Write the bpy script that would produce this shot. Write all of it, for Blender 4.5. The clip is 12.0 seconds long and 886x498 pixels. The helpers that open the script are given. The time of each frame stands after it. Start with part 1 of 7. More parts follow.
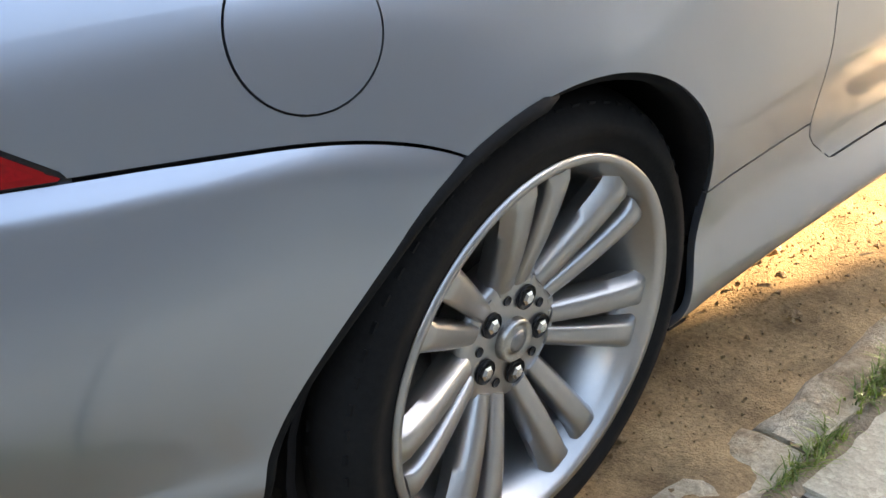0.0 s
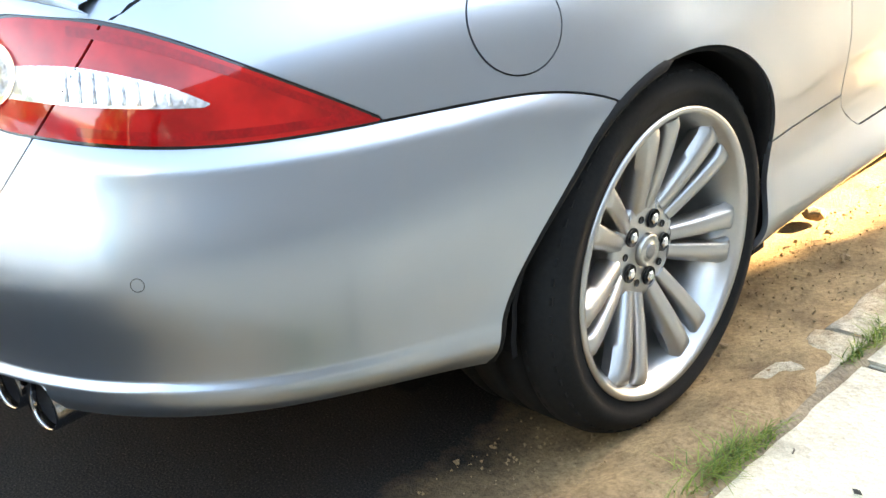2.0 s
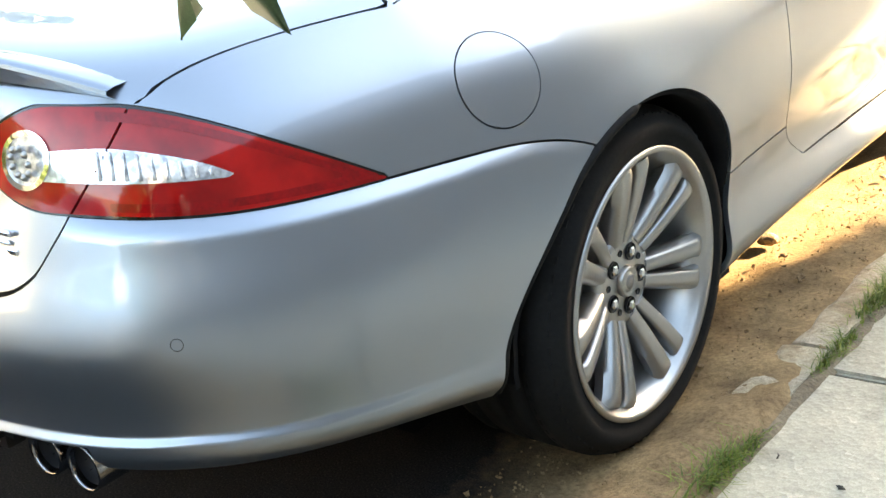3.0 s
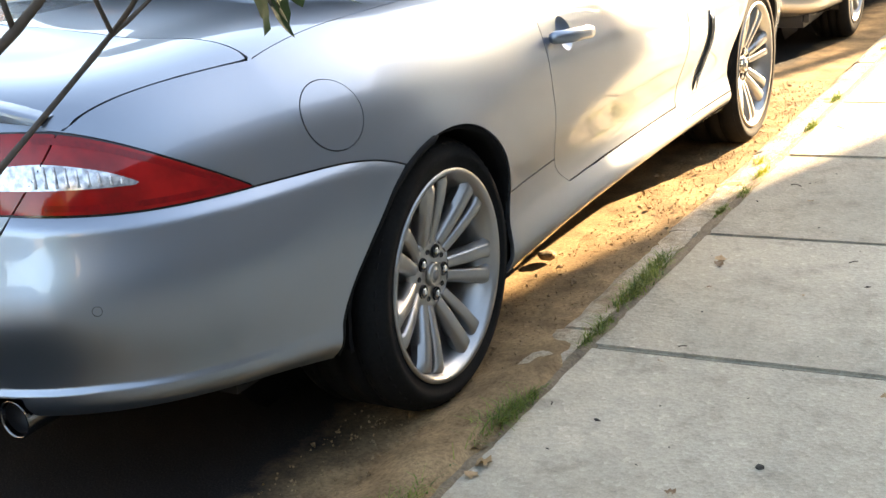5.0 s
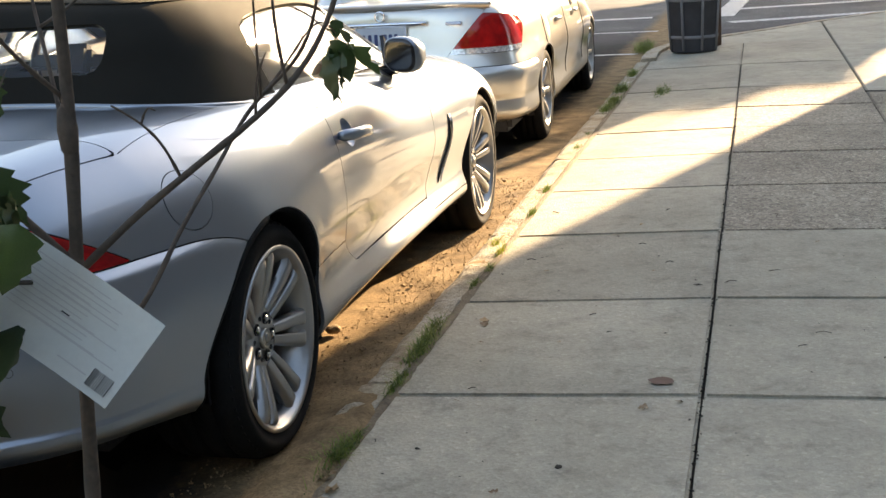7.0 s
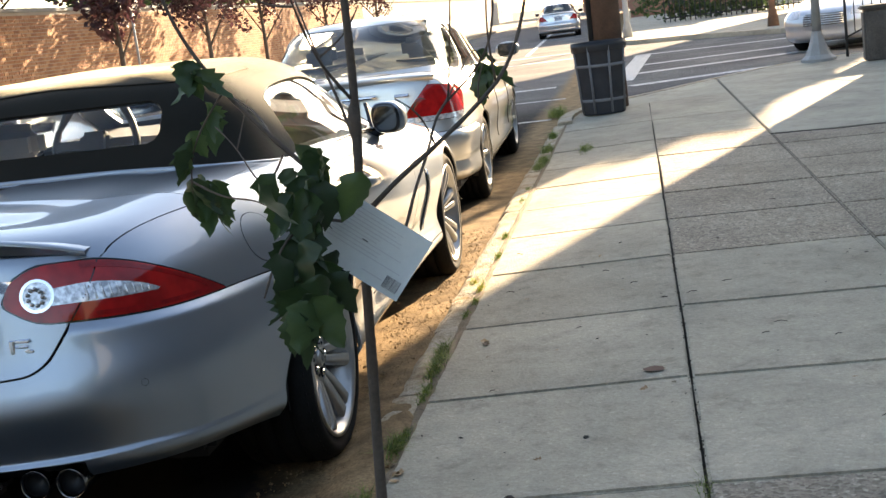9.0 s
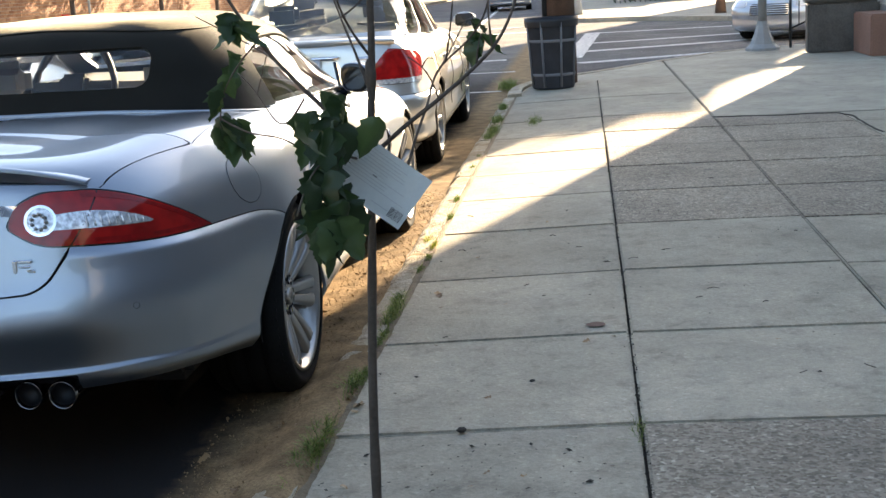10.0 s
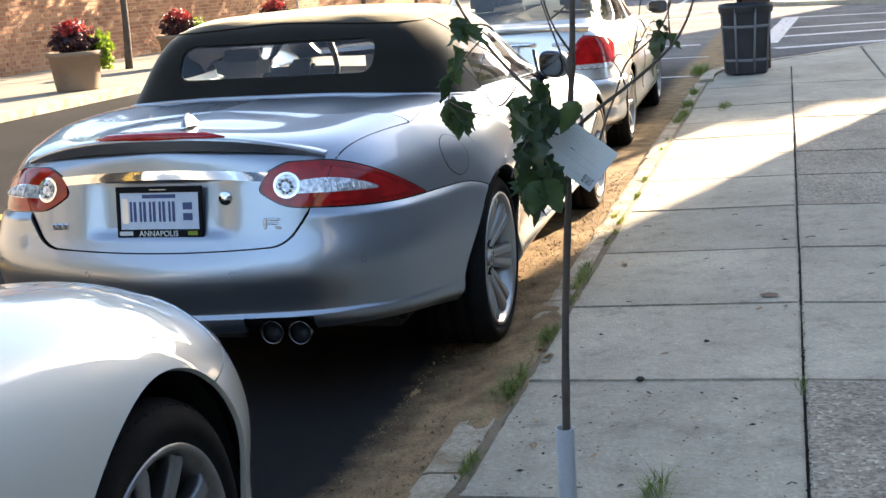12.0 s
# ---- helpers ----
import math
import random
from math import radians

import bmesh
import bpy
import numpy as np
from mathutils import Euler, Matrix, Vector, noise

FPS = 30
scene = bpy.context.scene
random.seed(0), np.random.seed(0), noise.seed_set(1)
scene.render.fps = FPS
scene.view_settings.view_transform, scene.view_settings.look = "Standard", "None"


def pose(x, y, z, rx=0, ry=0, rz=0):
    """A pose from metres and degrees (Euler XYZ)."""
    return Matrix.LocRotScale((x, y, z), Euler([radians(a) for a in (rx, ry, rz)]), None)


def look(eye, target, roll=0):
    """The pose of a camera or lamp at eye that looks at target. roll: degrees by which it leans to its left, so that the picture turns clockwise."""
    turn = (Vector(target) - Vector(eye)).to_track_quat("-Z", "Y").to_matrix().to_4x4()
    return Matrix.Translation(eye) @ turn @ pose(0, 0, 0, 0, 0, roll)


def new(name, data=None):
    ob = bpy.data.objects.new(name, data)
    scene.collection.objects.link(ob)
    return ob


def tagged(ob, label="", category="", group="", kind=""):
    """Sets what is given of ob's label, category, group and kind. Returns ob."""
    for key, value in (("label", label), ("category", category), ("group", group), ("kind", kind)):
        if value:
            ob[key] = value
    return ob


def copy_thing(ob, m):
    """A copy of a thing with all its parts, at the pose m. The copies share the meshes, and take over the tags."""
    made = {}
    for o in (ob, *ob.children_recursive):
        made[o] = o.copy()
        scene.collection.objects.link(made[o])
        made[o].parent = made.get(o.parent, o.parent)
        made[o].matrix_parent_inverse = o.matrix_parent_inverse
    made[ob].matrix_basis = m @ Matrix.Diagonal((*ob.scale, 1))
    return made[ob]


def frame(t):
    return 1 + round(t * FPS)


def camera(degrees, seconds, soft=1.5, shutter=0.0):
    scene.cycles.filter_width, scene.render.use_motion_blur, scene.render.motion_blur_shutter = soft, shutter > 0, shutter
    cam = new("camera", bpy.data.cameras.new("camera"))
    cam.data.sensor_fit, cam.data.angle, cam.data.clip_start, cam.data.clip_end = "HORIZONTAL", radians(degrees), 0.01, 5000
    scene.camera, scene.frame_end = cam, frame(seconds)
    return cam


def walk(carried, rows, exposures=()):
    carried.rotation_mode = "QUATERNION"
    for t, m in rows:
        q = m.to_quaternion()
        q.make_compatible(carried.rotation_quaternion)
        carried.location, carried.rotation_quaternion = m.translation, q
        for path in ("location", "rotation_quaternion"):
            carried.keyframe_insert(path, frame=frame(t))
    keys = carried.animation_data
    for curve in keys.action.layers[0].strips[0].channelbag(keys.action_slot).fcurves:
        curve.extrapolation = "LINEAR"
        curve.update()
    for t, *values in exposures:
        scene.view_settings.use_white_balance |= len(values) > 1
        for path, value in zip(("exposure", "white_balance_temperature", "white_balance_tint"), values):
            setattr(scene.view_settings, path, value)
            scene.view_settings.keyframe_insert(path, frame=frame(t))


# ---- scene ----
cam = camera(39.3, 12.0)
PATH = [
    (0, (1.711, -1.071, 1.184), (0.545, 0.246, 0.231), 3.0),
    (0.5, (1.747, -1.234, 1.172), (0.524, 0.086, 0.298), -0.2),
    (1, (1.779, -1.401, 1.165), (0.541, -0.112, 0.268), -2.7),
    (1.5, (1.886, -1.588, 1.204), (0.653, -0.284, 0.322), -3.3),
    (2, (1.993, -1.721, 1.225), (0.747, -0.375, 0.427), -2.6),
    (2.5, (1.997, -1.825, 1.234), (0.74, -0.457, 0.492), -4.9),
    (2.7, (1.984, -1.847, 1.249), (0.774, -0.438, 0.506), -4.8),
    (4.3, (2.375, -2.297, 1.361), (1.217, -0.812, 0.689), -7.3),
    (4.5, (2.395, -2.346, 1.374), (1.263, -0.848, 0.682), -6.3),
    (5, (2.354, -2.478, 1.351), (1.406, -0.834, 0.72), -4.1),
    (5.5, (2.285, -2.589, 1.367), (1.397, -0.891, 0.792), -2.2),
    (6, (2.252, -2.733, 1.362), (1.54, -0.923, 0.895), -3.4),
    (6.5, (2.275, -2.935, 1.386), (1.729, -1.072, 0.903), -4.7),
    (7, (2.245, -3.117, 1.39), (1.754, -1.239, 0.91), -3.5),
    (7.2, (2.221, -3.176, 1.398), (1.788, -1.276, 0.949), -2.8),
    (8.8, (2.042, -3.795, 1.413), (1.699, -1.859, 1.045), -5.6),
    (9, (2.013, -3.821, 1.363), (1.675, -1.883, 1.002), -7.2),
    (9.5, (1.978, -3.967, 1.378), (1.68, -2.027, 0.992), -6.2),
    (10, (1.964, -4.154, 1.38), (1.724, -2.214, 0.96), -3.5),
    (10.5, (2.013, -4.25, 1.393), (1.619, -2.335, 0.971), -2.7),
    (11, (2.038, -4.381, 1.427), (1.51, -2.5, 0.998), -2.0),
    (11.5, (2.008, -4.569, 1.398), (1.539, -2.666, 1.001), -3.6),
    (12, (2.04, -4.683, 1.438), (1.504, -2.804, 1.01), -3.8),
]
walk(cam, [(t, look(eye, target, roll)) for t, eye, target, roll in PATH],
     exposures=[(0, 3.97, 9000, 16), (1, 4.8, 9400, 15), (1.8, 4.93, 9600, 12), (2.5, 4.55, 9600, 10), (4.5, 3.47, 9100, 12), (5, 3.42, 9000, 14), (5.5, 3.15, 8800, 15), (7, 2.47, 8700, 14), (9.5, 2.47, 7800, 12), (12, 2.7, 7200, 13)])

# ---- light ----
SUN_AZ, SUN_EL = radians(19.3), radians(18)
world = bpy.data.worlds.new("sky")
scene.world = world
world.use_nodes = True
wn = world.node_tree.nodes
sky = wn.new("ShaderNodeTexSky")
sky.sky_type, sky.sun_disc = "NISHITA", False
sky.sun_elevation, sky.sun_rotation = SUN_EL, SUN_AZ
sky.air_density, sky.dust_density, sky.ozone_density = 1.0, 1.0, 1.8
wn["Background"].inputs["Strength"].default_value = 0.10
world.node_tree.links.new(sky.outputs[0], wn["Background"].inputs["Color"])
sun_data = bpy.data.lights.new("sun", "SUN")
sun_data.energy, sun_data.angle, sun_data.color = 5.0, radians(0.55), (1.0, 0.84, 0.64)
sun = new("sun", sun_data)
sun.matrix_world = look((0, 0, 0), (-math.sin(SUN_AZ) * math.cos(SUN_EL), -math.cos(SUN_AZ) * math.cos(SUN_EL), -math.sin(SUN_EL)))


# ---- materials ----
class Mat:
    """A principled material with a few short hands for its nodes."""

    def __init__(self, name, color=(0.5, 0.5, 0.5), rough=0.6, metal=0.0, **more):
        self.m = bpy.data.materials.new(name)
        self.m.use_nodes = True
        self.t = self.m.node_tree
        self.b = self.t.nodes["Principled BSDF"]
        self.set(Base_Color=(*color, 1), Roughness=rough, Metallic=metal, **more)

    def set(self, **values):
        for k, v in values.items():
            self.b.inputs[k.replace("_", " ")].default_value = v
        return self

    def node(self, kind, **inputs):
        n = self.t.nodes.new("ShaderNode" + kind)
        for k, v in inputs.items():
            s = n.inputs[k.replace("_", " ")]
            if isinstance(v, bpy.types.NodeSocket):
                self.t.links.new(v, s)
            else:
                s.default_value = v
        return n

    def coords(self, scale=(1, 1, 1), world_space=False):
        src = self.node("NewGeometry").outputs["Position"] if world_space else self.node("TexCoord").outputs["Object"]
        return self.node("Mapping", Vector=src, Scale=scale).outputs[0]

    def noise(self, scale, detail=4.0, rough=0.55, at=None, stretch=(1, 1, 1), world_space=False):
        at = at or self.coords(stretch, world_space)
        return self.node("TexNoise", Vector=at, Scale=scale, Detail=detail, Roughness=rough).outputs["Fac"]

    def ramp(self, fac, stops):
        n = self.t.nodes.new("ShaderNodeValToRGB")
        self.t.links.new(fac, n.inputs[0])
        el = n.color_ramp.elements
        while len(el) < len(stops):
            el.new(0.5)
        for e, (p, c) in zip(el, stops):
            e.position, e.color = p, (*c, 1) if len(c) == 3 else c
        return n.outputs[0]

    def mix(self, fac, a, b, mode="MIX"):
        n = self.t.nodes.new("ShaderNodeMix")
        n.data_type, n.blend_type = "RGBA", mode
        for s, v in ((n.inputs[0], fac), (n.inputs[6], a), (n.inputs[7], b)):
            if isinstance(v, bpy.types.NodeSocket):
                self.t.links.new(v, s)
            else:
                s.default_value = v if isinstance(v, (int, float)) else (*v, 1)
        return n.outputs[2]

    def math(self, op, a, b=0.0):
        n = self.t.nodes.new("ShaderNodeMath")
        n.operation = op
        for s, v in zip(n.inputs, (a, b)):
            if isinstance(v, bpy.types.NodeSocket):
                self.t.links.new(v, s)
            else:
                s.default_value = v
        return n.outputs[0]

    def to(self, **links):
        for k, v in links.items():
            self.t.links.new(v, self.b.inputs[k.replace("_", " ")])
        return self

    def bump(self, height, strength=0.3, dist=0.01):
        self.to(Normal=self.node("Bump", Height=height, Strength=strength, Distance=dist).outputs[0])
        return self

    def vary(self, color, amount=0.25, scale=6.0, fine=60.0, world_space=False):
        """Colour that wanders at two scales."""
        big, small = self.noise(scale, world_space=world_space), self.noise(fine, world_space=world_space)
        both = self.math("ADD", self.math("MULTIPLY", big, 0.6), self.math("MULTIPLY", small, 0.4))
        lo, hi = ([min(1, c * k) for c in color] for k in (1 - amount, 1 + amount))
        return self.to(Base_Color=self.ramp(both, [(0.3, lo), (0.7, hi)]))


def car_paint(name, color, rough=0.30, metal=0.85, flake=0.12):
    k = Mat(name, color, rough, metal, Coat_Weight=1.0, Coat_Roughness=0.015, Coat_IOR=1.6)
    dirt = k.noise(3.0, 6)
    tone = k.ramp(k.noise(0.9, 2), [(0.3, [c * (1 - flake * 0.3) for c in color]), (0.7, [min(1, c * (1 + flake * 0.3)) for c in color])])
    film = k.ramp(dirt, [(0.45, (0, 0, 0)), (0.8, (0.25, 0.25, 0.25))])
    k.to(Base_Color=k.mix(film, tone, [c * 0.85 for c in color]))
    k.to(Roughness=k.math("ADD", k.math("MULTIPLY", dirt, 0.12), rough - 0.05))
    return k.m


M = {}
M["silver"] = car_paint("silver_paint", (0.30, 0.34, 0.39), 0.36, 0.95)
M["champagne"] = car_paint("champagne_paint", (0.60, 0.585, 0.55))
M["white_paint"] = car_paint("pearl_white_paint", (0.60, 0.61, 0.56), 0.3, 0.0, 0.03)
M["pale_paint"] = car_paint("pale_silver_paint", (0.62, 0.64, 0.67))
k = Mat("alloy", (0.40, 0.396, 0.39), 0.34, 0.9, Coat_Weight=0.35, Coat_Roughness=0.12)
M["alloy"] = k.vary((0.40, 0.396, 0.39), 0.06, 9, 120).m
M["dark_alloy"] = Mat("grey_alloy", (0.25, 0.25, 0.26), 0.4, 0.9).vary((0.25, 0.25, 0.26), 0.2, 20, 200).m
k = Mat("tyre_rubber", (0.010, 0.010, 0.0105), 0.85, Specular_IOR_Level=0.12)
k.vary((0.010, 0.0098, 0.0098), 0.4, 9, 120).bump(k.noise(220), 0.15, 0.002)
M["rubber"] = k.m
M["black"] = Mat("black_plastic", (0.012, 0.012, 0.014), 0.5).vary((0.012, 0.012, 0.014), 0.4, 15, 300).m
M["liner"] = Mat("wheel_liner_felt", (0.010, 0.010, 0.011), 0.9, Specular_IOR_Level=0.1).vary((0.010, 0.010, 0.011), 0.4, 15, 200).m
M["gloss_black"] = Mat("gloss_black", (0.01, 0.01, 0.012), 0.12, Coat_Weight=0.5).m
M["dark_chrome"] = Mat("dark_chrome", (0.30, 0.30, 0.31), 0.15, 1.0).m
M["chrome"] = Mat("chrome", (0.82, 0.83, 0.85), 0.06, 1.0).m
k = Mat("dull_steel", (0.45, 0.44, 0.42), 0.3, 1.0)
M["steel"] = k.vary((0.42, 0.41, 0.39), 0.3, 30, 250).m
k = Mat("brake_iron", (0.12, 0.115, 0.11), 0.5, 0.8)
M["iron"] = k.vary((0.12, 0.112, 0.105), 0.3, 20, 200).m
k = Mat("soft_top_fabric", (0.045, 0.043, 0.040), 0.75, Specular_IOR_Level=0.10, Sheen_Weight=0.9, Sheen_Roughness=0.25, Sheen_Tint=(1, 0.94, 0.76, 1))
k.vary((0.016, 0.015, 0.012), 0.2, 5, 300).bump(k.noise(700, 2), 0.25, 0.001)
M["fabric"] = k.m
M["glass"] = Mat("car_glass", (0.80, 0.86, 0.84), 0.02, Transmission_Weight=1.0, IOR=1.08, Specular_IOR_Level=1.0, Coat_Weight=1.0, Coat_IOR=1.5, Coat_Roughness=0.01).m
M["tint"] = Mat("tinted_glass", (0.28, 0.32, 0.31), 0.02, Transmission_Weight=1.0, IOR=1.08, Coat_Weight=1.0, Coat_IOR=1.5, Coat_Roughness=0.01).m
k = Mat("red_lens", (0.6, 0.006, 0.008), 0.10, Specular_IOR_Level=0.25, Coat_Weight=0.6, Coat_Roughness=0.03)
k.to(Base_Color=k.ramp(k.noise(14, 3), [(0.35, (0.24, 0.002, 0.003)), (0.65, (0.44, 0.007, 0.007))]))
M["red"] = k.m
M["deep_red"] = Mat("deep_red_lens", (0.26, 0.002, 0.004), 0.12, Specular_IOR_Level=0.25, Coat_Weight=0.6, Coat_Roughness=0.03).vary((0.26, 0.002, 0.004), 0.4, 30, 200).m
k = Mat("clear_lens", (0.75, 0.77, 0.80), 0.15, 0.45, Coat_Weight=1.0, Coat_Roughness=0.03)
k.to(Base_Color=k.ramp(k.noise(70, 2), [(0.35, (0.32, 0.33, 0.36)), (0.65, (0.9, 0.92, 0.95))]))
M["clear"] = k.m
M["interior"] = Mat("grey_interior", (0.16, 0.15, 0.145), 0.75).vary((0.16, 0.15, 0.145), 0.2, 12, 200).m
M["leather"] = Mat("pale_leather", (0.42, 0.40, 0.37), 0.55).vary((0.42, 0.40, 0.37), 0.15, 12, 200).m
M["plate_white"] = Mat("plate_face", (0.42, 0.53, 0.65), 0.4).vary((0.42, 0.53, 0.65), 0.12, 20, 300).m
M["plate_blue"] = Mat("plate_ink", (0.02, 0.05, 0.16), 0.5).m
M["paper"] = Mat("paper_card", (0.70, 0.73, 0.70), 0.7).vary((0.70, 0.73, 0.70), 0.06, 15, 150).m
M["ink"] = Mat("ink", (0.05, 0.05, 0.055), 0.8).m
M["pale_ink"] = Mat("pale_ink", (0.58, 0.59, 0.58), 0.8).m

k = Mat("asphalt", (0.05, 0.05, 0.05), 0.95, Specular_IOR_Level=0.08)
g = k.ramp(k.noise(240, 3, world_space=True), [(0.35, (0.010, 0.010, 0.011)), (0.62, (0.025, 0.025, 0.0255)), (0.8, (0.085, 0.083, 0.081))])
p = k.ramp(k.noise(0.7, 5, world_space=True), [(0.3, (0.7, 0.7, 0.7)), (0.7, (1.35, 1.33, 1.3))])
d1, d2 = k.noise(7, 6, world_space=True), k.noise(90, 5, 0.7, world_space=True)
c1 = k.ramp(d1, [(0.3, (0.165, 0.115, 0.068)), (0.55, (0.30, 0.212, 0.122)), (0.75, (0.39, 0.285, 0.165))])
c2 = k.ramp(d2, [(0.3, (0.55, 0.52, 0.5)), (0.6, (1.1, 1.08, 1.05))])
sand = k.mix(1.0, c1, c2, "MULTIPLY")
px = k.node("SeparateXYZ", Vector=k.node("NewGeometry").outputs["Position"]).outputs[0]
py = k.node("SeparateXYZ", Vector=k.node("NewGeometry").outputs["Position"]).outputs[1]
drift = k.ramp(k.math("MULTIPLY", k.math("ADD", py, 4.0), 0.1), [(0.38, (0.0, 0.0, 0.0)), (0.50, (1, 1, 1)), (0.78, (1, 1, 1)), (0.86, (0.2, 0.2, 0.2))])
px = k.math("ADD", px, k.math("MULTIPLY", drift, 0.34))
edge = k.math("ADD", k.math("MULTIPLY", k.math("SUBTRACT", px, 0.70), 4.6), k.math("MULTIPLY", k.math("SUBTRACT", k.noise(4, 7, 0.7, world_space=True), 0.5), 1.4))
inside = k.math("MULTIPLY", k.math("LESS_THAN", px, 1.54), k.ramp(edge, [(0.0, (0, 0, 0)), (0.85, (1, 1, 1))]))
# asphalt painted paler past the corner, standing in for low sun glancing off
wear_and_glare = k.ramp(k.math("MULTIPLY", py, 0.04), [(0.46, (1, 1, 1)), (0.62, (7.0, 7.0, 6.8))])
k.to(Base_Color=k.mix(inside, k.mix(1.0, k.mix(1.0, g, p, "MULTIPLY"), wear_and_glare, "MULTIPLY"), sand)).bump(k.noise(200, 3, world_space=True), 0.6, 0.006)
M["asphalt"] = k.m
k = Mat("sandy_dirt", (0.3, 0.22, 0.14), 0.95)
d1, d2 = k.noise(7, 6, world_space=True), k.noise(90, 5, 0.7, world_space=True)
c1 = k.ramp(d1, [(0.3, (0.20, 0.137, 0.078)), (0.55, (0.34, 0.24, 0.135)), (0.75, (0.42, 0.305, 0.175))])
c2 = k.ramp(d2, [(0.3, (0.55, 0.52, 0.5)), (0.6, (1.1, 1.08, 1.05))])
k.to(Base_Color=k.mix(1.0, c1, c2, "MULTIPLY")).bump(d2, 0.8, 0.012)
M["dirt"] = k.m
k = Mat("dark_earth", (0.12, 0.09, 0.06), 0.95)
M["earth"] = k.vary((0.19, 0.145, 0.095), 0.5, 6, 90, True).bump(k.noise(90, 5, world_space=True), 0.8, 0.01).m


def concrete(name, color, pebble=0.0, tone=0.10):
    k = Mat(name, color, 0.9)
    rnd = k.node("ObjectInfo").outputs["Random"]
    big, mid, fine = k.noise(1.3, 5, world_space=True), k.noise(9, 6, 0.65, world_space=True), k.noise(260, 3, world_space=True)
    c = k.ramp(big, [(0.3, [x * 0.78 for x in color]), (0.7, [x * 1.14 for x in color])])
    c = k.mix(1.0, c, k.ramp(mid, [(0.28, (0.66, 0.66, 0.65)), (0.46, (0.96, 0.96, 0.955)), (0.60, (1.02, 1.02, 1.01)), (0.78, (1.12, 1.11, 1.09))]), "MULTIPLY")
    c = k.mix(1.0, c, k.ramp(fine, [(0.3, (0.8, 0.8, 0.8)), (0.55, (1.0, 1.0, 1.0)), (0.8, (1.12, 1.12, 1.12))]), "MULTIPLY")
    c = k.mix(1.0, c, k.ramp(rnd, [(0, [1 - tone] * 3), (1, [1 + tone, 1 + tone * 0.97, 1 + tone * 0.9])]), "MULTIPLY")
    spots = k.node("TexVoronoi", Vector=k.coords(world_space=True), Scale=5.5, Randomness=1.0).outputs["Distance"]
    c = k.mix(1.0, c, k.ramp(spots, [(0.0, (0.45, 0.43, 0.41)), (0.055, (1, 1, 1))]), "MULTIPLY")
    h = mid
    if pebble:
        v = k.node("TexVoronoi", Vector=k.coords(world_space=True), Scale=85.0)
        tint = k.ramp(k.node("SeparateColor", Color=v.outputs["Color"]).outputs[0], [(0.0, (0.45, 0.40, 0.36)), (0.5, (0.95, 0.9, 0.86)), (0.93, (1.2, 1.18, 1.15)), (1.0, (1.9, 1.88, 1.85))])
        c = k.mix(pebble, c, k.mix(1.0, c, tint, "MULTIPLY"))
        h = v.outputs["Distance"]
    k.to(Base_Color=c).bump(k.math("ADD", h, k.math("MULTIPLY", fine, 0.4)), 0.35, 0.006)
    return k.m


M["slab"] = concrete("pavement_concrete", (0.385, 0.35, 0.278), 0.22)
M["pebbly"] = concrete("exposed_aggregate", (0.31, 0.277, 0.225), 0.85)
k = Mat("kerb_concrete", (0.40, 0.35, 0.27), 0.95)
c = k.ramp(k.noise(5, 8, 0.7, world_space=True), [(0.34, (0.26, 0.19, 0.12)), (0.46, (0.43, 0.36, 0.26)), (0.62, (0.52, 0.47, 0.38))])
c = k.mix(1.0, c, k.ramp(k.noise(70, 6, 0.7, world_space=True), [(0.3, (0.62, 0.6, 0.58)), (0.6, (1.08, 1.08, 1.07))]), "MULTIPLY")
M["kerb"] = k.to(Base_Color=c).bump(k.noise(45, 8, 0.7, world_space=True), 0.9, 0.02).m
M["apron"] = concrete("apron_concrete", (0.40, 0.37, 0.30))
# darker copy of the pavement concrete, with tree shade put into its colour
M["far_slab"] = concrete("far_concrete_shade", (0.27, 0.24, 0.19))
M["joint"] = Mat("joint_soil", (0.04, 0.034, 0.027), 1.0).vary((0.042, 0.036, 0.028), 0.4, 8, 100, True).m
k = Mat("road_paint", (0.7, 0.7, 0.68), 0.8)
M["road_paint"] = k.to(Base_Color=k.ramp(k.noise(14, 8, 0.7, world_space=True), [(0.38, (0.10, 0.10, 0.10)), (0.52, (0.62, 0.62, 0.6))])).m
k = Mat("yellow_paint", (0.55, 0.36, 0.04), 0.8)
M["yellow"] = k.vary((0.55, 0.36, 0.05), 0.25, 6, 60, True).m
k = Mat("brick", (0.42, 0.22, 0.13), 0.9)
rnd = k.node("NewGeometry").outputs["Random Per Island"]
c = k.ramp(rnd, [(0, (0.27, 0.125, 0.070)), (0.5, (0.37, 0.19, 0.105)), (1, (0.45, 0.26, 0.15))])
k.to(Base_Color=k.mix(1.0, c, k.ramp(k.noise(60, 4), [(0.3, (0.8, 0.8, 0.8)), (0.7, (1.1, 1.1, 1.1))]), "MULTIPLY")).bump(k.noise(150), 0.3, 0.003)
M["brick"] = k.m
k = Mat("single_brick", (0.42, 0.22, 0.13), 0.9)
c = k.ramp(k.node("ObjectInfo").outputs["Random"], [(0, (0.27, 0.125, 0.070)), (0.5, (0.37, 0.19, 0.105)), (1, (0.45, 0.26, 0.15))])
k.to(Base_Color=k.mix(1.0, c, k.ramp(k.noise(60, 4), [(0.3, (0.8, 0.8, 0.8)), (0.7, (1.1, 1.1, 1.1))]), "MULTIPLY")).bump(k.noise(150), 0.3, 0.003)
M["one_brick"] = k.m
M["mortar"] = Mat("mortar", (0.40, 0.36, 0.31), 0.95).vary((0.40, 0.36, 0.31), 0.15, 3, 80, True).m
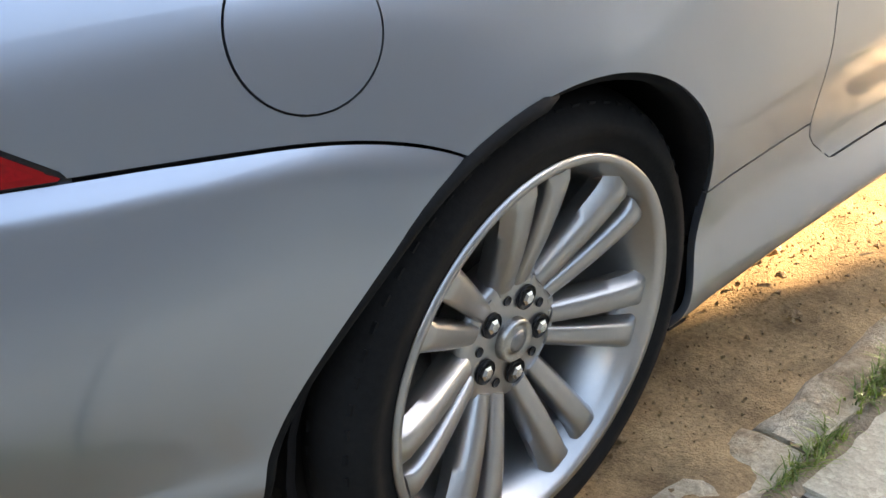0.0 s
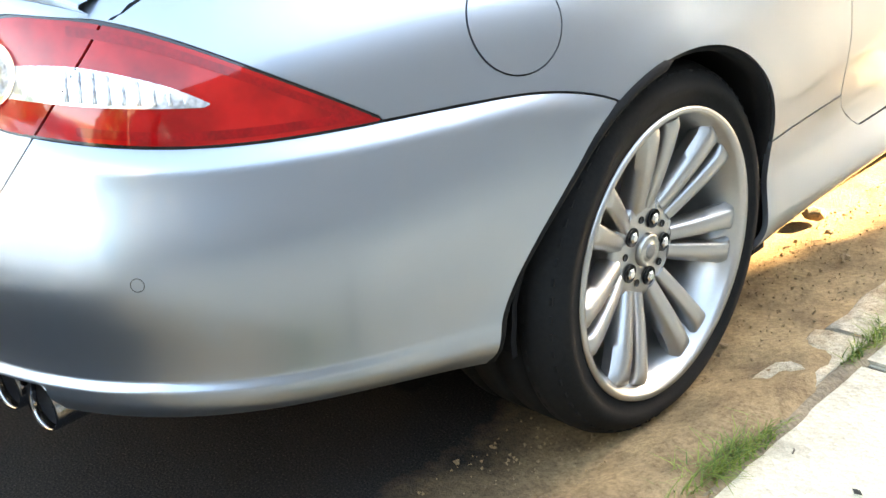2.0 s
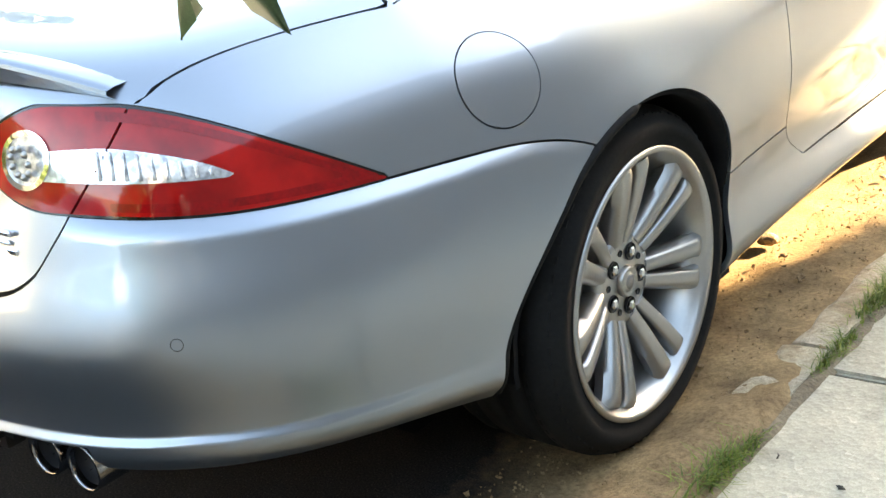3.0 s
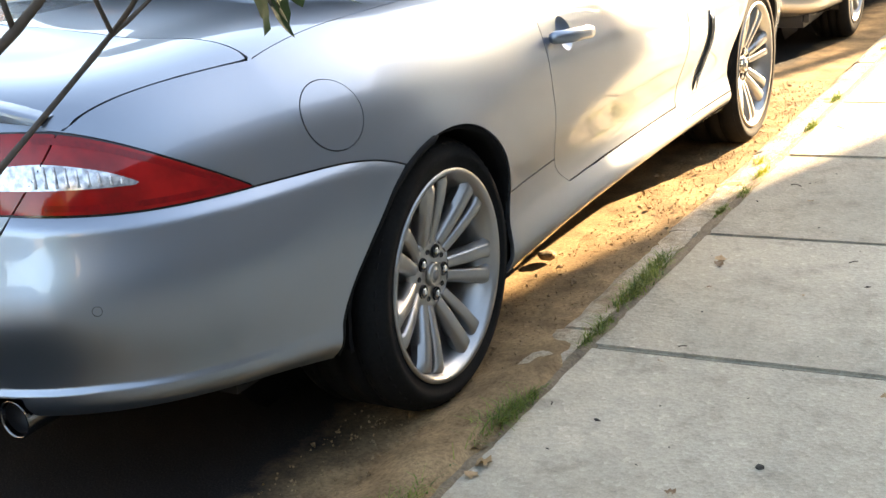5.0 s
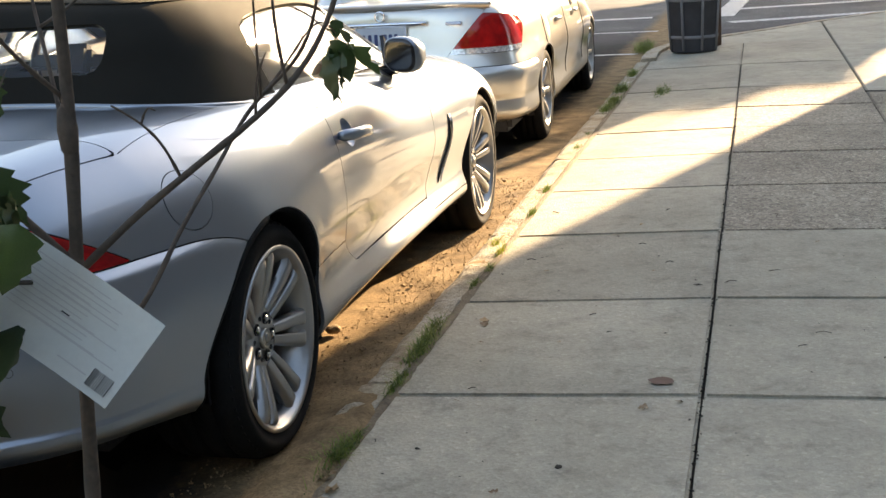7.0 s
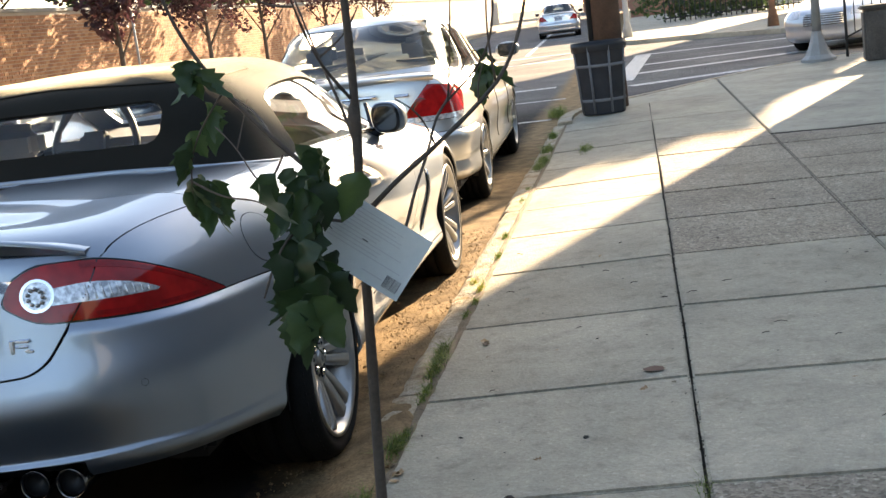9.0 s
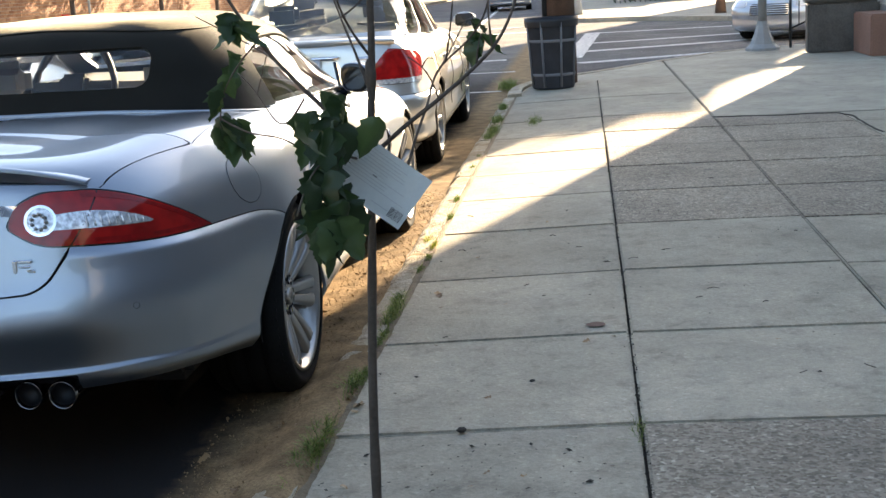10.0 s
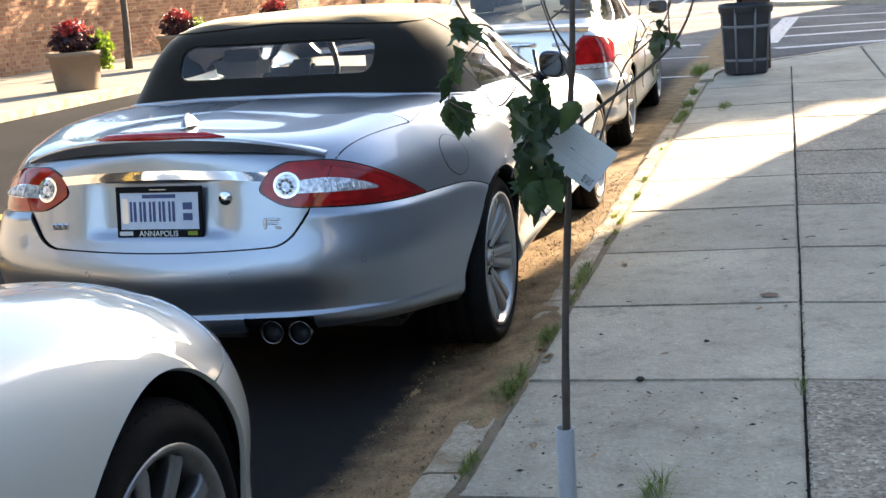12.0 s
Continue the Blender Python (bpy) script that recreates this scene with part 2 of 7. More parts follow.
# invented wall tones: pale bounces light at the car, dark dims its reflections
M["stucco"] = Mat("pale_bounce_wall", (0.60, 0.57, 0.52), 0.9).vary((0.60, 0.57, 0.52), 0.15, 1.5, 40, True).m
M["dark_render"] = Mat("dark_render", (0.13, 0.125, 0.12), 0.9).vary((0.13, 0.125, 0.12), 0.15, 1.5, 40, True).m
M["facade"] = Mat("facade_brick", (0.26, 0.13, 0.09), 0.9).vary((0.26, 0.14, 0.10), 0.25, 2, 40, True).m
M["brown_stone"] = Mat("weathered_brown_stone", (0.11, 0.098, 0.086), 0.9).vary((0.11, 0.098, 0.086), 0.45, 2.5, 50, True).m
M["stone"] = Mat("grey_stone", (0.27, 0.265, 0.25), 0.85).vary((0.27, 0.265, 0.25), 0.2, 3, 60, True).m
k = Mat("bark", (0.09, 0.07, 0.055), 0.9)
k.vary((0.085, 0.066, 0.052), 0.45, 14, 120).bump(k.noise(90, 5, stretch=(1, 1, 0.25)), 0.6, 0.004)
M["bark"] = k.m
k = Mat("creosote_wood", (0.12, 0.065, 0.04), 0.9)
k.vary((0.12, 0.066, 0.042), 0.4, 5, 60).bump(k.noise(40, 5, stretch=(1, 1, 0.08)), 0.6, 0.01)
M["pole_wood"] = k.m


def foliage(name, dark, light, back=0.35):
    k = Mat(name, light, 0.5, Subsurface_Weight=0.0)
    rnd = k.node("NewGeometry").outputs["Random Per Island"]
    obj = k.node("ObjectInfo").outputs["Random"]
    both = k.math("FRACT", k.math("ADD", rnd, obj))
    c = k.ramp(both, [(0, dark), (1, light)])
    c = k.mix(1.0, c, k.ramp(k.noise(90, 3), [(0.3, (0.75, 0.75, 0.75)), (0.7, (1.2, 1.2, 1.2))]), "MULTIPLY")
    k.to(Base_Color=c)
    tr = k.node("BsdfTranslucent", Color=c)
    mx = k.node("MixShader", Fac=back)
    k.t.links.new(k.b.outputs[0], mx.inputs[1])
    k.t.links.new(tr.outputs[0], mx.inputs[2])
    k.t.links.new(mx.outputs[0], k.t.nodes["Material Output"].inputs[0])
    return k.m


M["leaf"] = foliage("sapling_leaf", (0.020, 0.042, 0.016), (0.055, 0.10, 0.032), 0.3)
M["grass"] = foliage("grass_blade", (0.05, 0.11, 0.018), (0.24, 0.29, 0.06), 0.4)
M["plum"] = foliage("plum_leaf", (0.030, 0.012, 0.016), (0.085, 0.035, 0.04))
M["tree_leaf"] = foliage("tree_leaf", (0.03, 0.06, 0.018), (0.09, 0.14, 0.04))
M["lime"] = foliage("lime_leaf", (0.16, 0.26, 0.02), (0.32, 0.42, 0.05))
M["red_leaf"] = foliage("red_leaf", (0.20, 0.015, 0.02), (0.42, 0.05, 0.04))
M["dry_leaf"] = foliage("dry_leaf", (0.16, 0.09, 0.04), (0.36, 0.23, 0.11), 0.1)
M["terracotta"] = Mat("planter_clay", (0.24, 0.17, 0.115), 0.85).vary((0.24, 0.17, 0.115), 0.15, 4, 60).m
M["grey_paint"] = Mat("grey_painted_steel", (0.30, 0.31, 0.31), 0.55).vary((0.30, 0.31, 0.31), 0.2, 6, 80).m
M["black_iron"] = Mat("black_iron", (0.02, 0.02, 0.021), 0.6).vary((0.02, 0.02, 0.021), 0.3, 10, 100).m
k = Mat("litter_bin_mesh", (0.035, 0.035, 0.038), 0.7)
M["bin"] = k.vary((0.035, 0.035, 0.04), 0.4, 5, 90).m
M["bin_strap"] = Mat("bin_strap", (0.16, 0.16, 0.165), 0.6).vary((0.16, 0.16, 0.165), 0.2, 8, 90).m
M["pvc"] = Mat("grey_plastic_pipe", (0.36, 0.36, 0.35), 0.5).vary((0.36, 0.36, 0.35), 0.15, 12, 100).m
M["yellow_flower"] = Mat("yellow_weed", (0.55, 0.52, 0.05), 0.7).vary((0.50, 0.50, 0.05), 0.2, 40, 200).m


# ---- making objects ----
def part(name, bm, material, parent=None, label="", m=None):
    """A bmesh as one mesh object under a thing or a part."""
    me = bpy.data.meshes.new(name)
    bm.to_mesh(me)
    bm.free()
    for mat in material if isinstance(material, (list, tuple)) else [material]:
        me.materials.append(M[mat] if isinstance(mat, str) else mat)
    ob = new(name, me)
    ob.parent = parent
    if m is not None:
        ob.matrix_basis = m
    if label:
        ob["label"] = label
    return ob


def again(ob, m, parent=None):
    """Another object on the same mesh."""
    two = ob.copy()
    scene.collection.objects.link(two)
    two.parent = parent or ob.parent
    two.matrix_basis = m
    return two


def thing(name, label, category, m=None, group="", kind=""):
    ob = new(name)
    ob.empty_display_size = 0.2
    if m is not None:
        ob.matrix_basis = m
    return tagged(ob, label, category, group, kind)


def box(x0, x1, y0, y1, z0, z1, bevel=0.0, seg=2):
    bm = bmesh.new()
    bmesh.ops.create_cube(bm, size=1)
    for v in bm.verts:
        v.co = Vector(((x0 + x1) / 2 + v.co.x * (x1 - x0), (y0 + y1) / 2 + v.co.y * (y1 - y0), (z0 + z1) / 2 + v.co.z * (z1 - z0)))
    if bevel:
        bmesh.ops.bevel(bm, geom=bm.edges[:], offset=bevel, segments=seg, affect="EDGES")
        for f in bm.faces:
            f.smooth = False
    return bm


def join(*bms):
    """Several bmeshes in one."""
    me = bpy.data.meshes.new("tmp")
    out = bmesh.new()
    for b in bms:
        b.to_mesh(me)
        out.from_mesh(me)
        b.free()
    bpy.data.meshes.remove(me)
    return out


def lathe(rows, n=48, axis="z", smooth=True, caps=False):
    """Rows of (radius, height) spun round an axis."""
    bm = bmesh.new()
    rings = []
    for r, h in rows:
        ring = []
        for i in range(n):
            a = 2 * math.pi * i / n
            c, s = r * math.cos(a), r * math.sin(a)
            ring.append(bm.verts.new({"z": (c, s, h), "x": (h, c, s), "y": (s, h, c)}[axis]))
        rings.append(ring)
    for a, b in zip(rings, rings[1:]):
        for i in range(n):
            f = bm.faces.new((a[i], a[(i + 1) % n], b[(i + 1) % n], b[i]))
            f.smooth = smooth
    if caps:
        bm.faces.new(rings[0][::-1])
        bm.faces.new(rings[-1])
    bmesh.ops.recalc_face_normals(bm, faces=bm.faces)
    return bm


def words(text, height, thick):
    """Raised letters in the built-in font, centred, as a bmesh."""
    cu = bpy.data.curves.new("letters", "FONT")
    cu.body, cu.size, cu.extrude, cu.align_x = text, height, thick, "CENTER"
    ob = new("letters", cu)
    bpy.context.view_layer.update()
    me = bpy.data.meshes.new_from_object(ob.evaluated_get(bpy.context.evaluated_depsgraph_get()))
    bm = bmesh.new()
    bm.from_mesh(me)
    bpy.data.objects.remove(ob)
    bpy.data.curves.remove(cu)
    bpy.data.meshes.remove(me)
    return bm


def tube(points, radii, n=8, caps=True):
    """A round bar along points, with a radius at each."""
    bm = bmesh.new()
    pts = [Vector(p) for p in points]
    radii = [radii] * len(pts) if isinstance(radii, (int, float)) else radii
    rings, up = [], Vector((0.31, 0.17, 0.93))
    for i, p in enumerate(pts):
        d = (pts[min(i + 1, len(pts) - 1)] - pts[max(i - 1, 0)]).normalized()
        if abs(d.dot(up)) > 0.97:
            up = Vector((1, 0.1, 0))
        x = d.cross(up).normalized()
        y = d.cross(x)
        rings.append([bm.verts.new(p + radii[i] * (math.cos(2 * math.pi * k / n) * x + math.sin(2 * math.pi * k / n) * y)) for k in range(n)])
    for a, b in zip(rings, rings[1:]):
        for k in range(n):
            bm.faces.new((a[k], a[(k + 1) % n], b[(k + 1) % n], b[k])).smooth = True
    if caps:
        bm.faces.new(rings[0][::-1])
        bm.faces.new(rings[-1])
    bmesh.ops.recalc_face_normals(bm, faces=bm.faces)
    return bm


def smooth_path(points, n=6):
    """Points along a rounded line through the given ones."""
    p = np.array(points, float)
    t = np.r_[0, np.cumsum(np.linalg.norm(np.diff(p, axis=0), axis=1))]
    return [tuple(q) for q in cubic(t, p)(np.linspace(0, t[-1], n * (len(p) - 1) + 1))]


def slab_mesh(poly, z0, z1, bevel=0.006):
    """An upright prism on a plan polygon with softened top edges."""
    bm = bmesh.new()
    top = [bm.verts.new((x, y, z1)) for x, y in poly]
    f = bm.faces.new(top)
    if f.normal.z < 0:
        f.normal_flip()
    r = bmesh.ops.extrude_face_region(bm, geom=[f])
    for v in [v for v in r["geom"] if isinstance(v, bmesh.types.BMVert)]:
        v.co.z = z0
    bmesh.ops.recalc_face_normals(bm, faces=bm.faces)
    if bevel:
        edges = [e for e in bm.edges if all(abs(v.co.z - z1) < 1e-5 for v in e.verts)]
        bmesh.ops.bevel(bm, geom=edges, offset=bevel, segments=2, affect="EDGES")
    return bm
# ---- car body surfaces: stations round the plan, each with a section from sill to middle ----
def cubic(xs, ys):
    """A natural cubic spline through the rows ys at xs, as a function of an array."""
    xs, ys = np.array(xs, float), np.array(ys, float).reshape(len(xs), -1)
    n, h = len(xs), np.diff(xs)
    a, r = np.eye(n), np.zeros_like(ys)
    for i in range(1, n - 1):
        a[i, i - 1:i + 2] = h[i - 1], 2 * (h[i - 1] + h[i]), h[i]
        r[i] = 6 * ((ys[i + 1] - ys[i]) / h[i] - (ys[i] - ys[i - 1]) / h[i - 1])
    m = np.linalg.solve(a, r)

    def at(x):
        x = np.clip(np.asarray(x, float), xs[0], xs[-1])
        i = np.clip(np.searchsorted(xs, x) - 1, 0, n - 2)
        d, u, v = h[i][..., None], (xs[i + 1] - x)[..., None], (x - xs[i])[..., None]
        return (m[i] * u ** 3 + m[i + 1] * v ** 3) / (6 * d) + (ys[i] / d - m[i] * d / 6) * u + (ys[i + 1] / d - m[i + 1] * d / 6) * v

    return at


def curve_of(xs, ys):
    f = cubic(xs, ys)
    return lambda x: f(x)[..., 0]


def hermite_section(knots, v):
    """Monotone-ish spline through nine points (arrays of shape n, 9, 2) at v in 0..8."""
    i = np.clip(v.astype(int), 0, knots.shape[1] - 2)
    f, r = (v - i)[:, None], np.arange(len(v))
    p0, p1 = knots[r, i], knots[r, i + 1]
    pa, pb = knots[r, np.maximum(i - 1, 0)], knots[r, np.minimum(i + 2, knots.shape[1] - 1)]
    l0, l1, l2 = (np.maximum(np.linalg.norm(q, axis=1, keepdims=True), 1e-6) for q in (p0 - pa, p1 - p0, pb - p1))
    s0, s1, s2 = (p0 - pa) / l0, (p1 - p0) / l1, (pb - p1) / l2
    m0, m1 = (s0 * l1 + s1 * l0) / (l0 + l1), (s1 * l2 + s2 * l1) / (l1 + l2)
    m0, m1 = np.where(l0 < 1e-5, s1, m0) * l1, np.where(l2 < 1e-5, s1, m1) * l1
    return p0 * (2 * f ** 3 - 3 * f ** 2 + 1) + m0 * (f ** 3 - 2 * f ** 2 + f) + p1 * (3 * f ** 2 - 2 * f ** 3) + m1 * (f ** 3 - f ** 2)


class Shell:
    """plan: points (x, y) of the widest line from the rear middle round the right side to the front middle.
    keys: rows of (index in plan, d0, z0, ... d6, z6, mid deck height, middle height); poles: y range of the middle line."""

    def __init__(self, plan, keys, poles):
        p = np.array(plan, float)
        a = np.r_[0, np.cumsum(np.linalg.norm(np.diff(p, axis=0), axis=1))]
        self.length, self.poles, self.mark = a[-1], poles, a
        ends = np.r_[[[-p[1, 0], p[1, 1]]], p, [[-p[-2, 0], p[-2, 1]]]]
        self.plan = cubic(np.r_[-a[1], a, 2 * a[-1] - a[-2]], ends)
        k = np.array(keys, float)
        at, rows = a[k[:, 0].astype(int)], k[:, 1:]
        self.keys = cubic(np.r_[-at[1], at, 2 * at[-1] - at[-2]], np.r_[rows[1:2], rows, rows[-2:-1]])
        line = np.linspace(0, self.length, 4000)
        self.ys, self.line = self.plan(line)[:, 1], line

    def a_of(self, y):
        """The place along the plan on the right side at y."""
        return float(np.interp(y, self.ys, self.line))

    def at(self, a, v, out=0.0):
        a, v = np.broadcast_arrays(np.asarray(a, float), np.asarray(v, float))
        shape, a, v = a.shape, a.ravel(), v.ravel()
        side, b = np.where(a < 0, -1.0, 1.0), np.minimum(np.abs(a), self.length)
        p, k = self.plan(b), self.keys(b)
        q = np.stack([0 * b, np.clip(p[:, 1], *self.poles)], 1)
        way = q - p
        far = np.linalg.norm(way, axis=1)
        way /= far[:, None]
        knots = np.empty((len(b), 9, 2))
        knots[:, :7] = k[:, :14].reshape(-1, 7, 2)
        knots[:, 7] = np.stack([knots[:, 6, 0] + 0.5 * (far - knots[:, 6, 0]), k[:, 14]], 1)
        knots[:, 8] = np.stack([far, k[:, 15]], 1)
        s = hermite_section(knots, v)
        xy = p + way * (s[:, :1] - np.broadcast_to(out, shape).reshape(-1, 1))
        return np.stack([xy[:, 0] * side, xy[:, 1], s[:, 1]], 1).reshape(*shape, 3)


def panel(shell, alim, vlim, steps, cuts, push=None, lip=0.012, flip=False):
    """A bmesh of the shell's patch a x v where every cut(p, a, v) > 0, with its rim folded inwards by lip."""
    na, nv = steps
    ga, gv = np.meshgrid(np.linspace(*alim, na + 1), np.linspace(*vlim, nv + 1), indexing="ij")

    def place(a, v):
        p = shell.at(a, v)
        return shell.at(a, v, push(p, np.asarray(a), np.asarray(v))) if push else p

    gp = place(ga, gv)
    fs = [c(gp, ga, gv) for c in cuts]
    keep = np.ones((na, nv), bool)
    cutme = np.zeros((na, nv), bool)
    for f in fs:
        q = np.stack([f[:-1, :-1], f[1:, :-1], f[1:, 1:], f[:-1, 1:]])
        keep &= (q > 0).any(0)
        cutme |= (q <= 0).any(0)
    bm = bmesh.new()
    seen = {}

    grid = {}

    def gvert(i, j):
        if (i, j) not in grid:
            key = (round(float(ga[i, j]), 5), round(float(gv[i, j]), 5))
            if key not in seen:
                seen[key] = bm.verts.new(gp[i, j])
            grid[i, j] = seen[key]
        return grid[i, j]

    # cells on a border are clipped against every cut, with the cuts' values carried along
    data = np.stack([ga, gv, *fs], -1)
    polys = []
    for i, j in np.argwhere(keep & cutme):
        poly = [data[i, j], data[i + 1, j], data[i + 1, j + 1], data[i, j + 1]]
        for n in range(2, 2 + len(fs)):
            if all(q[n] > 0 for q in poly):
                continue
            then = []
            for q, r in zip(poly, poly[1:] + poly[:1]):
                if q[n] > 0:
                    then.append(q)
                if (q[n] > 0) != (r[n] > 0):
                    t = q[n] / (q[n] - r[n])
                    w = q + t * (r - q)
                    w[n] = 1e-9
                    then.append(w)
            poly = then
            if len(poly) < 3:
                break
        if len(poly) > 2:
            polys.append([(round(float(q[0]), 5), round(float(q[1]), 5)) for q in poly])
    want = {}
    for poly in polys:
        for w in poly:
            want.setdefault(w, len(want))
    for i, j in np.argwhere(keep & ~cutme):
        verts = [gvert(*c) for c in ((i, j), (i + 1, j), (i + 1, j + 1), (i, j + 1))]
        bm.faces.new(verts)
    if want:
        w = np.array(list(want))
        for key, p in zip(want, place(w[:, 0], w[:, 1])):
            if key not in seen:
                seen[key] = bm.verts.new(p)
    for poly in polys:
        verts = []
        for w in poly:
            if seen[w] not in verts:
                verts.append(seen[w])
        if len(verts) > 2:
            try:
                bm.faces.new(verts)
            except ValueError:
                pass
    bmesh.ops.remove_doubles(bm, verts=bm.verts, dist=0.0004)
    loose = [v for v in bm.verts if not v.link_faces]
    bmesh.ops.delete(bm, geom=loose, context="VERTS")
    if flip:
        bmesh.ops.reverse_faces(bm, faces=bm.faces)
    bm.normal_update()
    for f in bm.faces:
        f.smooth = True
    if lip:
        rim = [e for e in bm.edges if len(e.link_faces) == 1]
        back = {v.co.copy().freeze(): v.normal.copy() for e in rim for v in e.verts}
        made = bmesh.ops.extrude_edge_only(bm, edges=rim)["geom"]
        for v in made:
            if isinstance(v, bmesh.types.BMVert):
                v.co -= back[v.co.copy().freeze()] * lip
        for e in rim:
            e.smooth = False
        for f in made:
            if isinstance(f, bmesh.types.BMFace):
                f.smooth = False
    return bm


def mirrored(bm):
    """A copy of a bmesh on the other side of the middle line."""
    other = bm.copy()
    for v in other.verts:
        v.co.x = -v.co.x
    bmesh.ops.reverse_faces(other, faces=other.faces)
    return other


# ---- the silver convertible's surface, with its rear axle's middle on the ground at the origin ----
ROADSTER_PLAN = [
    (0, -1.045), (0.2, -1.035), (0.4, -1.008), (0.55, -0.965), (0.675, -0.895), (0.765, -0.795), (0.825, -0.67), (0.872, -0.52),
    (0.925, -0.34), (0.962, -0.17), (0.975, 0.0), (0.972, 0.25), (0.955, 0.6), (0.948, 1.0), (0.943, 1.5), (0.943, 2.0), (0.955, 2.4),
    (0.962, 2.75), (0.94, 3.1), (0.88, 3.38), (0.75, 3.57), (0.5, 3.68), (0.25, 3.72), (0, 3.735)]
ROADSTER_KEYS = [
    (0, 0.049, 0.302, 0.027, 0.334, 0.022, 0.385, 0.0, 0.51, 0.045, 0.63, 0.085, 0.80, 0.105, 0.925, 0.978, 1.003),
    (4, 0.050, 0.322, 0.028, 0.348, 0.023, 0.392, 0.0, 0.54, 0.035, 0.67, 0.075, 0.80, 0.12, 0.875, 0.966, 1.003),
    (7, 0.050, 0.290, 0.026, 0.316, 0.020, 0.37, 0.0, 0.56, 0.035, 0.70, 0.07, 0.813, 0.15, 0.918, 0.972, 1.003),
    (10, 0.06, 0.215, 0.022, 0.268, 0.022, 0.38, 0.0, 0.60, 0.025, 0.76, 0.085, 0.87, 0.19, 0.946, 0.998, 1.006),
    (13, 0.07, 0.212, 0.015, 0.265, 0.045, 0.36, 0.0, 0.62, 0.015, 0.76, 0.07, 0.88, 0.14, 0.935, 0.94, 0.95),
]
ROADSTER_KEYS += [
    (15, 0.07, 0.212, 0.015, 0.265, 0.045, 0.36, 0.0, 0.60, 0.02, 0.72, 0.08, 0.83, 0.17, 0.885, 0.93, 0.95),
    (17, 0.07, 0.205, 0.03, 0.26, 0.03, 0.38, 0.0, 0.60, 0.02, 0.70, 0.08, 0.79, 0.18, 0.84, 0.88, 0.90)]

ROADSTER_KEYS += [
    (20, 0.12, 0.16, 0.04, 0.22, 0.02, 0.36, 0.0, 0.50, 0.04, 0.60, 0.12, 0.68, 0.22, 0.73, 0.80, 0.84),
    (23, 0.14, 0.16, 0.04, 0.22, 0.02, 0.32, 0.0, 0.46, 0.04, 0.56, 0.12, 0.63, 0.22, 0.67, 0.74, 0.80)]
ROADSTER = Shell(ROADSTER_PLAN, ROADSTER_KEYS, (-0.42, 2.9))

# ---- the street ----
def pave_z(x):
    return 0.028 + 0.034 * min(max((x - 1.0) / 1.1, 0), 1)


bm = bmesh.new()
xs = [-700, -120, -40, -16, -10, -7.6, -5, -3, -1, 0.4, 1.2, 3, 8, 20, 60, 700]
ys = [-700, -100, -30, -12, -6, -3, -1, 1, 3, 6, 10, 15, 20, 30, 50, 100, 250, 900]
gv = [[bm.verts.new((x, y, 0)) for y in ys] for x in xs]
for i in range(len(xs) - 1):
    for j in range(len(ys) - 1):
        bm.faces.new((gv[i][j], gv[i + 1][j], gv[i + 1][j + 1], gv[i][j + 1]))
road = tagged(part("road", bm, "asphalt"), "grey worn asphalt street with loose grit, sun glare coloured in past the corner", "road", kind="structure")

# sandy dirt washed up along the kerb
rng = random.Random(4)
bm = bmesh.new()
ny, nx = 300, 22
rows = []
for j in range(ny + 1):
    y = -4.5 + 17.0 * j / ny
    edge = 0.79 + 0.08 * noise.noise((y * 0.9, 3.1, 0)) + 0.06 * noise.noise((y * 3.7, 1.2, 0)) + 0.03 * noise.noise((y * 15, 1.2, 0)) - (0.08 if 0.3 < y < 3.6 else 0.0) + 0.24 * min(max((y - 3.6) / 1.0, 0), 1)
    row = []
    for i in range(nx + 1):
        u = i / nx
        bury = min(max((0.46 + 0.12 * noise.noise((y * 6, 0.4, 0)) - y) / 0.35, 0), 1) * min(max((y + 1.20 + 0.1 * noise.noise((y * 7, 2.4, 0))) / 0.22, 0), 1)
        x = edge + (1.115 + 0.04 * bury - edge) * u
        z = -0.004 + (0.035 + 0.015 * bury) * min(u, 0.92) ** 1.3 - 0.014 * bury * max(0, u - 0.9) / 0.1 + (0.012 * noise.noise((x * 7, y * 7, 0)) + 0.006 * noise.noise((x * 30, y * 30, 0))) * min(1, u * 4)
        z += bury * (0.022 * min(max((x - 0.93) / 0.10, 0), 1) - 0.020 * min(max((x - 1.10) / 0.05, 0), 1))
        row.append(bm.verts.new((x, y, z)))
    rows.append(row)
for a, b in zip(rows, rows[1:]):
    for i in range(nx):
        bm.faces.new((a[i], a[i + 1], b[i + 1], b[i])).smooth = True
dirt = tagged(part("dirt_strip", bm, "asphalt"), "sandy brown dirt washed along the kerb", "dirt", kind="structure")

# sand and crumbs in the open joint behind the kerb
bm = bmesh.new()
rows = []
for j in range(361):
    y = -4.5 + 15.0 * j / 360
    wob = 0.006 * noise.noise((y * 2.1, 8.2, 0)) + 0.008 * noise.noise((y * 9, 5.2, 0))
    rows.append([bm.verts.new((x + (wob if 0 < i < 5 else 0), y, z + 0.007 * noise.noise((x * 40, y * 25, 2.0)))) for i, (x, z) in enumerate(((1.115, 0.028), (1.126, 0.035), (1.136, 0.037), (1.146, 0.037), (1.156, 0.034), (1.165, 0.026)))])
for a, b in zip(rows, rows[1:]):
    for i in range(5):
        bm.faces.new((a[i], a[i + 1], b[i + 1], b[i])).smooth = True
tagged(part("joint_dirt", bm, "earth"), "sandy crumbs filling the joint behind the kerb", "dirt", kind="structure")

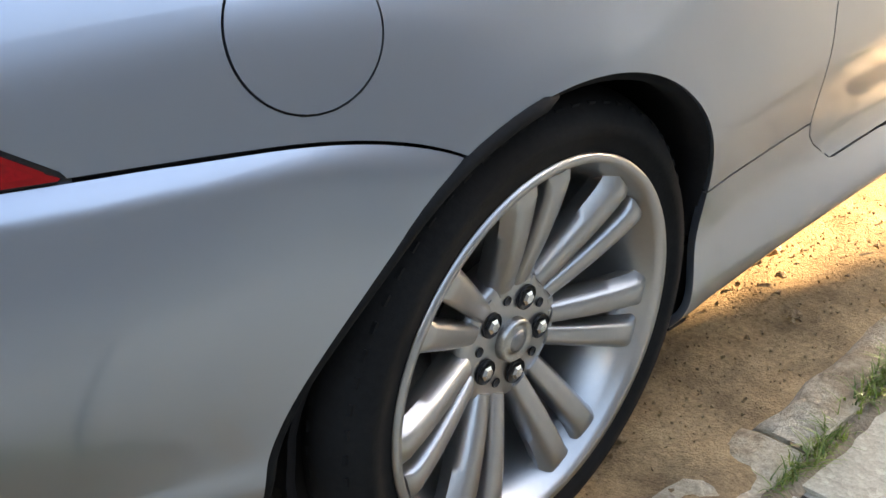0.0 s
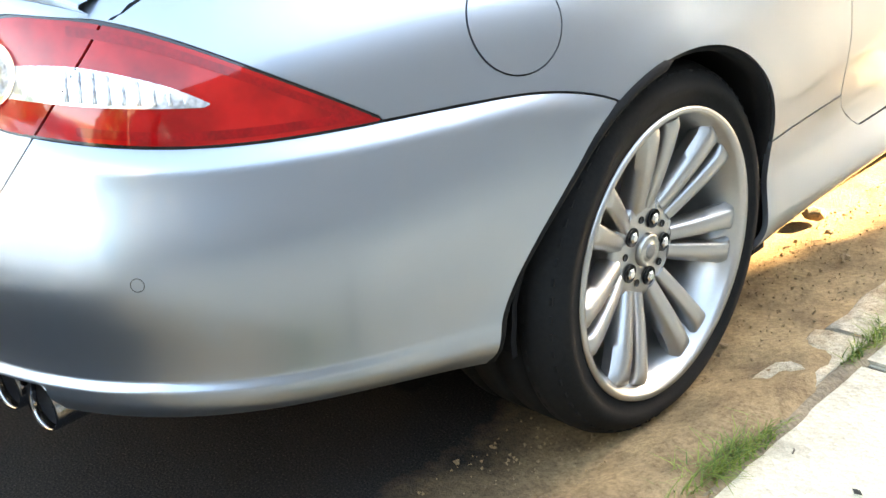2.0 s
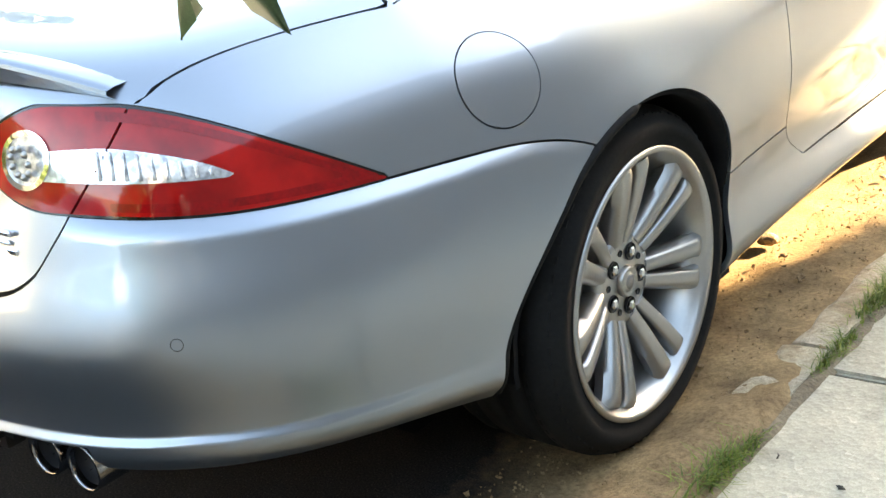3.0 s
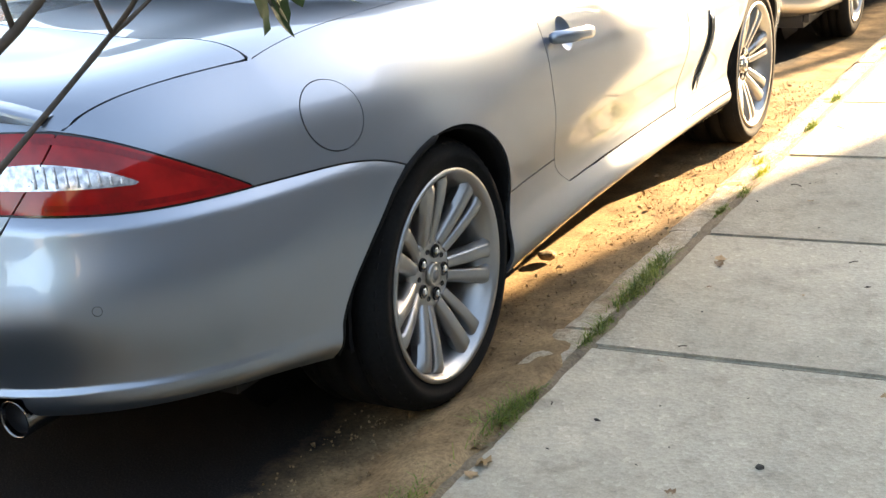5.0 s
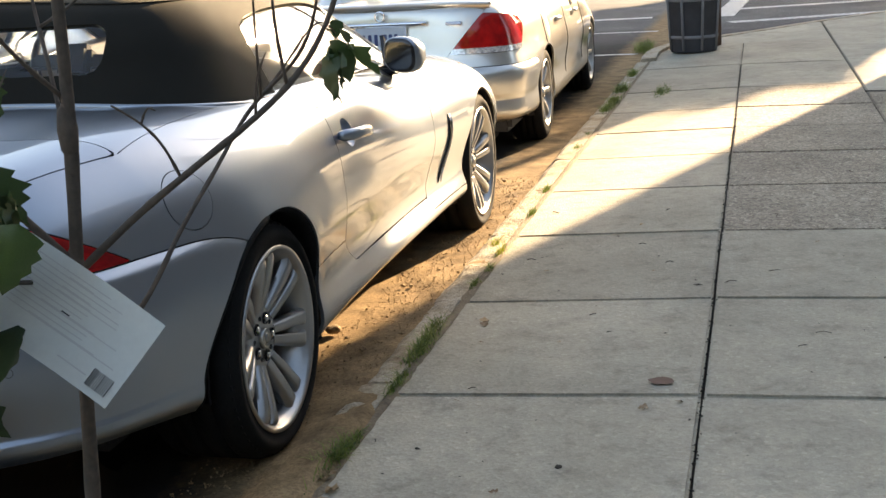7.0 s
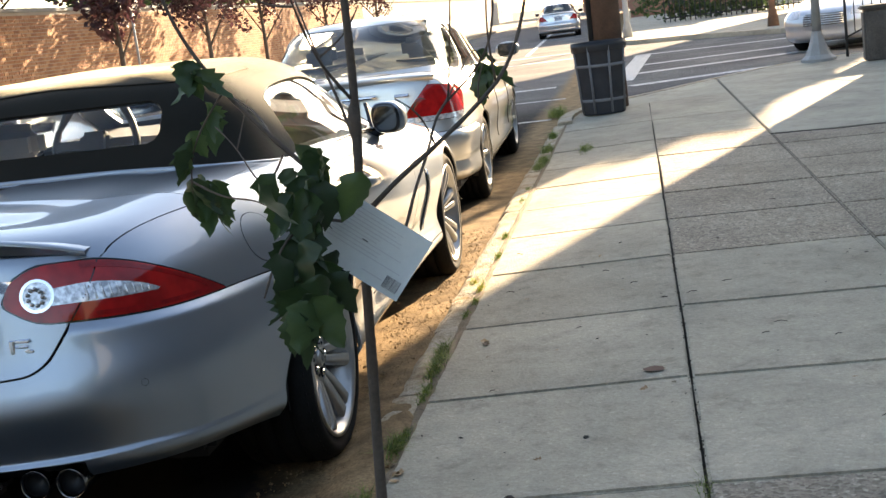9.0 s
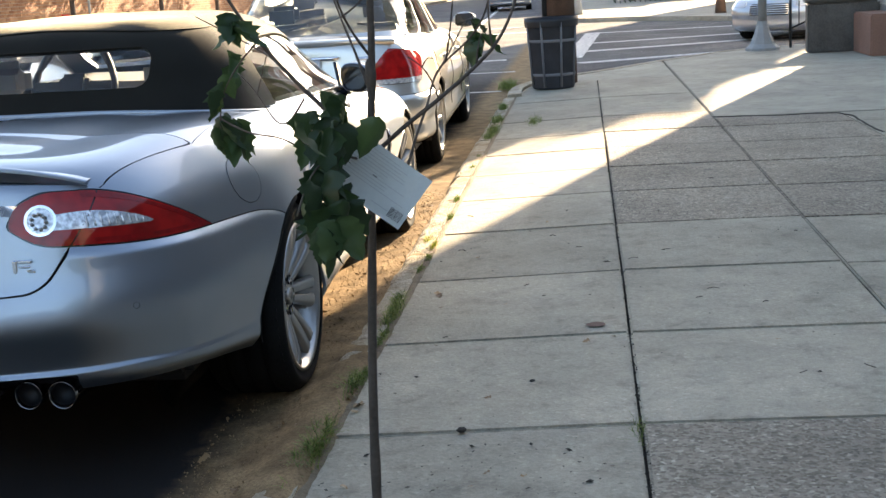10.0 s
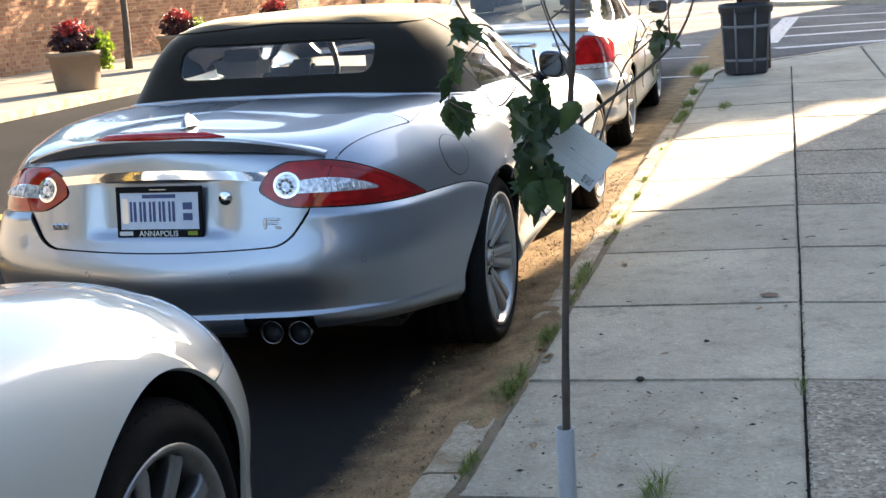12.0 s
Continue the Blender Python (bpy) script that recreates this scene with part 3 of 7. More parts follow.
# kerb stones
kerb = tagged(new("kerb"), "low worn concrete kerb beside the parked cars", "kerb", kind="structure")
KERB_CUTS = [-7.5, -5.6, -3.9, -2.1, -1.45, -0.62, 0.45, 1.36, 2.42, 4.4, 6.4, 8.4, 10.2]
for n, (y0, y1) in enumerate(zip(KERB_CUTS, KERB_CUTS[1:])):
    dx = rng.uniform(-0.012, 0.012)
    bm = bmesh.new()
    k = 40
    prof = [(1.005 + dx, -0.06), (1.008 + dx, 0.012), (1.022 + dx, 0.030), (1.05 + dx, 0.037), (1.13, 0.040), (1.135, -0.06)]
    rings = []
    for j in range(k + 1):
        y = y0 + 0.006 + (y1 - y0 - 0.012) * j / k
        wear_and_glare = 0.022 * noise.noise((y * 5, n, 0.3)) + 0.012 * noise.noise((y * 17, n, 0.7))
        rings.append([bm.verts.new((x + (wear_and_glare if i < 4 else 0), y, z + (0.55 * wear_and_glare if 0 < i < 5 else 0))) for i, (x, z) in enumerate(prof)])
    for a, b in zip(rings, rings[1:]):
        for i in range(len(prof) - 1):
            bm.faces.new((a[i], a[i + 1], b[i + 1], b[i])).smooth = i in (1, 2)
    bm.faces.new(rings[0][::-1])
    bm.faces.new(rings[-1])
    bmesh.ops.recalc_face_normals(bm, faces=bm.faces)
    part("kerbstone", bm, "kerb", kerb)

# pavement slabs over a bed of soil
CORNER = [(1.06, 10.2), (1.12, 11.6), (1.5, 12.45), (2.1, 13.2), (2.6, 13.95), (3.35, 15.0), (4.25, 16.0), (5.2, 16.45), (6.2, 16.5), (14, 16.5)]
pavement = tagged(new("pavement"), "grey concrete pavement slabs with dark open joints", "pavement", kind="structure")
bed = [(1.12, -9.0), (1.12, 10.2), *[(x + 0.05, y - 0.05) for x, y in CORNER[1:]], (14, -9.0)]
bm = slab_mesh(bed, -0.05, 0.022, 0)
part("soil_bed", bm, "joint", pavement)
ROWS_Y = [-7.6, -6.6, -5.6, -4.6, -3.6, -2.6, -1.6, -0.605, 0.366, 1.37, 2.436, 3.451, 4.44, 5.42, 6.405, 7.6, 9.4, 11.7]
COLS_X = [1.14, 2.09, 3.07, 4.15, 5.25]


def slab(poly, material, sink=0.0):
    ob = part("paving_slab", slab_mesh(poly, -0.02, 0.0, 0.008), material, pavement)
    for v in ob.data.vertices:
        v.co.z += pave_z(v.co.x) - sink
    return ob


for c, (x0, x1) in enumerate(zip(COLS_X, COLS_X[1:])):
    for r, (y0, y1) in enumerate(zip(ROWS_Y, ROWS_Y[1:])):
        if c >= 2 and y0 > 7.5:
            continue
        if c >= 2 and y1 == 7.6:
            y1 = 7.06
        g, h = 0.0072, (0.0045 if c < 2 else 0.004)
        pebbly = (c == 1 and (y1 < -0.6 or 2.4 < y0 < 4.5)) or (c == 2 and 2.4 < y0 < 7) or (c == 1 and 5.4 < y0 < 7)
        j = [rng.uniform(-0.003, 0.003) for _ in range(4)]
        skew = 0.035 if c == 1 else 0.0
        slab([(x0 + h + j[0], y0 + g), (x1 - h + j[1], y0 + g + skew), (x1 - h + j[2], y1 - g + skew), (x0 + h + j[3], y1 - g)],
             "pebbly" if pebbly else "slab", rng.uniform(0, 0.004))
slab([(1.18, 11.72), (3.06, 11.72), (3.06, 14.52), (2.58, 13.83), (2.08, 13.08), (1.47, 12.32)], "apron")
slab([(3.08, 7.08), (5.26, 7.08), (5.26, 7.62), (6.2, 7.62), (6.2, 16.38), (5.22, 16.33), (4.27, 15.88), (3.4, 14.95), (3.08, 14.5)], "apron")
slab([(5.27, -9), (6.2, -9), (6.2, 7.6), (5.27, 7.6)], "slab")

# ragged crack where the corner apron meets the slabs
bm = bmesh.new()
rows = []
for i in range(121):
    u = i / 120
    way = min(max((u - 0.52) / 0.10, 0), 1)
    x = 3.06 + 2.0 * min(u, 0.52) + 0.09 * way + 0.03 * noise.noise((u * 11, 0.3, 0)) * way
    y = 7.08 - 0.20 * min(u, 0.52) - 3.0 * max(0.0, u - 0.54) + (0.05 * noise.noise((u * 5, 0.3, 0)) + 0.025 * noise.noise((u * 20, 1.3, 0))) * (1 - way)
    w = 0.012 + 0.010 * noise.noise((u * 14, 4.1, 0)) + 0.006 * noise.noise((u * 60, 2.1, 0))
    rows.append([bm.verts.new((x + o * w * way, y + o * w * (1 - way), pave_z(x) + z)) for o, z in ((-1, -0.004), (-0.6, 0.0035), (0.6, 0.0045), (1, -0.004))])
for a, b in zip(rows, rows[1:]):
    for i in range(3):
        bm.faces.new((a[i], a[i + 1], b[i + 1], b[i]))
tagged(part("pavement_crack", bm, "joint"), "ragged dark crack along the edge of the corner paving", "crack", kind="structure")

# kerb round the corner, and painted lines in the crossing
bm = bmesh.new()
path = smooth_path([(x, y, 0) for x, y in CORNER], 6)
rings = []
for i, p in enumerate(path):
    d = (Vector(path[min(i + 1, len(path) - 1)]) - Vector(path[max(i - 1, 0)])).normalized()
    s = Vector((-d.y, d.x, 0))
    rings.append([bm.verts.new(Vector(p) + s * o + Vector((0, 0, z))) for o, z in ((0.02, -0.05), (0.015, 0.05), (-0.01, 0.066), (-0.15, 0.068), (-0.15, -0.05))])
for a, b in zip(rings, rings[1:]):
    for i in range(4):
        bm.faces.new((a[i], a[i + 1], b[i + 1], b[i]))
bm.faces.new(rings[0][::-1])
bm.faces.new(rings[-1])
bmesh.ops.recalc_face_normals(bm, faces=bm.faces)
tagged(part("corner_kerb", bm, "kerb"), "rounded concrete kerb at the street corner", "kerb", kind="structure")


def stripe(x0, y0, x1, y1, w, material="road_paint", name="road_line"):
    d = Vector((x1 - x0, y1 - y0, 0)).normalized()
    s = Vector((-d.y, d.x, 0)) * w / 2
    a, b = Vector((x0, y0, 0.004)), Vector((x1, y1, 0.004))
    bm = bmesh.new()
    bm.faces.new([bm.verts.new(q) for q in (a - s, b - s, b + s, a + s)])
    return part(name, bm, material)


for x0, y0, x1, y1, w in ((1.85, 15.7, 9, 18.4, 0.32), (1.9, 18.6, 9, 20.9, 0.35), (2.1, 21.2, 9, 22.8, 0.3), (1.9, 25.4, 9, 25.2, 0.3), (1.72, 17.0, 2.15, 25.7, 0.35),
                          (-6.5, 26.5, 0.9, 28.0, 0.35), (-6.5, 17.0, 0.6, 17.4, 0.3), (-6.5, 30.5, 0.9, 31.5, 0.3), (-1.2, 33, -3.2, 90, 0.14)):
    tagged(stripe(x0, y0, x1, y1, w), "worn white line painted on the asphalt", "road line", group="road lines")
for dx in (0.0, 0.28):
    tagged(stripe(-3.25 + dx, -30, -3.25 + dx, 15, 0.12, "yellow", "centre_line"), "yellow line along the middle of the street", "road line", group="centre lines")
for y in (11.4, 14.6):
    tagged(stripe(-0.6, y, 0.9, y, 0.12), "short white parking mark on the asphalt", "road line", group="parking marks")

# the far pavement, its garden wall and the corners over the crossing
far_side = tagged(part("pavement_far", slab_mesh([(-7.7, -30), (-7.7, 160), (-12.2, 160), (-12.2, -30)], -0.05, 0.13, 0.02), "far_slab"), "sandy concrete pavement along the brick wall, coloured darker for tree shade", "pavement", kind="structure")
tagged(part("kerb_far", slab_mesh([(-7.52, -30), (-7.52, 160), (-7.69, 160), (-7.69, -30)], -0.05, 0.135, 0.02), "kerb"), "concrete kerb on the far side of the street", "kerb", kind="structure")
tagged(part("pavement_corner", slab_mesh([(1.5, 33.2), (2.0, 32.2), (3.2, 31.6), (6, 27.5), (40, 26), (40, 120), (1.5, 120)], -0.05, 0.12, 0.02), "apron"), "pale concrete pavement across the junction", "pavement", kind="structure")

# ---- wheels: built round the x axis, outer face towards +x ----
def spoke_mesh(r0, r1, w0, w1, side, deep, dish):
    """One spoke of a dished wheel from the hub out to the rim: a rounded ridge, steeper towards its twin."""
    bm = bmesh.new()
    n = 14
    across = ((-1.0, -0.012), (-0.88, -0.003), (-0.68, 0.0), (0.05, 0.0005), (0.42, -0.001), (0.62, -0.005), (1.0, -0.020), (0.72, -deep), (-0.72, -deep))
    rings = []
    for i in range(n + 1):
        t = i / n
        r = r0 + (r1 - r0) * t
        w = (w0 + (w1 - w0) * t) * (1 + 0.30 * max(0, (t - 0.86) / 0.14) ** 2)
        off = side * (0.53 * w0 + 0.0185 * t)
        x = -0.009 - dish * (1 - t) ** 1.35 - 0.006 * max(0, (t - 0.9) / 0.1) ** 2
        flip = 1 if side >= 0 else -1
        rings.append([bm.verts.new((x + h, off + flip * u * w / 2, r)) for u, h in across])
    for a, b in zip(rings, rings[1:]):
        for k in range(len(a)):
            bm.faces.new((a[k], a[(k + 1) % len(a)], b[(k + 1) % len(a)], b[k])).smooth = True
    bm.faces.new(rings[0][::-1])
    bm.faces.new(rings[-1])
    bmesh.ops.recalc_face_normals(bm, faces=bm.faces)
    for e in bm.edges:
        if len(e.link_faces) == 2 and e.calc_face_angle(0) > 0.75:
            e.smooth = False
    return bm


def tyre_mesh(radius, rim, width, grooves=3, blocks=60):
    """Tyre with rounded shoulders, raised rim guard and tread grooves."""
    h = width / 2
    rows = [(rim - 0.012, -h + 0.02), (rim + 0.012, -h + 0.004), ((rim + radius) / 2, -h - 0.004), (radius - 0.022, -h + 0.008), (radius - 0.008, -h + 0.022), (radius, -h + 0.045)]
    for g in range(grooves):
        c = -h + 0.045 + (width - 0.09) * (g + 0.5) / grooves
        rows += [(radius, c - 0.006), (radius - 0.009, c - 0.005), (radius - 0.009, c + 0.005), (radius, c + 0.006)]
    rows += [(radius, h - 0.045), (radius - 0.008, h - 0.022), (radius - 0.022, h - 0.008), ((rim + radius) / 2 + 0.006, h + 0.003), (rim + 0.028, h + 0.002),
             (rim + 0.024, h - 0.002), (rim + 0.010, h - 0.003), (rim - 0.004, h - 0.012), (rim - 0.012, h - 0.02)]
    return lathe(rows, 96, "x")


def tread_mesh(radius, width, n=64):
    """Slanting tread blocks across the tyre's shoulders."""
    bm = bmesh.new()
    h = width / 2
    for i in range(n):
        a = 2 * math.pi * i / n
        for s in (-1, 1):
            quad = []
            for da, x, r in ((-0.028, h - 0.014, radius - 0.0125), (0.014, h - 0.014, radius - 0.0125), (0.036, h - 0.065, radius + 0.0008), (-0.006, h - 0.065, radius + 0.0008)):
                quad.append((s * x, r, a + da))
            top = [bm.verts.new((x, r * math.cos(b), r * math.sin(b))) for x, r, b in quad]
            low = [bm.verts.new((x, (r - 0.01) * math.cos(b), (r - 0.01) * math.sin(b))) for x, r, b in quad]
            bm.faces.new(top)
            for k in range(4):
                bm.faces.new((top[k], low[k], low[(k + 1) % 4], top[(k + 1) % 4]))
    bmesh.ops.recalc_face_normals(bm, faces=bm.faces)
    return bm


def wheel(car, radius, rim, width, spokes, pair, material="alloy", detail=True, lugs=5, dish=0.02, phase=0.25):
    """A wheel as a part of its car, in its own axes; place it with matrix_basis."""
    w = part("wheel", tyre_mesh(radius, rim, width), "rubber", car, "black low-profile tyre on a cast alloy wheel")
    if detail:
        part("tread", tread_mesh(radius, width), "rubber", w)["kind"] = "stuff"
    h = width / 2
    rim_rows = [(rim - 0.016, -h + 0.02), (rim - 0.03, -h + 0.05), (rim - 0.045, 0.0), (rim - 0.040, h - 0.09), (rim - 0.030, h - 0.045), (rim - 0.018, h - 0.020),
                (rim - 0.010, h - 0.010), (rim - 0.006, h + 0.000), (rim + 0.004, h + 0.002), (rim + 0.006, h - 0.004)]
    part("rim", lathe(rim_rows, 96, "x"), material, w, "bright cast alloy rim")
    part("brake_disc", lathe([(0.06, h - 0.13), (0.17, h - 0.13), (0.172, h - 0.14), (0.172, h - 0.16), (0.06, h - 0.16)], 48, "x"), "iron", w)
    part("backing_plate", lathe([(0.0, h - 0.175), (rim - 0.05, h - 0.17)], 48, "x"), "black", w)
    hub = h - 0.012 - dish
    face = hub + 0.012
    sp = None
    for i in range(spokes):
        for s in ((-1, 1) if pair else (0,)):
            turn = Matrix.Translation((h, 0, 0)) @ Matrix.Rotation(2 * math.pi * (i + phase) / spokes, 4, "X")
            if sp is None:
                sp = {}
            if s not in sp:
                sp[s] = part("spoke", spoke_mesh(0.078, rim - 0.020, 0.034 if pair else 0.045, 0.047 if pair else 0.055, s, 0.042, dish), material, w, m=turn)
            else:
                again(sp[s], turn)
    part("hub", lathe([(0.0, hub), (0.030, hub), (0.042, hub - 0.002), (0.075, hub), (0.088, hub - 0.002), (0.094, hub - 0.007), (0.096, hub - 0.02), (0.096, hub - 0.05)], 48, "x"), material, w)
    cap = part("centre_cap", lathe([(0.0, face + 0.0), (0.016, face), (0.018, face - 0.003), (0.024, face - 0.003), (0.027, face + 0.001), (0.030, face - 0.002), (0.031, face - 0.012)], 32, "x"), "steel", w, "round metal cap with a dark emblem")
    if detail:
        part("emblem", lathe([(0.0, face + 0.003), (0.009, face + 0.003), (0.014, face + 0.0015), (0.0155, face - 0.001)], 24, "x"), "dark_alloy", cap)
        nut = None
        for i in range(lugs):
            a = 2 * math.pi * (i - 0.07) / lugs
            m = Matrix.Translation((face, 0.057 * math.cos(a), 0.057 * math.sin(a)))
            if nut is None:
                rec = part("lug_recess", lathe([(0.017, -0.008), (0.0175, -0.0115), (0.0, -0.0118)], 20, "x"), "black", w, m=m)
                nut = part("lug_nut", lathe([(0.0, -0.003), (0.007, -0.003), (0.0105, -0.006), (0.0112, -0.011)], 6, "x", smooth=False), "chrome", w, m=m)
            else:
                again(nut, m)
                again(rec, m)
        dot = None
        for i in range(lugs):
            a = 2 * math.pi * (i + 0.43) / lugs
            m = Matrix.Translation((face, 0.062 * math.cos(a), 0.062 * math.sin(a)))
            dot = again(dot, m) if dot else part("bolt_hole", lathe([(0.0065, -0.010), (0.007, -0.0118), (0.0, -0.0119)], 12, "x"), "black", w, m=m)
        bars = None
        for i in range(12):
            a = 2 * math.pi * (i + 0.5) / 24 - 1.9
            m = Matrix.Translation((face - 0.0135, 0, 0)) @ Matrix.Rotation(a, 4, "X") @ Matrix.Translation((0, 0, 0.081))
            bars = again(bars, m) if bars else part("raised_mark", box(-0.001, 0.0022, -0.0045, 0.0045, -0.0055, 0.0055, 0.0008, 1), material, w, m=m)
        part("valve", tube([(h - 0.085, 0.0, 0.0), (h - 0.055, 0.008, -0.003)], [0.006, 0.0075], 10), "dark_alloy", w, m=Matrix.Translation((0, -0.212, 0.052)))
    return w

# ---- the silver convertible ----
LAMP_TOP = curve_of([0.40, 0.415, 0.457, 0.506, 0.595, 0.70, 0.80, 0.92, 1.04, 1.085], [0.782, 0.815, 0.853, 0.870, 0.876, 0.868, 0.843, 0.793, 0.732, 0.707])
LAMP_LOW = curve_of([0.40, 0.415, 0.467, 0.57, 0.77, 0.936, 1.085], [0.782, 0.772, 0.741, 0.725, 0.714, 0.708, 0.705])
SEAM = curve_of([0.0, 0.57, 0.77, 0.936, 1.08, 1.22, 1.33, 1.41, 1.48, 1.56], [0.745, 0.725, 0.714, 0.708, 0.706, 0.705, 0.701, 0.687, 0.660, 0.60])
LID_SIDE = curve_of([0.58, 0.62, 0.66, 0.70, 0.725, 0.76, 0.80, 0.87, 0.95], [0.30, 0.405, 0.475, 0.535, 0.57, 0.595, 0.625, 0.70, 0.76])
GAP = 0.0019
ARCH_R = 0.363


def arch_clear(y0, r=ARCH_R, z0=0.335):
    return lambda p, a, v: np.hypot(p[..., 1] - y0, p[..., 2] - z0) - r


def lamp_field(p, a, v):
    b = np.abs(a)
    f = np.minimum(LAMP_TOP(b) - p[..., 2], p[..., 2] - LAMP_LOW(b))
    return np.minimum(f, np.minimum(b - 0.402, 1.083 - b))


def lid_field(p, a, v):
    """Positive on the boot lid: inside the lamp seams, behind the hood cover and over the bumper."""
    b, z = np.abs(a), p[..., 2]
    low = np.where(b < 0.40, 0.592 + 0.012 * (b / 0.4) ** 2, 0.604 + 4.2 * np.maximum(b - 0.40, 0) ** 2)
    side = np.where(z < 0.87, 0.57 + (z - 0.725) * 0.90, 9.0) - b
    edge = 0.583 + (p[..., 1] + 0.835) * 0.358 - np.abs(p[..., 0])
    f = np.minimum(z - low, side)
    return np.where(z > 0.866, np.minimum(edge, -0.415 - p[..., 1]), f)


def ease(u):
    u = np.clip(u, 0, 1)
    return u * u * (3 - 2 * u)


def bumper_push(p, a, v):
    b = np.abs(a)
    rise = np.clip((SEAM(b) - p[..., 2]) / 0.028, 0, 1)
    low, fade = ease((b - 0.25) / 0.40), 0.15 + 0.85 * ease((1.55 - b) / 0.55)
    crease = np.interp(b, [0, 0.7, 1.15, 1.5], [0.374, 0.388, 0.362, 0.33])
    lip = 0.010 * np.clip((crease - p[..., 2]) / 0.012, 0, 1) * ease((1.40 - b) / 0.9)
    return lip + 0.018 * np.sin(rise * np.pi / 2) * fade * low + 0.004 * (1 - low) + 0.6 * arch_flare(p)


def arch_flare(p):
    """The raised lip round both wheel arches."""
    d0, d1 = (np.hypot(p[..., 1] - y, p[..., 2] - 0.336) - r for y, r in ((-0.008, 0.370), (2.752, 0.363)))
    return 0.006 * ease(1 - np.abs(np.minimum(d0, d1)) / 0.075) * (0.35 + 0.65 * ease((0.22 - p[..., 1]) / 0.25))


def plate_recess(p, a, v):
    u = np.clip((0.30 - np.abs(p[..., 0])) / 0.09, 0, 1)
    w = np.clip(np.minimum((p[..., 2] - 0.632) / 0.03, (0.838 - p[..., 2]) / 0.012), 0, 1)
    u, w = (q * q * (3 - 2 * q) for q in (u, w))
    return -0.018 * u * w


def pod(rows, s):
    """A rounded housing of squarish rings (y, x, z, half width, half height), on side s."""
    bm = bmesh.new()
    rings = []
    for y, x, z, w, h in rows:
        ring = []
        for t in np.linspace(0, 2 * math.pi, 28, endpoint=False):
            c, d = math.cos(t), math.sin(t)
            ring.append(bm.verts.new((s * (x + w * math.copysign(abs(c) ** 0.72, c)), y, z + h * math.copysign(abs(d) ** 0.72, d) - 0.12 * w * c)))
        rings.append(ring)
    for a, b in zip(rings, rings[1:]):
        for i in range(28):
            bm.faces.new((a[i], a[(i + 1) % 28], b[(i + 1) % 28], b[i])).smooth = True
    for ring in (rings[0], rings[-1]):
        bm.faces.new(ring)
    bmesh.ops.recalc_face_normals(bm, faces=bm.faces)
    return bm


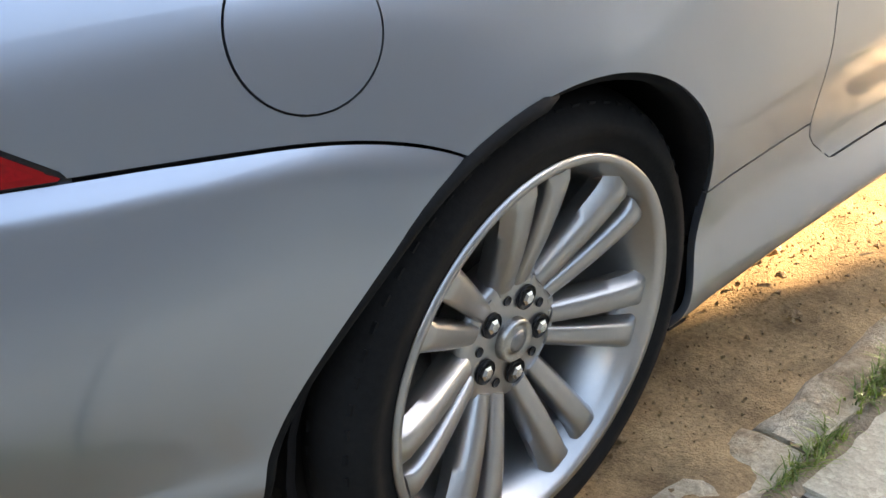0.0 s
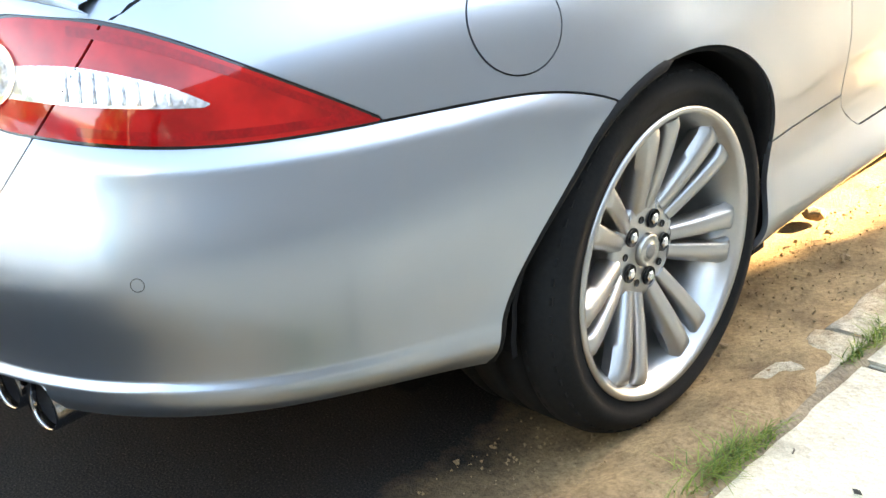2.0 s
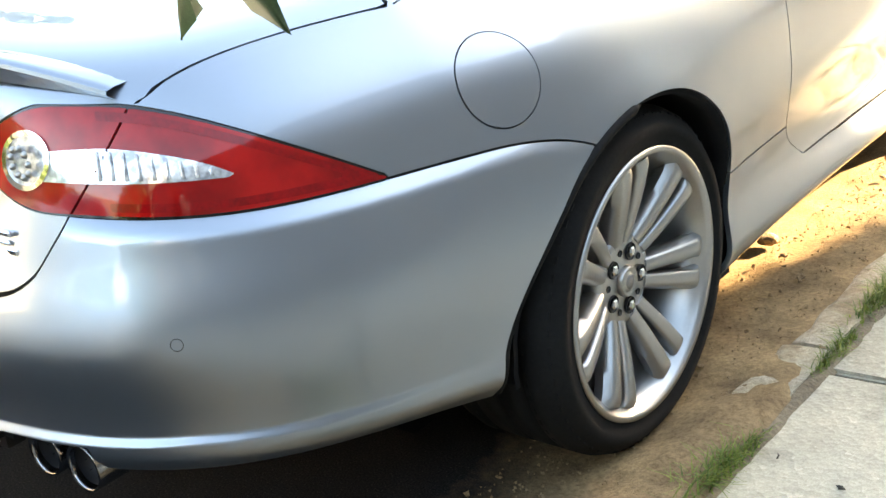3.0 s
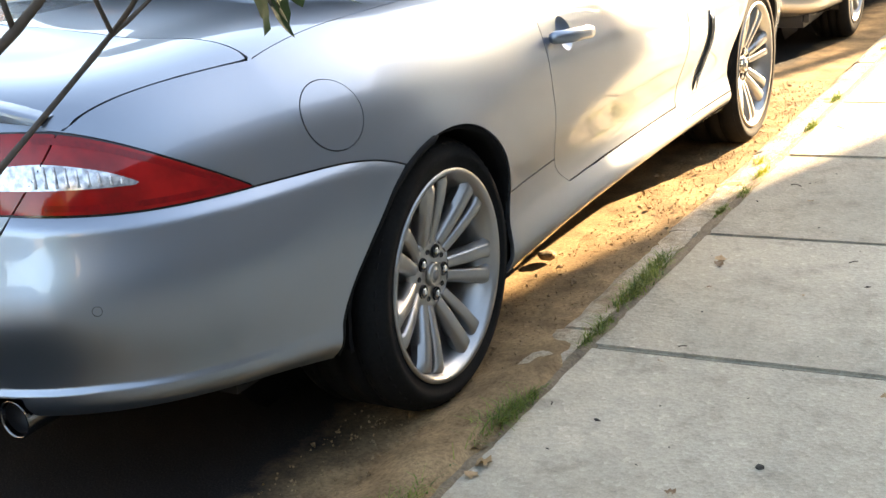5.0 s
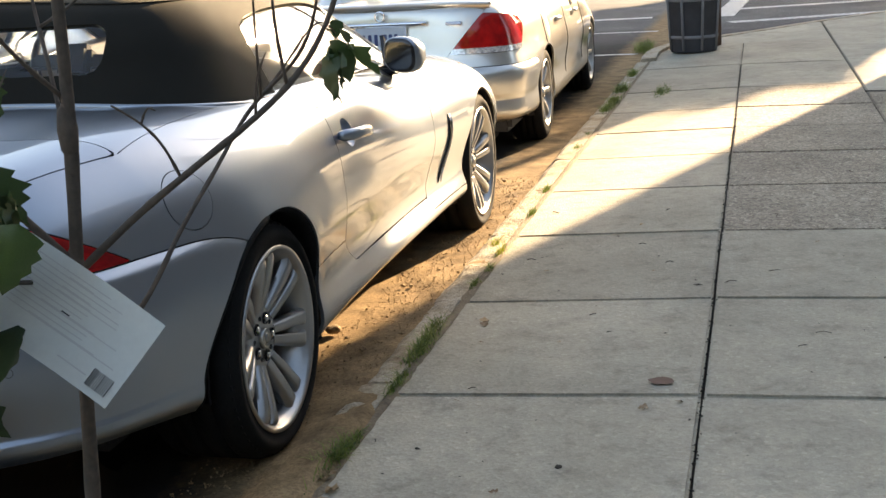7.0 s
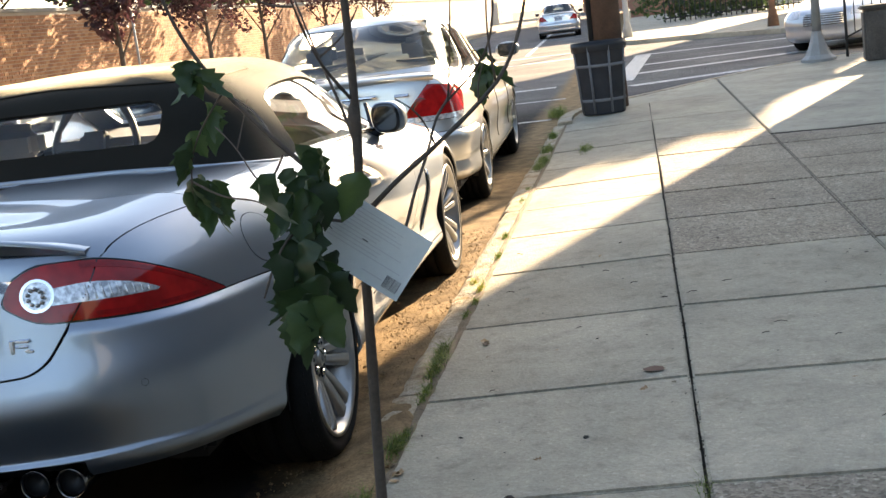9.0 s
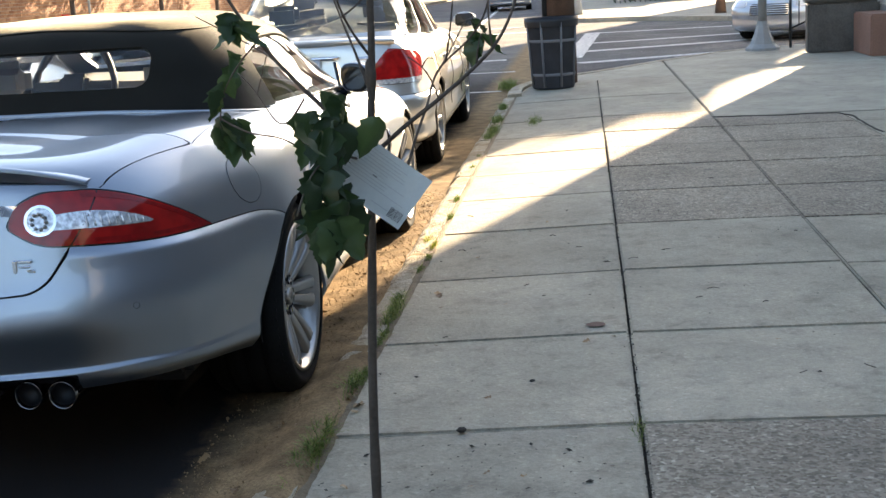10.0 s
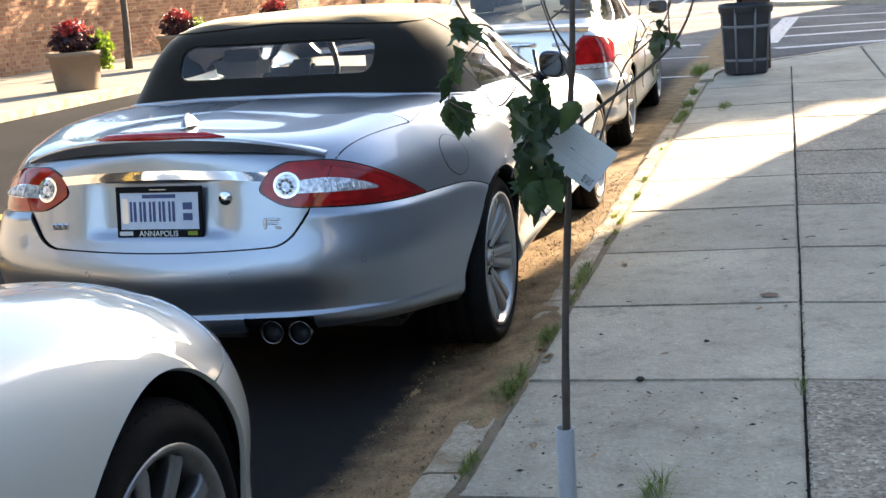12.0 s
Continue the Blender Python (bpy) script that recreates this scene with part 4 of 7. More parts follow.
def roadster():
    car = thing("convertible_car", "silver two-door convertible with a black fabric roof, parked at the kerb", "car")
    S = ROADSTER
    a_arch0, a_door0 = S.a_of(0.0), S.a_of(0.66)
    front = arch_clear(2.752, 0.363)
    rear = lambda p, a, v: np.hypot(p[..., 1] + 0.008, p[..., 2] - 0.336) - 0.370 + np.where(p[..., 1] > 0, 0.030 * ease((0.50 - p[..., 2]) / 0.2), -0.042 * ease((0.62 - p[..., 2]) / 0.36))
    inner = part("inner_body", panel(S, (-S.length, S.length), (0.35, 6.0), (240, 26), [lambda p, a, v: rear(p, a, v) - 0.02, lambda p, a, v: front(p, a, v) - 0.02],
                                     push=lambda p, a, v: -0.05 + 0 * p[..., 0], lip=0), "black", car)
    # rear bumper, wrapped round both corners
    notch = lambda p, a, v: np.maximum(p[..., 2] - 0.368, np.abs(np.abs(p[..., 0]) - 0.405) - 0.118)
    heel = lambda p, a, v: np.where(p[..., 1] > -0.62, p[..., 2] - 0.262 - 0.75 * (p[..., 1] + 0.433), 1.0)
    bumper = part("rear_bumper", panel(S, (-1.62, 1.62), (0, 5.2), (210, 90), [
        lambda p, a, v: SEAM(np.abs(a)) - GAP - p[..., 2], lambda p, a, v: -lid_field(p, a, v) - GAP, rear, notch, heel], push=bumper_push), "silver", car)
    for x in (-0.674, -0.268, 0.268, 0.674):
        a = float(np.interp(abs(x), S.plan(S.line[:1400])[:, 0], S.line[:1400])) * (1 if x > 0 else -1)
        skin = lambda a, v: S.at(np.array([a]), np.array([v]), bumper_push(S.at(np.array([a]), np.array([v])), np.array([a]), np.array([v])))[0]
        v = 3.05
        c = skin(a, v)
        n = np.cross(skin(a + 0.01, v) - skin(a - 0.01, v), skin(a, v + 0.05) - skin(a, v - 0.05))
        c = c - n / np.linalg.norm(n) * 0.0054
        m = Matrix.Translation(c) @ Vector(n).to_track_quat("Z", "Y").to_matrix().to_4x4()
        part("sensor_ring", lathe([(0.0098, -0.004), (0.0098, 0.0060), (0.0095, 0.0062), (0.0086, 0.0050)], 28), "black", bumper, m=m)
        part("parking_sensor", lathe([(0.0, 0.0060), (0.0084, 0.0060), (0.0087, -0.004)], 28, smooth=False), "silver", bumper, m=m)
    # boot lid
    lid = part("boot_lid", panel(S, (-1.4, 1.4), (3.3, 8), (150, 60), [
        lambda p, a, v: lid_field(p, a, v) - GAP, lambda p, a, v: -lamp_field(p, a, v) - GAP], push=plate_recess), "silver", car)
    # quarter panels, doors, front wings
    fuel_c = np.array([0.868, -0.328, 0.806])
    fuel = lambda p: np.linalg.norm(p - fuel_c, axis=-1) - 0.081
    door_y = curve_of([0.15, 0.30, 0.36, 0.40, 0.46, 0.535, 0.72, 0.87, 1.0], [0.86, 0.84, 0.79, 0.725, 0.68, 0.652, 0.617, 0.64, 0.70])
    behind = lambda p, a, v: door_y(p[..., 2]) - p[..., 1]
    quarter = panel(S, (0.35, 2.75), (0.6, 6.9), (150, 90), [
        lambda p, a, v: -lid_field(p, a, v) - GAP, lambda p, a, v: -lamp_field(p, a, v) - GAP,
        lambda p, a, v: np.maximum(p[..., 2] - SEAM(a) - GAP, np.where(p[..., 1] > 0.2, 1.0, -1.0)), rear,
        lambda p, a, v: behind(p, a, v) - GAP, lambda p, a, v: fuel(p) - 0.0013,
        lambda p, a, v: np.where(p[..., 1] > 0.25, p[..., 2] - 0.449, 1.0) - GAP,
        lambda p, a, v: np.where(p[..., 1] < -0.413, 9.0, p[..., 0] - 0.7345)], push=lambda p, a, v: arch_flare(p))
    q2 = mirrored(quarter)
    wing = part("quarter_panel", quarter, "silver", car)
    part("quarter_panel", q2, "silver", car)
    flap = part("fuel_flap", panel(S, (1.15, 1.55), (3.5, 6), (44, 44), [lambda p, a, v: -fuel(p) - 0.0013], push=lambda p, a, v: 0.001 + 0 * p[..., 0]), "silver", wing)
    door = panel(S, (2.2, 4.1), (1.4, 6.2), (110, 60), [
        lambda p, a, v: -behind(p, a, v) - GAP, lambda p, a, v: 1.84 + 0.10 * (p[..., 2] - 0.5) - p[..., 1],
        lambda p, a, v: p[..., 2] - 0.353, lambda p, a, v: np.hypot(p[..., 1] - 0.772, p[..., 2] - 0.796) - 0.0475], lip=0.008)
    d2 = mirrored(door)
    doors = [part("door", door, "silver", car), part("door", d2, "silver", car)]
    wing_cut = [front, lambda p, a, v: p[..., 1] - 1.847 - 0.10 * (p[..., 2] - 0.5), lambda p, a, v: p[..., 2] - 0.30, lambda p, a, v: 3.2 - p[..., 1]]
    fw = panel(S, (S.a_of(1.78), S.a_of(3.25)), (1.2, 6.6), (90, 56), wing_cut, push=lambda p, a, v: arch_flare(p))
    fw2 = mirrored(fw)
    wings = [part("front_wing", fw, "silver", car), part("front_wing", fw2, "silver", car)]
    sill = panel(S, (S.a_of(0.2), S.a_of(2.55)), (0, 3), (130, 30), [
        rear, front, lambda p, a, v: np.where(p[..., 1] < 1.0, 0.449, np.where(p[..., 1] > 1.84, 0.297, 0.349)) - GAP - p[..., 2],
        lambda p, a, v: np.maximum(door_y(p[..., 2]) - p[..., 1] - GAP, 0.349 - p[..., 2])], push=lambda p, a, v: arch_flare(p))
    s2 = mirrored(sill)
    part("side_sill", sill, "silver", car)
    part("side_sill", s2, "silver", car)
    nose = panel(S, (S.a_of(3.0), S.length), (0, 6.6), (60, 40), [front, lambda p, a, v: np.maximum(p[..., 1] - 3.205, 0.295 - p[..., 2])], lip=0)
    n2 = mirrored(nose)
    part("front_bumper", join(nose, n2), "silver", car)
    bonnet = panel(S, (S.a_of(2.2), S.length), (6.55, 8), (60, 16), [lambda p, a, v: p[..., 1] - 2.3], lip=0)
    b2 = mirrored(bonnet)
    part("bonnet", join(bonnet, b2), "silver", car)
    # cover behind the roof, closing the deck
    deck = panel(S, (0.9, S.a_of(2.35)), (5.9, 8), (80, 30), [
        lambda p, a, v: p[..., 1] + 0.411, lambda p, a, v: np.where(p[..., 1] < 0.27, 0.7325, 0.722) - p[..., 0], lambda p, a, v: 0.34 - p[..., 1]])
    k2 = mirrored(deck)
    part("roof_cover", join(deck, k2), "silver", car)
    # door handles, side vents, mirrors
    for s, d, w in ((1, doors[0], wings[0]), (-1, doors[1], wings[1])):
        cup = lathe([(0.0, -0.026), (0.018, -0.024), (0.034, -0.016), (0.044, -0.005), (0.0482, 0.0005)], 32, "x")
        for q in cup.verts:
            line = S.at(np.full(60, S.a_of(0.772 + q.co.y)), np.linspace(2, 6, 60))
            q.co.x = s * (q.co.x + float(np.interp(0.796 + q.co.z, line[:, 2], line[:, 0])))
        part("handle_cup", cup, "silver", d, m=Matrix.Translation((0, 0.772, 0.796)))
        bar = tube(smooth_path([(s * 0.935, 0.655, 0.800), (s * 0.972, 0.70, 0.800), (s * 0.982, 0.775, 0.797), (s * 0.974, 0.85, 0.790), (s * 0.94, 0.89, 0.786)], 4), [0.010] + [0.016] * 15 + [0.010], 12)
        for q in bar.verts:
            q.co.z = 0.795 + (q.co.z - 0.795) * 1.2
        part("handle", bar, "silver", d, "satin silver pull handle")
        vent = []
        for t in np.linspace(0, 1, 9):
            z, y = 0.375 + 0.29 * t, 2.02 + 0.075 * (1 - (1 - t) ** 2)
            a = S.a_of(y)
            v = float(np.interp(z, S.at(np.full(60, a), np.linspace(1, 5, 60))[:, 2], np.linspace(1, 5, 60)))
            c = S.at(np.array([a]), np.array([v]), 0.0)[0]
            vent.append((s * c[0], c[1], c[2]))
        part("side_vent", tube(vent, [0.003, 0.008, 0.010, 0.011, 0.011, 0.011, 0.010, 0.009, 0.005], 8), "gloss_black", w, "black slot behind the front wheel")
        part("vent_blade", tube([(x + s * 0.008, y + 0.018, z) for x, y, z in vent], [0.002, 0.005, 0.006, 0.006, 0.006, 0.006, 0.006, 0.005, 0.002], 8), "chrome", w)
        stalk = tube([(s * 0.76, 1.74, 0.895), (s * 0.81, 1.70, 0.903), (s * 0.855, 1.672, 0.918), (s * 0.885, 1.66, 0.945)], [0.034, 0.030, 0.028, 0.024], 10)
        mir = part("door_mirror", stalk, "gloss_black", d, "silver door mirror with a black back")
        shell_rows = ((1.600, 0.884, 0.968, 0.060, 0.064), (1.606, 0.886, 0.968, 0.068, 0.070), (1.650, 0.893, 0.967, 0.073, 0.071), (1.700, 0.899, 0.965, 0.065, 0.061), (1.745, 0.899, 0.962, 0.048, 0.044), (1.770, 0.896, 0.960, 0.022, 0.020))
        part("mirror_shell", pod(shell_rows, s), "silver", mir)
        part("mirror_back", pod(((1.604, 0.884, 0.968, 0.064, 0.067), (1.596, 0.884, 0.968, 0.061, 0.064), (1.594, 0.884, 0.968, 0.050, 0.053)), s), "gloss_black", mir)
        tri = slab_mesh([(1.70, 0.93), (1.90, 0.925), (1.795, 1.035)], -0.008, 0.008, 0)
        for q in tri.verts:
            q.co = Vector((s * (0.792 - 0.35 * (q.co.y - 0.93)) + q.co.z, q.co.x, q.co.y))
        part("window_corner", tri, "gloss_black", d)
    # tail lamps
    for s in (1, -1):
        lo, hi = (0.39, 1.10) if s > 0 else (-1.10, -0.39)
        seam_a = lambda p: 0.57 + (p[..., 2] - 0.725) * 0.90
        outer = part("tail_lamp", panel(S, (lo, hi), (3.7, 6.6), (72, 40), [lambda p, a, v: lamp_field(p, a, v) - 0.003, lambda p, a, v: np.abs(a) - seam_a(p) - 0.0025], push=lambda p, a, v: 0.004 + 0 * p[..., 0], lip=0.02), "red", car, "red wraparound tail lamp with a clear middle")
        part("lid_lamp", panel(S, (lo, hi), (3.7, 6.6), (72, 40), [lambda p, a, v: lamp_field(p, a, v) - 0.003, lambda p, a, v: seam_a(p) - np.abs(a) - 0.0025], push=lambda p, a, v: 0.004 + 0 * p[..., 0], lip=0.02), "red", outer)
        part("lamp_surround", panel(S, (lo, hi), (3.7, 6.6), (72, 40), [lambda p, a, v: lamp_field(p, a, v) + 0.005], push=lambda p, a, v: -0.004 + 0 * p[..., 0], lip=0), "gloss_black", outer)
        clear_hi = curve_of([0.40, 0.56, 0.64, 0.74, 0.80, 0.84], [0.815, 0.815, 0.817, 0.802, 0.783, 0.763])
        clear_lo = curve_of([0.40, 0.56, 0.66, 0.84], [0.773, 0.772, 0.769, 0.762])
        band = lambda p, a, v: np.minimum(clear_hi(np.abs(a)) - p[..., 2], p[..., 2] - clear_lo(np.abs(a)))
        disc_c = S.at(np.array([s * 0.505]), np.array([5.0]))[0]
        disc = lambda p: 0.0415 - np.linalg.norm((p - disc_c) * np.array([1, 1, 1.0]), axis=-1)
        both = lambda p, a, v: np.maximum(np.where((np.abs(a) > 0.50) & (np.abs(a) < 0.845), band(p, a, v), -1.0), disc(p))
        part("clear_lens", panel(S, (lo, hi), (3.9, 6.0), (90, 44), [both, lambda p, a, v: np.abs(np.abs(a) - seam_a(p)) - 0.0025], push=lambda p, a, v: 0.0062 + 0 * p[..., 0], lip=0.004), "clear", outer, "clear ribbed reversing lens")
        ring = lambda p, a, v: 0.004 - np.abs(disc(p) - 0.001)
        part("lens_ring", panel(S, (lo, hi), (3.9, 6.0), (120, 60), [ring], push=lambda p, a, v: 0.0085 + 0 * p[..., 0], lip=0.004), "chrome", outer)
        for i in range(9):
            a = s * (0.632 + 0.021 * i)
            z0, z1 = float(clear_lo(np.array([abs(a)]))[0]) + 0.004, float(clear_hi(np.array([abs(a)]))[0]) - 0.004
            vs = np.interp([z0, z1], S.at(np.full(80, a), np.linspace(3.9, 6, 80))[:, 2], np.linspace(3.9, 6, 80))
            pts = S.at(np.full(5, a), np.linspace(*vs, 5), 0.0075)
            part("lens_rib", tube([tuple(q) for q in pts], 0.0032, 6), "clear", outer)
        for i in range(9):
            t = 2 * math.pi * i / 9
            c = Vector(disc_c) + Vector((0.0, -0.010, 0.0)) + Vector((0.022 * math.cos(t) * 0.95, -0.003, 0.022 * math.sin(t)))
            part("lens_bead", lathe([(0.0, 0.006), (0.004, 0.005), (0.0062, 0.0)], 10), "steel", outer, m=Matrix.Translation(c) @ Matrix.Rotation(radians(90), 4, "X"))
        rim = lambda p, a, v: np.minimum(np.minimum(lamp_field(p, a, v) - 0.009, 0.021 - lamp_field(p, a, v)), np.abs(a) - 0.64)
        part("lamp_curve", panel(S, (lo, hi), (3.7, 6.4), (110, 70), [rim], push=lambda p, a, v: 0.0050 + 0 * p[..., 0], lip=0.003), "deep_red", outer)
    # chrome strip, plate, badges, lock
    strip = lambda p, a, v: np.minimum(0.015 - np.abs(p[..., 2] - 0.848 + 0.02 * (np.abs(p[..., 0]) / 0.4) ** 2), np.maximum(0.39 - np.abs(p[..., 0]), 0))
    part("chrome_strip", panel(S, (-0.5, 0.5), (4.4, 6.0), (60, 40), [strip], push=lambda p, a, v: 0.006 + 0.10 * (p[..., 2] - 0.866), lip=0.010), "chrome", lid, "polished chrome strip above the plate")
    pz, py, tilt = 0.728, -0.975, radians(90 - 7)
    pm = Matrix.Translation((0, py, pz)) @ Matrix.Rotation(tilt, 4, "X")
    plate = part("licence_plate", box(-0.152, 0.152, -0.076, 0.076, -0.004, 0.002, 0.002, 1), "plate_white", car, "pale blue licence plate in a black frame", m=pm)
    fr = join(box(-0.160, 0.160, 0.064, 0.085, -0.004, 0.006, 0.002, 1), box(-0.160, 0.160, -0.087, -0.060, -0.004, 0.006, 0.002, 1), box(-0.160, -0.146, -0.06, 0.064, -0.004, 0.006, 0.002, 1), box(0.146, 0.160, -0.06, 0.064, -0.004, 0.006, 0.002, 1))
    part("plate_frame", fr, "liner", plate)
    for x in (-0.098, -0.062, -0.026, 0.010, 0.046):
        for dx, w in ((-0.008, 0.004), (0.007, 0.005)):
            part("plate_bar", box(x + dx - w, x + dx + w, -0.034, 0.034, 0.002, 0.0032), "plate_blue", plate)
    for z in (-0.018, 0.018):
        part("plate_bar", box(0.088, 0.122, z - 0.012, z + 0.012, 0.002, 0.0032), "plate_blue", plate)
    part("plate_bar", box(-0.062, 0.062, 0.045, 0.058, 0.002, 0.0032), "plate_blue", plate)
    part("frame_words", words("ANNAPOLIS", 0.027, 0.0008), "paper", plate, "white word on the plate frame", m=Matrix.Translation((-0.004, -0.083, 0.0066)))
    part("frame_bar", box(-0.150, -0.100, -0.080, -0.066, 0.006, 0.0070), "pale_ink", plate)
    part("frame_bar", box(0.105, 0.140, -0.080, -0.066, 0.006, 0.0070), "lime", plate)
    part("plate_strip", box(-0.140, -0.116, -0.04, 0.045, 0.002, 0.0028), "pale_paint", plate)
    part("frame_bar", box(-0.03, 0.03, 0.072, 0.076, 0.006, 0.0072), "steel", plate)
    lock = part("lid_emblem", lathe([(0.0, -0.975), (0.012, -0.976), (0.014, -0.972), (0.022, -0.973), (0.025, -0.968), (0.0255, -0.955)], 28, "y"), "chrome", lid, "round polished emblem", m=Matrix.Translation((0.235, 0.016, 0.765)))
    badge = join(box(0.37, 0.384, -0.972, -0.955, 0.66, 0.70, 0.003, 1), box(0.384, 0.425, -0.968, -0.953, 0.69, 0.70, 0.003, 1), box(0.384, 0.420, -0.968, -0.953, 0.676, 0.684, 0.003, 1), box(0.405, 0.432, -0.966, -0.95, 0.66, 0.672, 0.003, 1))
    part("badge", badge, "chrome", lid, "small polished metal badge")
    part("badge", join(*[box(x, x + 0.018, -0.976, -0.955, 0.668, 0.69, 0.004, 1) for x in (-0.42, -0.397, -0.374)]), "chrome", lid)
    # lip spoiler and high brake lamp
    bm = bmesh.new()
    rings = []
    for i in range(41):
        x = -0.56 + 1.12 * i / 40
        u = abs(x) / 0.56
        y = -0.948 + 0.115 * u ** 2.2
        z = 0.930 - 0.048 * u ** 2.4
        h = 0.030 * (1 - u ** 3) + 0.004
        rings.append([bm.verts.new(q) for q in ((x, y + 0.11, z + 0.012), (x, y + 0.05, z + 0.016 + h * 0.35), (x, y, z + 0.010 + h), (x, y - 0.016, z + 0.006 + h), (x, y - 0.017, z + h), (x, y - 0.004, z - 0.004))])
    for a, b in zip(rings, rings[1:]):
        for i in range(5):
            bm.faces.new((a[i], a[i + 1], b[i + 1], b[i])).smooth = i < 3
    bmesh.ops.recalc_face_normals(bm, faces=bm.faces)
    sp = part("lip_spoiler", bm, "silver", lid)
    part("brake_lamp", tube([(x, -0.952 + 0.05 * (x / 0.3) ** 2, 0.976 - 0.010 * (x / 0.25) ** 2) for x in np.linspace(-0.24, 0.24, 17)], [0.003, 0.010] + [0.016] * 13 + [0.010, 0.003], 10), "red", sp, "long red high-level brake lamp")
    # fin aerial on the lid
    fin = bmesh.new()
    rings = []
    for i in range(13):
        t = i / 12
        y, h, w = -0.60 - 0.15 * t, 0.046 * math.sin(math.pi * min(1, t * 1.25 + 0.02) * 0.5) ** 1.5 * (1 if t < 0.8 else 1 - 0.5 * ((t - 0.8) / 0.2) ** 2), 0.019 * math.sin(math.pi * (0.08 + 0.87 * t)) ** 0.6
        base = float(S.at(np.array([0.0]), np.array([7.6]))[0, 2]) - 0.012
        rings.append([fin.verts.new((u * w, y + k * 0.25 * h, base + k * h)) for u, k in ((-1, 0), (-0.75, 0.35), (-0.38, 0.8), (0, 1), (0.38, 0.8), (0.75, 0.35), (1, 0))])
    for a, b in zip(rings, rings[1:]):
        for i in range(6):
            fin.faces.new((a[i], a[i + 1], b[i + 1], b[i])).smooth = True
    fin.faces.new(rings[-1])
    bmesh.ops.recalc_face_normals(fin, faces=fin.faces)
    part("fin_aerial", fin, "silver", lid, "small silver fin aerial")
    # exhausts and diffuser
    for s in (1, -1):
        for x in (0.357, 0.458):
            ex = lathe([(0.034, 0.20), (0.035, 0.03), (0.0375, 0.006), (0.0395, 0.0), (0.0415, 0.003), (0.0415, 0.02), (0.040, 0.22)], 36, "y")
            e = part("exhaust_tip", ex, "dark_chrome", car, "polished round exhaust tip", m=Matrix.Translation((s * x, -0.955, 0.302)))
            part("exhaust_bore", lathe([(0.0, 0.05), (0.0345, 0.045), (0.0355, 0.014)], 24, "y"), "black", e)
    part("diffuser", join(box(-0.285, 0.285, -0.985, -0.90, 0.285, 0.345, 0.025, 4), box(-0.53, 0.53, -0.90, -0.80, 0.30, 0.375, 0.02)), "black", car)
    part("underbody", box(-0.70, 0.70, -0.55, 3.4, 0.20, 0.32, 0.03), "black", car)
    # wheels and wells
    w = wheel(car, 0.3375, 0.259, 0.285, 7, True, dish=0.042, phase=0.056)
    w.matrix_basis = Matrix.Translation((0.803, -0.006, 0.334))
    for x, y, flip, turn in ((0.797, 2.752, 0, 23), (-0.803, 0, 1, 40), (-0.797, 2.752, 1, 70)):
        m = Matrix.Translation((x, y, 0.335)) @ (Matrix.Rotation(math.pi, 4, "Z") if flip else Matrix()) @ Matrix.Rotation(radians(turn), 4, "X")
        c = copy_thing(w, m)
        c.parent = car
    for s in (1, -1):
        for y, r in ((-0.008, 0.3715), (2.752, 0.3645)):
            liner = lathe([(r, 0.004), (r - 0.012, 0.007), (r - 0.013, 0.030), (r - 0.008, 0.045), (r + 0.022, 0.80), (r + 0.022, 0.5), (0.0, 0.49)], 72, "x")
            for q in liner.verts:
                if q.co.x < 0.1:
                    a = S.a_of(y + q.co.y)
                    vs = np.linspace(0.6, 5.5, 60)
                    edge = S.at(np.full(60, a), vs)
                    q.co.x = float(np.interp(max(q.co.z + 0.335, 0.30), edge[:, 2], edge[:, 0])) - q.co.x
                q.co.x *= s
            for f in [f for f in liner.faces if all(q.co.z < (-0.06 if q.co.y < 0 else -0.13) for q in f.verts) or all(q.co.z < 0.05 and q.co.y > 0 and abs(q.co.x) > 0.86 for q in f.verts)]:
                liner.faces.remove(f)
            part("wheel_liner", liner, "liner", car, m=Matrix.Translation((0, y, 0.335)))
        x0, x1 = sorted((s * 0.62, s * 0.918))
        # added black box blocks a gap where sunlit ground showed past the tyre
        part("splash_guard", box(x0, x1, 0.334, 0.40, 0.195, 0.36, 0.01), "liner", car)
        edge = []
        for t in np.radians(np.linspace(97, 188, 26)):
            r = 0.364 + 0.040 * float(ease((0.26 - 0.366 * math.sin(t)) / 0.34))
            y, z = -0.008 + r * math.cos(t), 0.336 + r * math.sin(t)
            a = S.a_of(y)
            line = S.at(np.full(80, a), np.linspace(0.6, 5.5, 80))
            edge.append((s * (float(np.interp(z, line[:, 2], line[:, 0])) + 0.002), y, z))
        part("arch_trim", tube(edge, [0.002] + [0.010] * 24 + [0.005], 8), "rubber", car, "black rubber edge along the rear wheel arch")
    return car


